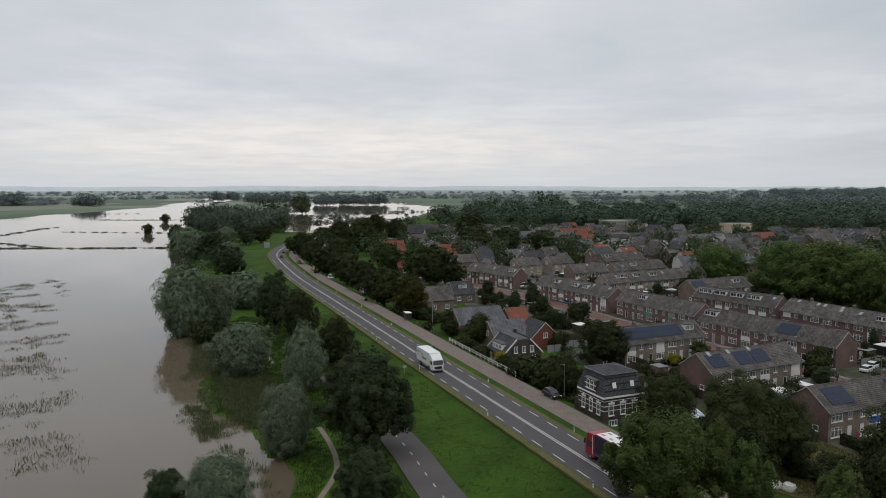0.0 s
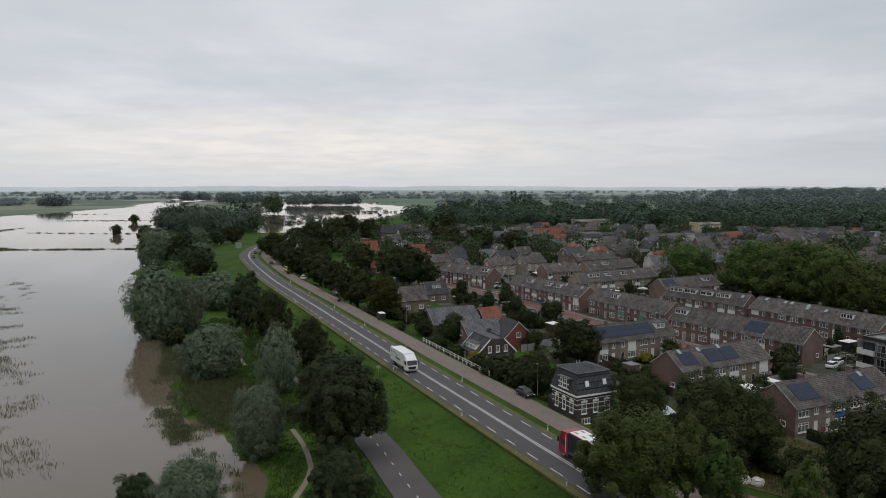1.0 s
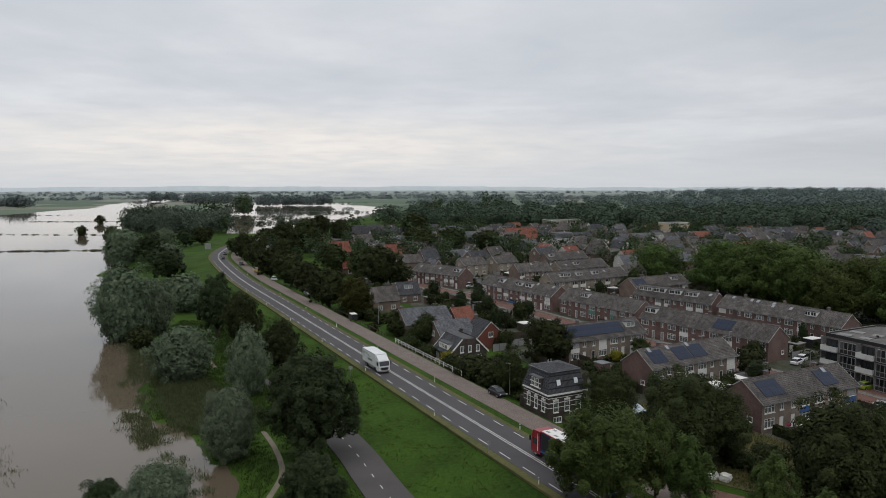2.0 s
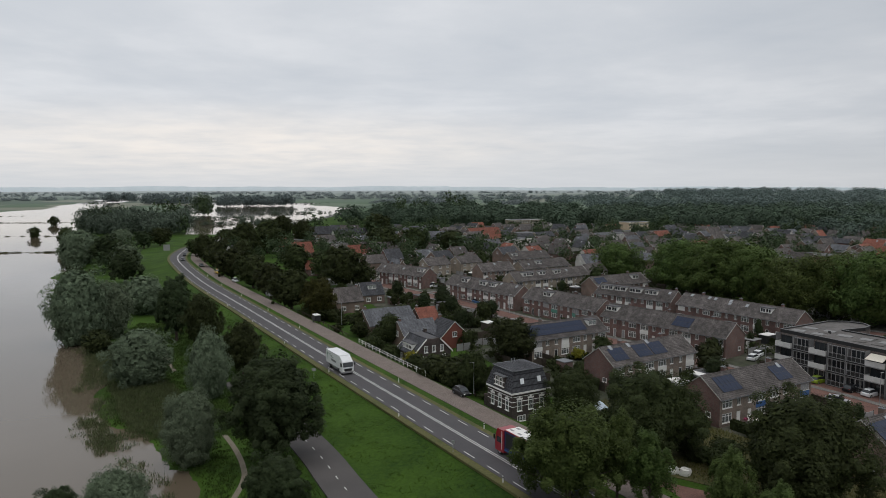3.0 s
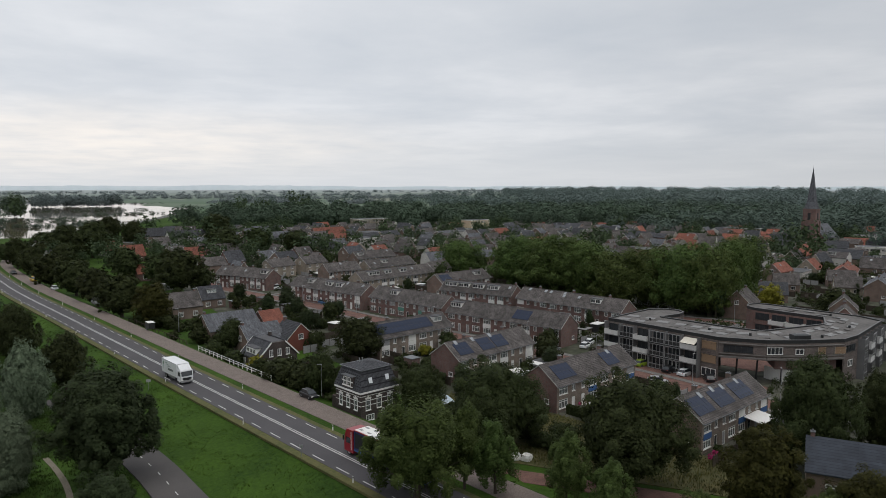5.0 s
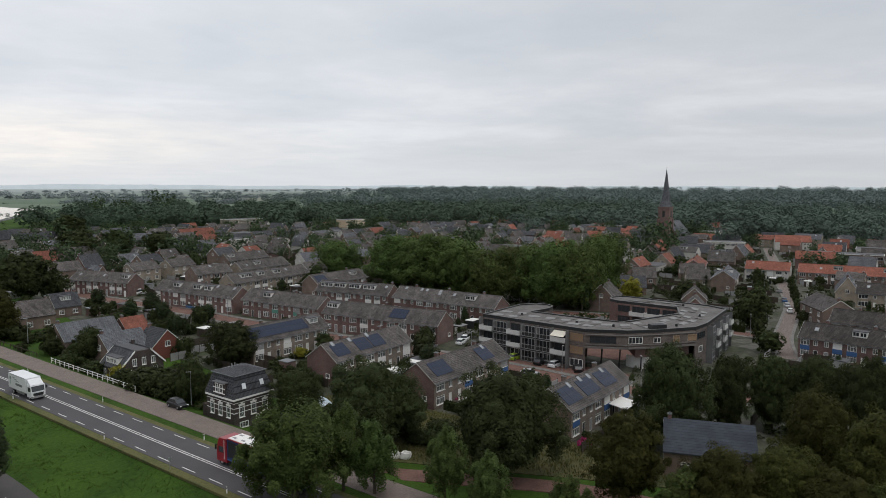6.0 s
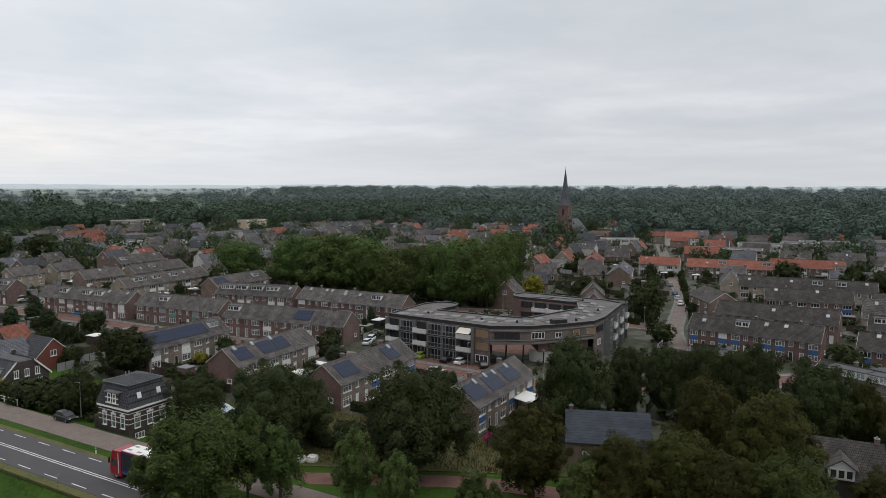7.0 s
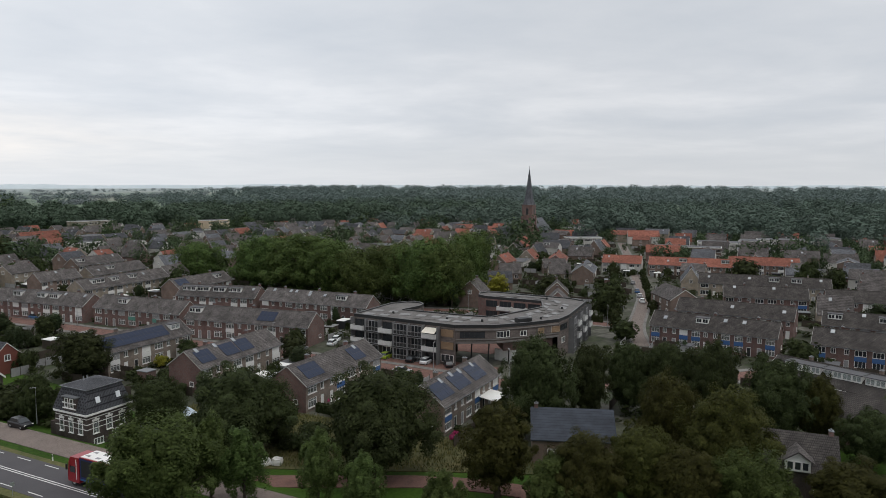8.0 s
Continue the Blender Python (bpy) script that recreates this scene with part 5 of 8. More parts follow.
def villa_white_trim():
    """The low dark-roofed house with heavy white verges beside the service road."""
    L, W, e, t, f = 9.2, 8.0, 3.4, 6.3, 3.4
    ob = profile_house("cottage", 13.4, 152.8, 22.0, L, W, e, t, f, BRICK_DARK, TILE_DARK, "dark brick cottage with white verges and slate roof")
    xl, xr = L / 2 - f / 2, L / 2 + f / 2
    sl = (t - e) / xl
    for x0, x1, za, zb in ((-0.4, xl, e - 0.4 * sl, t), (xr, L + 0.4, t, e - 0.4 * sl)):
        b = Build()
        b.extrude_y([(x0, za + 0.02), (x1, zb + 0.02), (x1, zb + 0.2), (x0, za + 0.2)], -0.2, W + 0.2)
        part("roof", b, ob, TILE_DARK)
        for y in (-0.26, W + 0.26):
            b = Build()
            b.extrude_y([(x0 - 0.02, za - 0.15), (x1 + 0.02, zb - 0.15), (x1 + 0.02, zb + 0.26), (x0 - 0.02, za + 0.26)], y - 0.05, y + 0.05)
            part("verge_board", b, ob, WHITE)
    b = Build(); b.box((L / 2, W / 2 + 0.4, t + 0.0), (f - 0.1, W - 0.6, 0.12))
    part("flat_roof", b, ob, FLATROOF)
    for x in (xl, xr):
        b = Build(); b.tube((x, -0.25, t + 0.2), (x, W + 0.25, t + 0.2), 0.13, 0.13, 8)
        part("ridge_tiles", b, ob, TILE_DARK)
    for x, z, h in ((2.9, 3.3, 1.5), (4.9, 3.3, 1.5), (6.9, 3.3, 1.5), (1.8, 0.8, 1.8), (4.6, 0.8, 1.8), (7.4, 0.8, 1.8)):
        window(ob, x, -0.05, z, 0, 0.9, h, bars=1)
    for y in (1.5, 4.0, 6.5):
        window(ob, -0.05, y, 0.7, -90, 1.0, 1.8, bars=1)
    b = Build(); b.box((1.35, 3.9, e + 1.0), (2.3, 4.6, 1.5))
    dm = part("dormer", b, ob, WHITE)
    for y in (2.5, 3.9, 5.3):
        window(dm, 0.17, y, e + 0.5, -90, 1.15, 1.0, bars=1, far=True)
    b = Build(); b.box((1.4, 3.9, e + 1.82), (2.7, 5.0, 0.14))
    part("dormer_roof", b, dm, FLATROOF)
    chimney(ob, xr, W - 1.2, t + 0.1, 0.9, BRICK_DARK)
    return ob


villa_mansard()
villa_white_trim()
small_house(9.2, 191.5, 20, 13.7, 10.0, 3.5, 7.0, BRICK_BROWN, TILE_GREY, 31, "long low barn-like house with grey slate roof", n=3, group="dike houses")
small_house(20.0, 195.5, 20, 6.0, 8.0, 3.2, 6.2, BRICK_RED, TILE_ORANGE, 32, "small annexe with bright orange tiled roof", n=1, group="dike houses")
small_house(15.6, 176.0, 22, 9.8, 8.4, 3.2, 6.5, BRICK_BROWN, TILE_GREY, 33, "low house with weathered grey slate roof", n=2, group="dike houses")
small_house(23.6, 175.2, 112, 8.0, 7.2, 3.2, 6.6, mat("bright_red_brick", (0.2, 0.07, 0.05), (0.155, 0.055, 0.042), 0.85, 8, 0.5), TILE_DARK, 34, "red brick house with dark pitched roof", n=2, group="dike houses")
small_house(-2.2, 227.5, 22, 9.0, 8.4, 3.6, 7.6, BRICK_BROWN, TILE_BROWN, 35, "brown brick house half hidden behind dike trees", n=2, group="dike houses")
small_house(6.0, 243.5, 22, 8.0, 7.0, 3.2, 6.9, BRICK_BROWN, TILE_DARK, 36, "brown house with wide white dormer", dorm=True, n=2, group="dike houses")
small_house(-16, 322, 22, 12, 8, 3.2, 6.6, BRICK_RED, TILE_ORANGE, 37, "house with orange roof behind the avenue trees", n=2, group="dike houses")
small_house(-62, 385, 70, 10, 8, 3.6, 8.5, STUCCO, TILE_DARK, 38, "white gabled house beside the dike bend", n=2, group="dike houses")
small_house(10, 330, 24, 10, 8, 4.5, 7.8, BRICK_BROWN, TILE_BROWN, 39, "", n=2, dorm=True)
small_house(36.5, 313.0, 33, 13, 8.2, 5.0, 7.9, BRICK_YELLOW, TILE_BROWN, 40, "semi-detached buff brick house with brown roof", n=3)
small_house(52.0, 320.5, 33, 13, 8.2, 5.0, 7.9, BRICK_YELLOW, TILE_BROWN, 41, "semi-detached buff brick house with brown roof", n=3)
small_house(197, 120, 54, 16, 9, 5.2, 8.2, BRICK_BROWN, TILE_BROWN, 42, "brown gabled house at the street corner", n=3, group="dike houses")
small_house(158, 170, 30, 9, 8, 4.8, 8.6, BRICK_BROWN, TILE_BROWN, 47, "brown gabled house behind the apartment court", n=2, group="dike houses")
# lower side: barn with blue-grey roof, house with white gabled dormer, long house with solar strip
ROOF_BLUE = brick_mat("blue_grey_metal_tiles", (0.054, 0.062, 0.078), (0.045, 0.052, 0.065), (0.03, 0.037, 0.05), 40.0, 0.42, wall=False, gap=0.03, bump=0.8)
small_house(82.0, 66.5, -47, 12.0, 10.0, 3.6, 6.6, BRICK_BROWN, ROOF_BLUE, 43, "barn with blue-grey sheet roof among tall trees", n=2, group="dike houses")
small_house(96.3, 39.6, -62, 9.4, 9.0, 3.5, 7.1, BRICK_DARK, TILE_OLD, 44, "old brick house with mossy tiled roof", n=2, group="dike houses")


def gabled_dormer(x, y, z, ang):
    """A white gabled dormer with three lights, set into the old house's roof."""
    ob = thing("gabled_dormer", pose(x, y, z, 0, 0, ang), "white gabled dormer window on the old tiled roof", "dormer")
    b = Build(); b.extrude_y([(-1.5, 0), (1.5, 0), (1.5, 1.5), (0, 2.5), (-1.5, 1.5)], 0, 3.5)
    part("wall", b, ob, WHITE)
    for s in (-1, 1):
        b = Build(); q = [(0, 2.55), (s * 1.9, 1.25), (s * 1.9, 1.42), (0, 2.75)]
        b.extrude_y(q if s > 0 else q[::-1], -0.35, 3.6)
        part("roof", b, ob, TILE_BROWN)
    for k in (-1, 0, 1):
        window(ob, k * 0.9, -0.04, 0.15, 0, 0.85, 1.2, bars=0, frame_mat=WHITE, far=True)


gabled_dormer(92.0, 37.6, 3.5, -62)
house_row(135.6, 60.0, 133.6, 30.0, 5, seed=23, roof=TILE_OLD, trim=WHITE, W=9.5, ridge=7.6, wall=BRICK_BROWN, dormers=[(6, -1, 6.4), (13, -1, 6.4), (20, -1, 6.4)],
          label="long brick building with a white-framed glazed strip in its roof")
small_house(120.7, 36.5, -88, 18.5, 9.0, 4.0, 7.2, BRICK_BROWN, TILE_OLD, 45, "house with brown tiled roof, skylight and white garage", n=4, group="dike houses")


# ---- apartment building ----
ROOF_FELT = mat("pale_roof_felt", (0.27, 0.268, 0.265), (0.18, 0.178, 0.175), 0.8, 2, 0.3)
ROOF_GRIT = mat("gritty_grey_roofing", (0.165, 0.155, 0.148), (0.09, 0.084, 0.08), 0.9, 1.6, 0.25)
CLAD = brick_mat("weathered_timber_cladding", (0.19, 0.158, 0.143), (0.135, 0.113, 0.103), (0.04, 0.036, 0.034), 4.0, 0.2, gap=0.01, bump=0.5)
BALCONY = mat("pale_balcony_panel", (0.66, 0.66, 0.64), (0.54, 0.54, 0.52), 0.5, 3, 0.4, bump=0.05)
OCHRE = mat("ochre_sunblind", (0.30, 0.205, 0.13), (0.25, 0.17, 0.105), 0.8, 5, 0.5, bump=0.1)


def run(b, p, q, z0, z1, t=0.3, slot=0):
    """A straight piece of wall from p to q."""
    a = math.degrees(math.atan2(q[1] - p[1], q[0] - p[0]))
    b.box(((p[0] + q[0]) / 2, (p[1] + q[1]) / 2, (z0 + z1) / 2), (math.hypot(q[0] - p[0], q[1] - p[1]), t, z1 - z0), slot, a)


def apartment_building():
    ob = thing("apartment_building", pose(0, 0, 0), "three-storey apartment building with timber cladding and flat roof", "building")
    outer = [(92.2, 141.0), (101.6, 115.2), (108.5, 109.6), (116.0, 107.0), (124.2, 105.2), (130.0, 107.0), (149.0, 116.8), (149.6, 122.5), (145.0, 135.0), (142.0, 143.5)]
    cap_r = [(140.0, 145.3), (137.2, 145.2), (134.8, 143.0), (134.4, 140.0)]
    inner = [(140.2, 124.5), (134.0, 118.4), (121.5, 117.6), (114.5, 117.2), (110.5, 124.5), (104.5, 138.2), (111.0, 139.6)]
    cap_l = [(113.6, 141.4), (114.2, 144.0), (112.4, 146.6), (108.0, 147.6)]
    loop = outer + cap_r + inner + cap_l
    r = Build()
    r.prism(loop, 8.75, 9.05)
    part("roof", r, ob, ROOF_GRIT)
    e = Build()
    for k in range(len(loop)):
        run(e, loop[k], loop[(k + 1) % len(loop)], 8.62, 9.3, 0.24)
        run(e, loop[k], loop[(k + 1) % len(loop)], 9.3, 9.36, 0.3, 1)
    part("parapet", e, ob, [DARKPAINT, mat("dull_edge_trim", (0.17, 0.17, 0.17), (0.12, 0.12, 0.12), 0.6, 4, 0.4, bump=0.05)])
    # pale and dark panels and vents on the flat roof
    mid = [(96, 142), (103.5, 127), (107.5, 117.5), (113.5, 112.8), (123, 111), (131, 113), (144.5, 121.5), (138.5, 140)]
    for k in range(len(mid) - 1):
        (ax, ay), (bx, by) = mid[k], mid[k + 1]
        n = max(2, int(math.hypot(bx - ax, by - ay) / 3.4))
        for j in range(n):
            x, y = ax + (bx - ax) * (j + 0.5) / n, ay + (by - ay) * (j + 0.5) / n
            for o in (-2.0, 0.6, 2.6):
                b = Build(); b.box((0, 0, 0.06), (2.2 if (j + k) % 2 else 2.8, 1.5, 0.1))
                a = math.degrees(math.atan2(by - ay, bx - ax))
                if (j * 7 + k * 5 + int(o)) % 4:
                    part("solar_panel", b, ob, (ROOF_FELT, ROOF_GRIT, ROOF_FELT, ROOF_FELT)[(j + k * 3 + int(o)) % 4], at=pose(x - math.sin(radians(a)) * o, y + math.cos(radians(a)) * o, 9.12, 6, 0, a))
    for x, y in ((100, 136), (105, 122), (109.5, 115), (122, 108.5), (136, 114), (144, 126)):
        b = Build(); b.tube((x, y, 9.05), (x, y, 9.6), 0.3, 0.26, 10)
        part("roof_vent", b, ob, DARKPAINT)
    # walls: full height but for the passage under the front, where only the top storey runs through
    full = [(0, 1), (4, 5), (5, 6), (6, 7), (7, 8), (8, 9)]
    for i, j in full:
        b = Build(); run(b, outer[i], outer[j], 0, 8.6)
        part("wall", b, ob, CLAD if i in (0, 4, 5) else BRICK_RED)
    for i, j in ((1, 2), (2, 3), (3, 4)):
        b = Build(); run(b, outer[i], outer[j], 5.3, 8.6)
        part("upper_wall", b, ob, CLAD)
    chain = [outer[9]] + cap_r + inner + cap_l + [outer[0]]
    for p, q in zip(chain, chain[1:]):
        lift = 5.3 if p in inner[2:4] and q in inner[2:5] else 0
        b = Build(); run(b, p, q, lift, 8.6)
        part("wall", b, ob, BRICK_RED if p in cap_r or p == outer[9] else CLAD)
    f = Build()
    f.prism([outer[1], outer[2], outer[3], outer[4], inner[2], inner[3], inner[4]], 5.1, 5.35)
    part("floor_slab", f, ob, GREYPANEL)
    for x, y in ((107, 116), (109, 112.5), (113, 110), (117, 109), (116, 115)):
        b = Build(); b.tube((x, y, 0), (x + 0.3, y, 5.2), 0.18, 0.18, 10)
        part("column", b, ob, DARKPAINT)
    b = Build(); b.prism([(111.5, 110.2), (117, 108.2), (124, 106.6), (126, 112), (121.5, 117), (115.5, 116.5)], 2.9, 5.1)
    part("entrance_block", b, ob, BRICK_RED)
    b = Build()
    arc = [radians(176 + k * 14) for k in range(9)]
    b.prism([(117.8 + 5.3 * math.cos(a), 113.6 + 5.3 * math.sin(a)) for a in arc] + [(117.8 + 5.05 * math.cos(a), 113.6 + 5.05 * math.sin(a)) for a in arc[::-1]], 0, 2.7)
    part("curved_wall", b, ob, WHITE, "curved white garden wall")

    def along(p, q, s):
        return p[0] + (q[0] - p[0]) * s, p[1] + (q[1] - p[1]) * s

    # bays with windows, balconies and blinds along the outer faces
    def bays(p, q, n, floors, balc, blinds=()):
        L = math.hypot(q[0] - p[0], q[1] - p[1])
        a = math.degrees(math.atan2(q[1] - p[1], q[0] - p[0]))
        nx, ny = (q[1] - p[1]) / L, -(q[0] - p[0]) / L
        for k in range(n):
            x, y = along(p, q, (k + 0.5) / n)
            for z in floors:
                wd = window(ob, x + nx * 0.2, y + ny * 0.2, z + 0.55, a, L / n - 0.7, 1.75, bars=2, frame_mat=DARKPAINT if (k * 2 + int(z)) % 4 else WHITE, far=True)
                if (k, round(z)) in blinds:
                    part("sunblind", blind(L / n - 0.7, 1.7, OCHRE), wd)
                if k in balc and z > 1:
                    m = pose(x + nx * 0.2, y + ny * 0.2, z, 0, 0, a)
                    s = Build(); s.box((0, -0.85, 0.0), (L / n - 0.3, 1.7, 0.18))
                    bal = part("balcony", s, ob, GREYPANEL, at=m)
                    s = Build(); s.box((0, -1.68, 0.6), (L / n - 0.3, 0.08, 1.0))
                    part("balcony_panel", s, bal, BALCONY)
                    for sx in (-1, 1):
                        s = Build(); s.box((sx * (L / n / 2 - 0.2), -0.85, 0.6), (0.06, 1.6, 1.0))
                        part("balcony_side", s, bal, BALCONY)
    bays(outer[0], outer[1], 7, (0.2, 3.05, 5.9), (0, 2, 5), {(6, 6), (6, 3)})

    # steel-framed glazed bays and the fins between the flats
    def glazing(p, q, n, which, fins):
        L = math.hypot(q[0] - p[0], q[1] - p[1])
        a = math.degrees(math.atan2(q[1] - p[1], q[0] - p[0]))
        nx, ny = (q[1] - p[1]) / L, -(q[0] - p[0]) / L
        for k in which:
            x, y = along(p, q, (k + 0.5) / n)
            for z in (0.2, 3.05, 5.9):
                g = lattice(L / n - 0.25, 2.55, 0.12, 3, -0.06, 0.06, cross=1.0)
                part("glazed_bay", g, ob, GREYPANEL, at=pose(x + nx * 1.3, y + ny * 1.3, z, 0, 0, a))
                g = Build(); g.box((0, 0.5, -0.1), (L / n - 0.1, 1.3, 0.2)); g.box((0, -0.02, 0.45), (L / n - 0.4, 0.04, 0.7))
                part("bay_floor", g, ob, [DARKPAINT], at=pose(x + nx * 1.3, y + ny * 1.3, z, 0, 0, a))
        for k in fins:
            x, y = along(p, q, k / n)
            g = Build(); g.box((0, -0.75, 4.3), (0.16, 1.5, 8.6))
            part("fin_wall", g, ob, mat("grey_steel_fin", (0.17, 0.17, 0.17), (0.12, 0.12, 0.12), 0.6, 4, 0.4, bump=0.05), at=pose(x, y, 0, 0, 0, a))
    glazing(outer[0], outer[1], 7, (1, 3, 4), (0, 1, 2, 3, 4, 5, 6))

    # the timber front: few windows between long bands of boards
    def front_window(p, q, s, w, h=1.35, z=6.35, frame=WHITE, shut=False, bars=2):
        L = math.hypot(q[0] - p[0], q[1] - p[1])
        x, y = along(p, q, s)
        wd = window(ob, x + (q[1] - p[1]) / L * 0.2, y - (q[0] - p[0]) / L * 0.2, z, math.degrees(math.atan2(q[1] - p[1], q[0] - p[0])), w, h, bars=bars, frame_mat=frame, far=True)
        if shut:
            part("sunblind", blind(w, h, OCHRE), wd)
    front_window(outer[1], outer[2], 0.42, 5.6, 1.5, frame=DARKPAINT, bars=4)
    front_window(outer[2], outer[3], 0.22, 3.2, 1.5, bars=3)
    front_window(outer[2], outer[3], 0.85, 1.7, 1.2, bars=1)
    front_window(outer[3], outer[4], 0.42, 1.7, 1.4, shut=True, bars=1)
    front_window(outer[3], outer[4], 0.9, 2.4, 1.4, shut=True, bars=1)
    front_window(outer[4], outer[5], 0.45, 4.2, 1.5, frame=DARKPAINT, bars=3)
    front_window(outer[4], outer[5], 0.45, 2.0, 1.4, z=3.3, bars=2)
    front_window((111.5, 110.2), (124, 106.6), 0.62, 1.9, 1.3, z=3.4, bars=2)
    for z, hh, o in ((5.45, 0.3, 0.34), (6.1, 0.14, 0.26), (8.2, 0.2, 0.26)):
        g = Build()
        for i in (1, 2, 3):
            run(g, outer[i], outer[i + 1], z - hh / 2, z + hh / 2, 0.3 + 2 * o)
        part("ledge", g, ob, mat("grey_timber_band", (0.2, 0.185, 0.17), (0.15, 0.14, 0.13), 0.8, 6, 0.5))
    bays(outer[5], outer[6], 6, (0.2, 3.05, 5.9), (1, 3, 5), {(2, 3)})
    glazing(outer[5], outer[6], 6, (0, 2, 4), (0, 1, 2, 3, 4, 5, 6))
    bays(outer[7], outer[8], 4, (3.05, 5.9), ())
    bays(cap_r[3], inner[0], 4, (3.05, 5.9), (1, 2, 3))
    bays(outer[6], outer[7], 2, (3.05, 5.9), ())
    # lowered cream awning
    p = along(outer[0], outer[1], 5.5 / 7)
    s = Build(); s.box((0, -1.0, 0), (3.4, 2.2, 0.06))
    part("awning", s, ob, mat("cream_awning", (0.72, 0.68, 0.58), (0.62, 0.58, 0.5), 0.8, 4, 0.5, bump=0.05), at=pose(p[0] - 0.3, p[1] - 0.1, 8.1, 24, 0, -70))
    # planter with palm-like plant on the roof edge
    b = Build(); b.box((116.2, 108.6, 9.5), (3.4, 2.0, 1.2), 0, -17)
    part("planter", b, ob, DARKPAINT)
    return ob


apartment_building()


# ---- church ----
def church():
    x, y = 352.0, 325.0
    ob = thing("church", pose(x, y, 0, 0, 0, 24), "brick village church with tall slate spire", "church")
    b = Build()
    b.box((0, 0, 12.5), (7.2, 7.2, 25)); b.box((0, 0, 25.3), (7.8, 7.8, 0.6))
    for sx in (-1, 1):
        for sy in (-1, 1):
            b.box((sx * 3.5, sy * 3.5, 9), (1.2, 1.2, 18))
    tw = part("tower", b, ob, BRICK_RED)
    s = Build()
    n = 8
    for z0, r0, z1, r1 in ((25.6, 4.4, 29.5, 2.9), (29.5, 2.9, 49.5, 0.12)):
        s.tube((0, 0, z0), (0, 0, z1), r0, r1, n)
    part("spire", s, ob, TILE_GREY)
    for k in range(4):
        a = 90 * k
        q = Build(); q.box((0, -3.65, 21), (1.6, 0.25, 4.2)); q.box((0, -3.66, 14), (1.2, 0.25, 3.2))
        part("louvre", q, tw, DARKPAINT, at=pose(0, 0, 0, 0, 0, a))
    q = Build(); q.tube((0, 0, 49.4), (0, 0, 51.2), 0.08, 0.05); q.box((0, 0, 50.6), (0.9, 0.08, 0.08))
    part("cross", q, ob, DARKPAINT)
    q = Build(); q.extrude_x([(-6.5, 0), (6.5, 0), (6.5, 8), (0, 15.5), (-6.5, 8)], 3.6, 28)
    part("nave", q, ob, BRICK_RED)
    q = Build()
    for sgn in (-1, 1):
        p = [(0, 15.6), (sgn * 7.0, 7.4), (sgn * 7.0, 7.7), (0, 15.95)]
        q.extrude_x(p if sgn < 0 else p[::-1], 3.6, 28.4)
    part("nave_roof", q, ob, TILE_GREY)
    for k in range(5):
        for sgn in (-1, 1):
            window(ob, 6 + k * 5, sgn * 6.55, 2.5, 0 if sgn < 0 else 180, 1.4, 4.5, far=True)


church()

# ---- vehicles ----
def paint(name, c):
    return mat(name, c, tuple(x * 0.85 for x in c), 0.28, 2, 0.4, bump=0.0, spec=0.5)


WHEEL = {}


def wheel_meshes(r, w):
    key = (r, w)
    if key not in WHEEL:
        t = Build(); t.tube((0, -w / 2, 0), (0, w / 2, 0), r, r, 18)
        h = Build(); h.tube((0, -w / 2 - 0.012, 0), (0, w / 2 + 0.012, 0), r * 0.58, r * 0.58, 12)
        WHEEL[key] = (t.mesh("tyre", RUBBER), h.mesh("rim", STEEL))
    return WHEEL[key]


def wheel(parent, x, y, r=0.32, w=0.22):
    t, h = wheel_meshes(r, w)
    ob = part("wheel", t, parent, at=pose(x, y, r))
    part("rim", h, ob)


CAR = {}


def loft(b, sections, slot=0, caps=True):
    """Skin over cross-sections (rings with equal counts)."""
    n = len(b.v)
    k = len(sections[0])
    for s in sections:
        b.v.extend(s)
    for i in range(len(sections) - 1):
        for j in range(k):
            a, c = n + i * k + j, n + i * k + (j + 1) % k
            b.f.append((a, c, c + k, a + k)); b.m.append(slot)
    if caps:
        b.f.append(tuple(n + j for j in reversed(range(k)))); b.m.append(slot)
        b.f.append(tuple(n + (len(sections) - 1) * k + j for j in range(k))); b.m.append(slot)


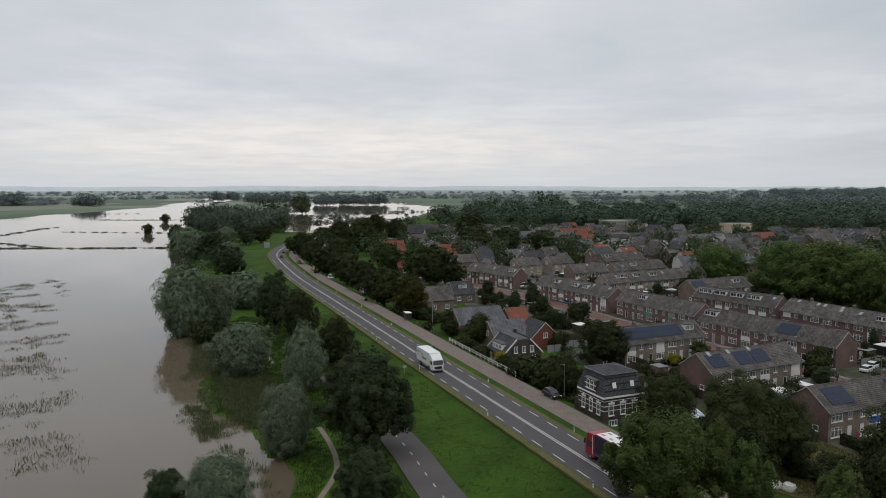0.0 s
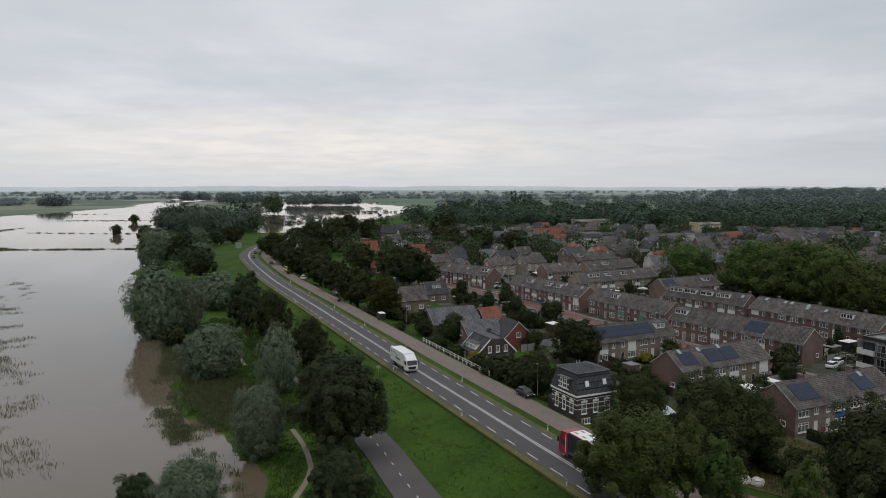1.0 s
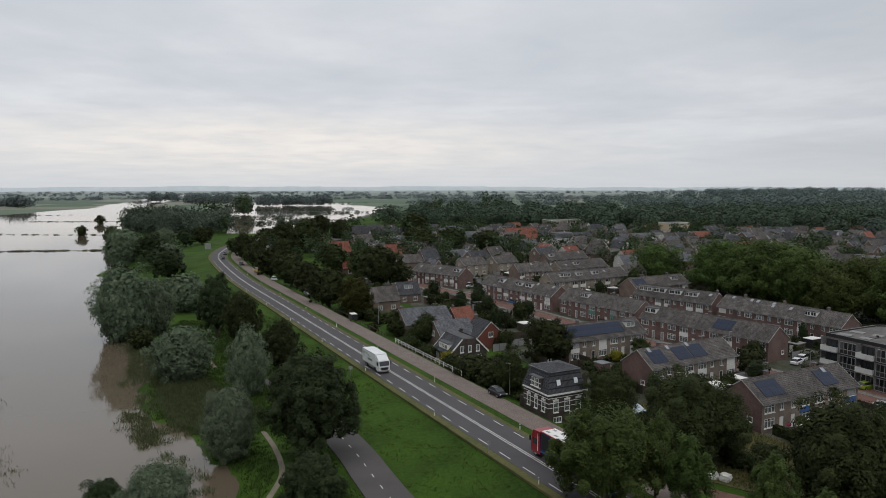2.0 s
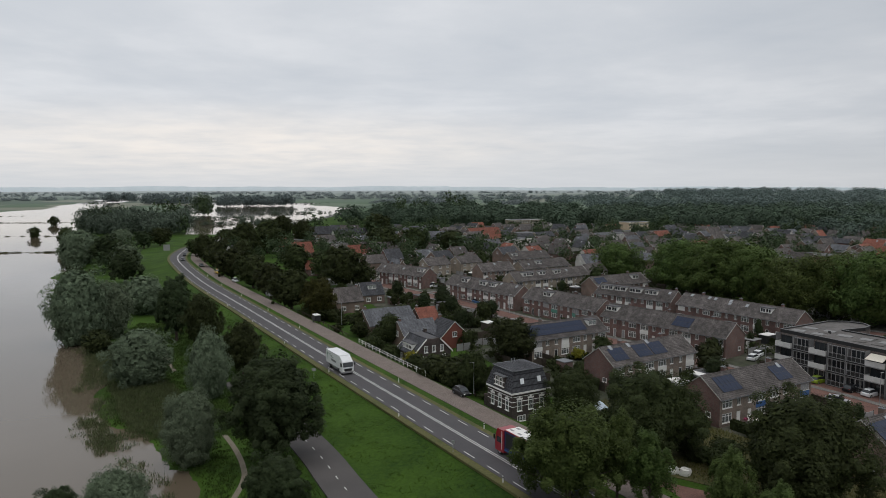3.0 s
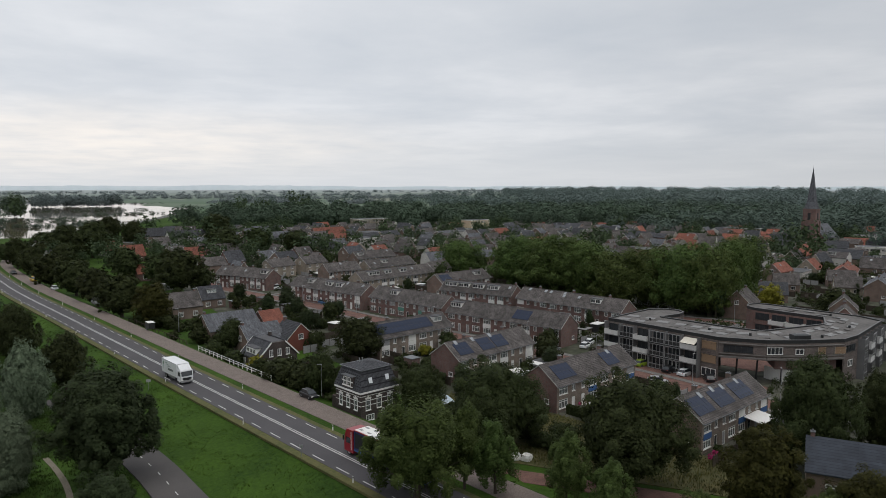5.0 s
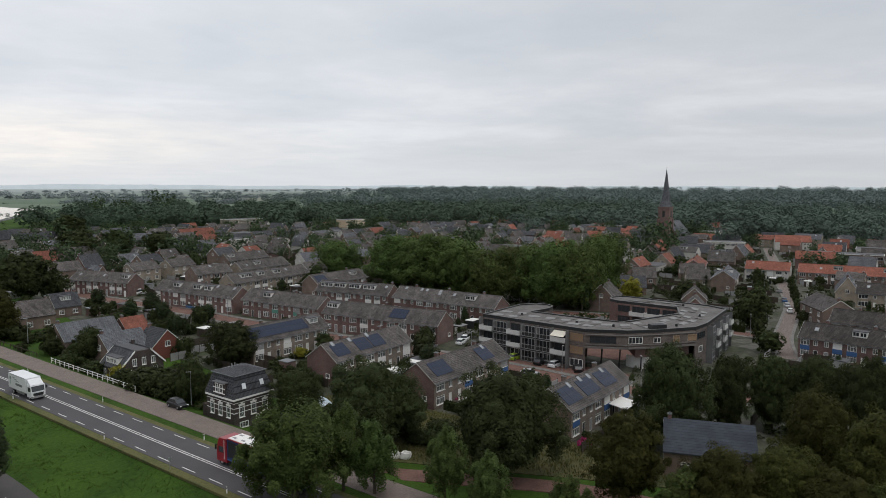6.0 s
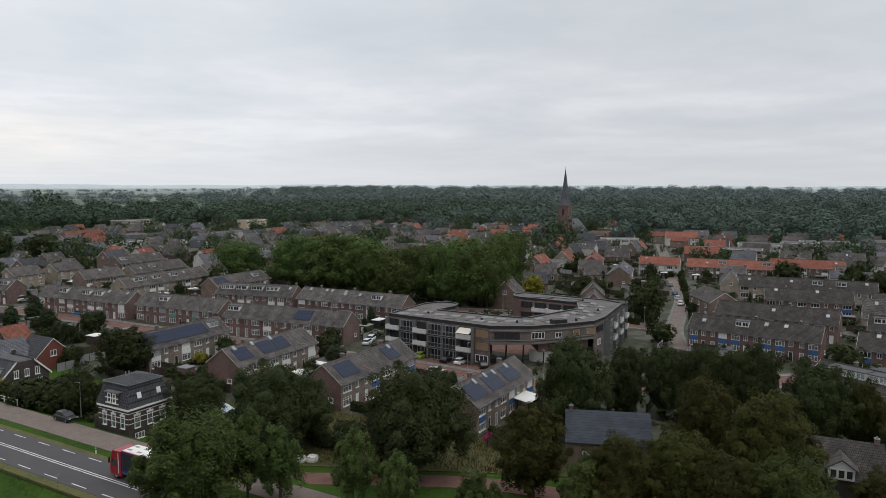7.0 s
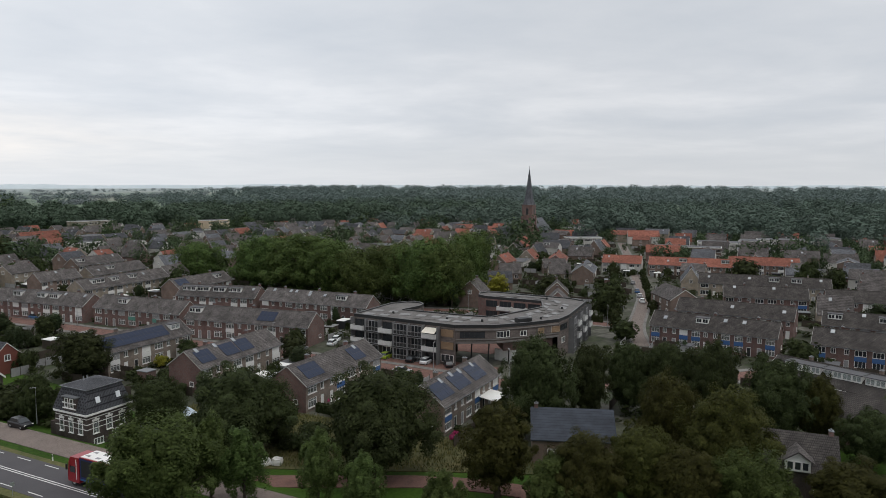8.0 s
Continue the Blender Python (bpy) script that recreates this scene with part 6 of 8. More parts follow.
def car(x, y, z, ang, color, label, kind="car", L=4.2):
    """A passenger car or van heading along local +x."""
    ob = thing(kind, pose(x, y, z, 0, 0, ang), label, "car" if kind == "car" else "van", "vehicles")
    key = (kind, color.name)
    if key not in CAR:
        hw = 0.86
        h1, h2 = (0.92, 1.48) if kind == "car" else (1.15, 1.95)

        def ring(xx, w, z0, z1):
            r = 0.12
            return [(xx, -w, z0), (xx, w, z0), (xx, w, z1 - r), (xx, w - r, z1), (xx, -w + r, z1), (xx, -w, z1 - r)]
        b = Build()
        loft(b, [ring(-L / 2, hw * 0.9, 0.35, h1 - 0.12), ring(-L / 2 + 0.15, hw, 0.25, h1 + 0.02), ring(-0.6, hw, 0.2, h1 + 0.03), ring(0.8, hw, 0.2, h1), ring(L / 2 - 0.5, hw, 0.25, h1 - 0.14), ring(L / 2, hw * 0.88, 0.35, 0.68)])
        g = Build()
        rear = -L / 2 + (0.12 if kind == "van" else 0.25)
        loft(g, [[(rear, -hw * 0.93, h1), (rear, hw * 0.93, h1), (rear + 0.02, hw * 0.93, h1 + 0.04), (rear + 0.02, -hw * 0.93, h1 + 0.04)],
                 [(rear + 0.45, -hw * 0.8, h1), (rear + 0.45, hw * 0.8, h1), (rear + 0.5, hw * 0.76, h2 - 0.03), (rear + 0.5, -hw * 0.76, h2 - 0.03)],
                 [(0.2, -hw * 0.82, h1), (0.2, hw * 0.82, h1), (0.25, hw * 0.78, h2 - 0.03), (0.25, -hw * 0.78, h2 - 0.03)],
                 [(1.15, -hw * 0.92, h1 - 0.03), (1.15, hw * 0.92, h1 - 0.03), (1.13, hw * 0.92, h1 + 0.02), (1.13, -hw * 0.92, h1 + 0.02)]])
        rf = Build()
        loft(rf, [[(rear + 0.4, -hw * 0.74, h2 - 0.08), (rear + 0.4, hw * 0.74, h2 - 0.08), (rear + 0.45, hw * 0.7, h2), (rear + 0.45, -hw * 0.7, h2)],
                  [(0.3, -hw * 0.78, h2 - 0.07), (0.3, hw * 0.78, h2 - 0.07), (0.25, hw * 0.72, h2), (0.25, -hw * 0.72, h2)]])
        lamp = Build(); lamp.box((L / 2 - 0.08, 0, 0), (0.14, 0.3, 0.14))
        tail = Build(); tail.box((-L / 2 + 0.06, 0, 0), (0.1, 0.22, 0.2))
        CAR[key] = (b.mesh("body", color), g.mesh("glazing", DARKGLASS), rf.mesh("roof", color), lamp.mesh("headlight", WHITE), tail.mesh("tail_light", paint("red_lamp", (0.4, 0.02, 0.02))))
    bm, gm, rm, lm, tm = CAR[key]
    part("body", bm, ob); part("glazing", gm, ob); part("roof", rm, ob)
    for s in (-0.62, 0.62):
        part("headlight", lm, ob, at=pose(0, s, 0.66)); part("tail_light", tm, ob, at=pose(0, s, 0.75))
    for xx in (-L / 2 + 0.8, L / 2 - 0.85):
        for s in (-0.78, 0.78):
            wheel(ob, xx, s)
    return ob


C_WHITE, C_BLACK, C_GREY, C_BLUE, C_GREEN, C_YELLOW = CLOUDPAINT, paint("black_car_paint", (0.012, 0.012, 0.014)), paint("grey_car_paint", (0.16, 0.165, 0.17)), paint("blue_car_paint", (0.035, 0.12, 0.28)), paint("lime_car_paint", (0.26, 0.36, 0.03)), paint("yellow_van_paint", (0.5, 0.33, 0.03))
C_RED, C_NAVY = paint("red_cab_paint", (0.30, 0.015, 0.025)), paint("navy_tarpaulin", (0.015, 0.028, 0.12))
C_SILVER = paint("silver_car_paint", (0.42, 0.43, 0.45))
ROAD_ANG = -67.4
GREEN_BAR = paint("grey_green_lettering", (0.22, 0.30, 0.27))


def box_truck(x, y, z, ang):
    ob = thing("box_truck", pose(x, y, z, 0, 0, ang), "white box truck with grey lettering driving on the road", "truck", "vehicles")
    b = Build(); b.box((-1.3, 0, 2.35), (7.2, 2.5, 2.6))
    box = part("cargo_box", b, ob, CLOUDPAINT)
    for s in (-1, 1):
        for zz in (1.06, 3.64):
            q = Build(); q.box((-1.3, s * 1.26, zz), (7.2, 0.04, 0.08)); part("box_rail", q, box, STEEL)
        for k, (xx, zz, w, h) in enumerate(((-2.7, 3.1, 1.2, 0.12), (-1.9, 2.85, 1.5, 0.12), (-1.2, 2.6, 1.4, 0.12))):
            q = Build(); q.box((xx, s * 1.262, zz), (w, 0.01, h)); part("text_bar", q, box, GREEN_BAR)
        q = Build(); q.box((-0.6, s * 1.262, 2.05), (2.6, 0.012, 0.42)); part("text_bar", q, box, C_GREY)
        q = Build(); q.tube((-4.0, s * 1.258, 2.9), (-4.0, s * 1.266, 2.9), 0.35, 0.35, 14); q.box((-4.0, s * 1.262, 2.2), (0.1, 0.01, 1.0)); part("emblem", q, box, GREEN_BAR)
    c = Build()
    c.extrude_y([(2.45, 0.55), (4.15, 0.55), (4.2, 1.5), (3.95, 2.6), (2.45, 2.75)], -1.18, 1.18)
    cab = part("cab", c, ob, CLOUDPAINT)
    q = Build(); q.extrude_y([(2.45, 2.76), (3.85, 2.66), (2.5, 3.55)], -1.1, 1.1); part("wind_deflector", q, cab, CLOUDPAINT)
    q = Build(); q.extrude_y([(4.21, 1.6), (4.225, 1.6), (4.0, 2.48), (3.985, 2.48)], -1.05, 1.05); part("windscreen", q, cab, DARKGLASS)
    q = Build(); q.box((4.19, 0, 1.05), (0.08, 1.7, 0.5)); part("grille", q, cab, DARKPAINT)
    q = Build(); q.box((4.16, 0, 0.6), (0.25, 2.36, 0.32)); part("bumper", q, cab, GREYPANEL)
    for s in (-1, 1):
        q = Build(); q.box((3.4, s * 1.19, 1.95), (0.95, 0.02, 0.75)); part("side_window", q, cab, DARKGLASS)
        q = Build(); q.box((4.22, s * 0.9, 0.85), (0.1, 0.35, 0.2)); part("headlight", q, cab, WHITE)
        q = Build(); q.box((4.05, s * 1.42, 2.1), (0.12, 0.22, 0.5)); q.box((4.0, s * 1.27, 2.3), (0.05, 0.2, 0.05)); part("mirror", q, cab, DARKPAINT)
        q = Build(); q.box((-0.4, s * 1.1, 0.75), (3.2, 0.06, 0.4)); part("side_guard", q, ob, STEEL)
        wheel(ob, 3.3, s * 1.02, 0.48, 0.28); wheel(ob, -3.0, s * 0.98, 0.48, 0.45)
    q = Build(); q.box((-0.8, 0, 0.85), (8.0, 0.9, 0.28)); part("chassis", q, ob, DARKPAINT)


def road_train(x, y, z, ang):
    ob = thing("road_train", pose(x, y, z, 0, 0, ang), "red and blue curtain-sided truck with drawbar trailer", "truck", "vehicles")
    c = Build(); c.extrude_y([(6.6, 0.5), (8.75, 0.5), (8.8, 1.5), (8.55, 3.0), (8.2, 3.7), (6.6, 3.75)], -1.22, 1.22)
    cab = part("cab", c, ob, C_RED)
    q = Build(); q.extrude_y([(8.81, 1.7), (8.83, 1.7), (8.6, 2.75), (8.58, 2.75)], -1.08, 1.08); part("windscreen", q, cab, DARKGLASS)
    q = Build(); q.box((8.78, 0, 1.05), (0.08, 1.7, 0.7)); part("grille", q, cab, DARKPAINT)
    for s in (-1, 1):
        q = Build(); q.box((7.8, s * 1.23, 2.15), (1.0, 0.02, 0.8)); part("side_window", q, cab, DARKGLASS)
        q = Build(); q.box((7.1, s * 1.235, 2.2), (0.12, 0.02, 2.6)); part("white_stripe", q, cab, WHITE)
        q = Build(); q.box((8.65, s * 1.45, 2.4), (0.14, 0.22, 0.7)); part("mirror", q, cab, DARKPAINT)
        wheel(ob, 7.7, s * 1.02, 0.5, 0.3); wheel(ob, 1.9, s * 1.0, 0.5, 0.4); wheel(ob, 0.7, s * 1.0, 0.5, 0.4)
        wheel(ob, -2.6, s * 1.0, 0.48, 0.4); wheel(ob, -6.4, s * 1.0, 0.48, 0.4); wheel(ob, -7.6, s * 1.0, 0.48, 0.4)
    for x0, x1 in ((-0.6, 6.4), (-8.8, -1.6)):
        cx, L = (x0 + x1) / 2, x1 - x0
        b = Build(); b.box((cx, 0, 2.45), (L, 2.5, 2.8))
        body = part("cargo_body", b, ob, C_NAVY)
        q = Build(); q.box((cx, 0, 3.9), (L + 0.05, 2.54, 0.12)); part("roof_frame", q, body, C_RED)
        q = Build(); q.box((cx, 0, 3.98), (L - 0.2, 2.3, 0.06)); part("roof", q, body, WHITE)
        for k in range(8):
            q = Build(); q.box((x0 + 0.8 + (k // 2) * (L - 1.6) / 3, -0.55 if k % 2 else 0.55, 4.02), (0.7, 0.35, 0.05)); part("roof_hatch", q, body, GREYPANEL)
        for s in (-1, 1):
            q = Build(); q.box((cx, s * 1.262, 2.55), (L - 0.5, 0.02, 2.1)); part("curtain", q, body, DARKPAINT)
            q = Build(); q.box((cx, s * 1.265, 1.1), (L, 0.03, 0.22)); part("side_board", q, body, C_BLUE)
            q = Build(); q.box((cx - 0.6, s * 1.15, 0.75), (2.6, 0.06, 0.45)); part("side_guard", q, ob, STEEL)
        q = Build(); q.box((x0 - 0.02, 0, 2.45), (0.05, 2.3, 2.6)); part("rear_door", q, body, STEEL)
        q = Build(); q.box((cx, 0, 0.85), (L, 0.9, 0.3)); part("chassis", q, ob, DARKPAINT)
    q = Build(); q.box((-1.1, 0, 0.8), (1.2, 0.2, 0.16)); part("drawbar", q, ob, DARKPAINT)


box_truck(-2.6, 144.2, ROAD_Z, ROAD_ANG)
road_train(24.4, 88.6, ROAD_Z, ROAD_ANG + 180)
car(-84.2, 367.5, ROAD_Z, -74, C_BLACK, "black car driving round the dike bend")
car(-88.5, 391.0, ROAD_Z, -78, C_BLACK, "dark car driving round the dike bend")
car(19.5, 124.5, 2.46, -67, C_BLACK, "black estate car parked beside the service road")
car(-45.6, 285.0, 2.46, -66, C_WHITE, "white car parked under the avenue trees")
car(-57.2, 312.0, 2.46, -66, C_YELLOW, "yellow delivery van on the service road", "van")
car(-28.0, 246.0, 2.46, -66, C_GREY, "dark van parked under the avenue trees", "van")
car(-69.5, 340.0, 2.46, -66, C_BLACK, "dark car parked under the avenue trees")
# parked cars along the red-paved street and the car park
for (px, py, pa, pc, pt, pk) in ((27, 279, 26, C_WHITE, "white delivery van parked by the street", "van"), (31.8, 275.5, 26, C_WHITE, "white van parked beside a hedge", "van"), (35.0, 250.5, -62, C_WHITE, "white car parked along the street", "car"),
                                 (38.8, 243.6, -62, C_BLACK, "black car parked along the street", "car"), (42.4, 236.2, -62, C_BLUE, "blue car parked along the street", "car"), (45.6, 230.4, -62, C_GREY, "grey car parked along the street", "car"),
                                 (91.8, 150.5, 40, C_WHITE, "white car parked at a garage", "car"), (95.0, 153.6, 40, C_WHITE, "white car parked at a garage", "car"), (82.5, 150, 20, C_GREY, "grey car on a brick drive", "car")):
    car(px, py, 0.06, pa, pc, pt, pk)
for (px, py, pa, pc, pt) in ((94.5, 131.0, 20, C_GREEN, "lime green car in the car park"), (97.0, 124.5, 20, C_BLACK, "black car in the car park"), (98.4, 121.2, 20, C_WHITE, "white car in the car park"), (100.2, 116.0, 60, C_BLACK, "black car beside the passage"),
                             (89.0, 118.0, -40, C_SILVER, "silver car in front of the apartments"), (113, 163, 20, C_SILVER, "silver car behind the terrace"), (186, 132, -150, C_BLACK, "black car in the side street"), (57.0, 176.5, 24, C_BLUE, "blue car beneath a carport")):
    car(px, py, 0.06, pa, pc, pt)
for k in range(5):
    t = (k * k % 7) / 7
    car(205 + 60 * t, 137 + 48 * t, 0.06, 38, (C_WHITE, C_GREY, C_BLACK, C_SILVER, C_BLUE)[k * 3 % 5], "car parked along the long village street")


def box_trailer(x, y, z, ang):
    ob = thing("box_trailer", pose(x, y, z, 0, 0, ang), "black box trailer with white roof parked on clinkers", "trailer")
    b = Build(); b.box((0, 0, 1.25), (2.8, 1.6, 1.6)); part("body", b, ob, DARKPAINT)
    b = Build(); b.box((0, 0, 2.08), (2.9, 1.7, 0.08)); part("roof", b, ob, WHITE)
    b = Build(); b.box((2.0, 0, 0.5), (1.4, 0.1, 0.1)); part("drawbar", b, ob, STEEL)
    for s in (-1, 1):
        wheel(ob, 0, s * 0.88, 0.32, 0.18)


box_trailer(-10.0, 197.5, 2.46, 110)

# ---- streets and yards ----
YARD = brick_mat("yard_mosaic", (0.04, 0.054, 0.021), (0.12, 0.113, 0.096), (0.06, 0.062, 0.043), 7.0, 5.0, wall=False, gap=0.4, dirt=0.6, bump=0.0)


def flat(name, poly, z, material, label, category="pavement"):
    b = Build()
    b.prism(poly, z - 0.1, z)
    return single(name, b, material, label, category, kind="structure")


def street(pts, width, material, label, walk_w=1.6):
    path = smooth_path(pts, 3.0)
    n = np.full(len(path), 0.1)
    single("street", flip_up(ribbon(path, -width / 2, width / 2, n, 0.2).mesh("street", material)), None, label, "street", kind="structure")
    for s in (-1, 1):
        a, b = sorted((s * width / 2, s * (width / 2 + walk_w)))
        single("pavement", flip_up(ribbon(path, a, b, n + 0.1, 0.25).mesh("pavement", TILE_PAVING)), None, "grey slab pavement along the street", "pavement", kind="structure")


flat("village_yards", [(2, 262), (10, 222), (27, 170), (36, 140), (40, 112), (60, 84), (100, 48), (160, 20), (330, 0), (520, 120), (560, 330), (330, 520), (120, 560), (0, 520), (-10, 330)], 0.07, YARD, "patchwork of gardens, yards and paving between houses")
street([(6, 300), (18.7, 271), (33, 246), (45, 219), (58, 190), (73, 160), (83, 138), (90, 122), (97, 104), (110, 88), (130, 76), (152, 66)], 5.6, RED_PAVING, "red clinker-paved village street")
street([(150, 100), (168, 114), (196, 131), (222, 148), (276, 190), (315, 219), (400, 285)], 3.6, CLINKER, "long straight grey village street", 0.8)
street([(31, 260), (45, 268), (62, 274), (90, 288)], 5.0, RED_PAVING, "red-paved side street between terraces")
street([(75, 228), (84, 233), (108, 224), (126, 190), (150, 160), (168, 114)], 5.0, RED_PAVING, "red-paved street by the park trees")
flat("car_park", [(84, 113), (92, 131), (101, 135), (104, 118), (108, 108), (98, 98), (90, 102)], 0.13, RED_PAVING, "red-paved car park in front of the apartments")
flat("court", [(106, 138), (115, 118), (133, 119), (139, 126), (133, 140), (118, 150)], 0.13, RED_PAVING, "red-paved round court between the wings")
lane = smooth_path([(26, 104), (38, 90), (50, 79.5), (60, 70.5), (67, 60), (72, 46)], 2.0)
single("brick_lane", flip_up(ribbon(lane, -1.9, 1.9, np.full(len(lane), 0.12), 0.25).mesh("brick_lane", RED_PAVING)), None, "brown brick lane under the trees", "lane", kind="structure")
flat("dry_field", [(40, 118), (47, 126), (60, 108), (67, 94), (72, 82), (80, 70), (73, 63), (62, 73.5), (51, 83.5), (39, 95), (32, 105)], 0.1, mat("dry_grass", (0.115, 0.098, 0.038), (0.042, 0.05, 0.018), 0.95, 1.2, 0.1, bump=0.5, bump_dist=0.1), "patch of dry yellow grass behind the gardens", "field")


def shed(x, y, ang, w=2.6, d=3.2, h=2.4, roof=None, wood=None):
    wood, roof = wood or random.choice([DARKPAINT, BARK, GREYPANEL, BRICK_RED]), roof or random.choice([FLATROOF, ZINC, FLATROOF, ROOF_FELT, WHITE])
    ob = thing("shed", pose(x, y, 0, 0, 0, ang), "small flat-roofed garden shed behind the houses", "shed", "garden sheds")
    b = Build(); b.box((0, 0, h / 2), (w, d, h)); part("wall", b, ob, wood)
    b = Build(); b.box((0, 0, h + 0.07), (w + 0.3, d + 0.3, 0.14)); part("roof", b, ob, roof)
    door(ob, 0, -d / 2 - 0.04, 0.02, 0, 0.9, 2.0, WHITE)


HEDGE = {}


def hedge(x, y, ang, L, h=1.5, w=0.9):
    """A clipped hedge with an uneven leafy surface."""
    key = (round(L), h)
    if key not in HEDGE:
        r = np.random.default_rng(int(L * 7))
        n = int(L * 60)
        p = np.stack([(r.random(n) - 0.5) * L, (r.random(n) - 0.5) * w, r.random(n) * h], 1)
        face = r.integers(0, 3, n)
        p[face == 0, 1] = np.sign(p[face == 0, 1]) * w / 2
        p[face == 1, 2] = h
        a = r.normal(size=(n, 3)); a /= np.linalg.norm(a, axis=1)[:, None]
        b2 = np.cross(a, r.normal(size=(n, 3))); b2 /= np.linalg.norm(b2, axis=1)[:, None]
        s = 0.2
        V = np.stack([p - a * s, p - b2 * s, p + a * s, p + b2 * s], 1).reshape(-1, 3)
        me = bpy.data.meshes.new("hedge")
        k = len(V)
        bx = Build(); bx.box((0, 0, h / 2 - 0.05), (L, w * 0.9, h - 0.1))
        me.from_pydata(V.tolist() + bx.v, [], np.arange(k).reshape(-1, 4).tolist() + [tuple(k + i for i in f) for f in bx.f])
        me.materials.append(LEAF_LIME)
        HEDGE[key] = me
    return single("hedge", HEDGE[key], None, "clipped green hedge between gardens", "hedge", "hedges", m=pose(x, y, float(ground_height([(x, y)])[0]), 0, 0, ang))


def garden_fill():
    """Sheds, hedges and small trees in the back and front gardens of the near terraces."""
    r = random.Random(11)
    rows = [o for o in scene.objects if o.name.split(".")[0] == "house_row"]
    taken = [o.matrix_basis.translation.xy for o in rows]
    frames = []
    for o in rows:
        w = [c for c in o.children if c.name.startswith("wall")][0]
        L = max(v.co.x for v in w.data.vertices) * 2
        frames.append((o.matrix_basis.copy(), L))

    def free(x, y, pad):
        for m, L in frames:
            q = m.inverted() @ Vector((x, y, 0))
            if abs(q.x) < L / 2 + pad and abs(q.y) < 4.1 + pad:
                return False
        return polygon_depth(np.array([[x, y]]), [(92, 141), (101, 115), (124, 105), (149, 116), (142, 145), (110, 148)])[0] < -pad - 2
    for m, L in frames:
        ang = math.degrees(m.to_euler().z)
        k = int(L / 6)
        for i in range(k):
            x = -L / 2 + (i + 0.5) * L / k
            for side in (-1, 1):
                for what, dist in (("shed", r.uniform(9.5, 12)), ("green", r.uniform(6.5, 8.5)), ("green", r.uniform(8, 12))):
                    if r.random() > (0.5 if what == "shed" else 0.62):
                        continue
                    p = m @ Vector((x + r.uniform(-1.5, 1.5), side * dist, 0))
                    if not free(p.x, p.y, 2.2) or path_offset(np.array([[p.x, p.y]]), STREET)[0] ** 2 < 25:
                        continue
                    if what == "shed":
                        shed(p.x, p.y, ang + r.choice([0, 90, 180]), r.uniform(2.2, 3.4), r.uniform(2.6, 4.5), r.uniform(2.2, 2.6))
                    elif r.random() < 0.4:
                        hedge(p.x, p.y, ang + r.choice([0, 90]), r.choice([3, 4, 5]), r.choice([1.2, 1.6, 1.9]))
                    else:
                        key = r.choice(["bush", "bush", "bush", "small", "small", "conifer"])
                        h = {"bush": r.uniform(1.6, 3.2), "small": r.uniform(3.5, 6), "conifer": r.uniform(3, 6), "yellow": r.uniform(2.5, 3.5)}[key]
                        tree(key, p.x, p.y, h, h * {"bush": 1.2, "small": 0.9, "conifer": 0.4, "yellow": 0.9}[key], group="garden plants")


STREET = smooth_path([(6, 300), (18.7, 271), (33, 246), (45, 219), (58, 190), (73, 160), (83, 138), (90, 122), (97, 104), (110, 88), (130, 76), (152, 66)], 6.0)
garden_fill()


def fill_gardens(poly, n, seed):
    """Hedges, shrubs, small trees, sheds and lawns scattered over a patch of gardens."""
    r = random.Random(seed)
    xs, ys = [p[0] for p in poly], [p[1] for p in poly]
    things = [(o.matrix_basis.inverted(), o) for o in scene.objects if o.parent is None and o.name.split(".")[0] in ("house_row", "house", "cottage", "mansard_house")]
    made = 0
    for _ in range(n * 6):
        if made >= n:
            break
        x, y = r.uniform(min(xs), max(xs)), r.uniform(min(ys), max(ys))
        p = np.array([[x, y]])
        if polygon_depth(p, poly)[0] < 1 or abs(path_offset(p, STREET)[0]) < 5 or abs(path_offset(p, ROAD)[0]) < 14:
            continue
        bad = False
        for inv, o in things:
            q = inv @ Vector((x, y, 0))
            lim = 13.5 if o.name.startswith("house_row") else 8.0
            if abs(q.x) < lim and abs(q.y) < 6.2:
                bad = True
        if bad:
            continue
        made += 1
        k = r.random()
        if k < 0.30:
            hedge(x, y, 24 + r.choice([0, 90]), r.choice([3, 4, 5, 6]), r.choice([1.2, 1.6, 1.9]))
        elif k < 0.72:
            h = r.uniform(1.4, 3.2)
            tree("bush", x, y, h, h * r.uniform(1.0, 1.5), group="garden plants")
        elif k < 0.86:
            h = r.uniform(3.5, 7)
            tree(r.choice(["small", "small", "small", "conifer"]), x, y, h, h * 0.75, group="garden plants")
        elif k < 0.93:
            shed(x, y, 24 + r.choice([0, 90, 180]), r.uniform(2.2, 3.4), r.uniform(2.6, 4.5), r.uniform(2.2, 2.6))
        else:
            a = r.uniform(3, 6)
            b = Build(); b.box((0, 0, 0.05), (a, a * r.uniform(0.7, 1.4), 0.1))
            single("lawn", b, r.choice([GRASS, TILE_PAVING, GRASS]), "small garden plot behind a house", "garden", "garden plots", m=pose(x, y, 0.05, 0, 0, 24))


fill_gardens([(18, 196), (30, 200), (48, 168), (52, 188), (36, 232), (26, 250), (10, 262), (6, 252), (16, 225)], 60, 51)
fill_gardens([(38, 150), (46, 128), (58, 104), (72, 84), (92, 92), (84, 112), (78, 132), (66, 156)], 46, 52)
fill_gardens([(-12, 250), (4, 252), (2, 300), (-18, 330), (-30, 320)], 10, 53)


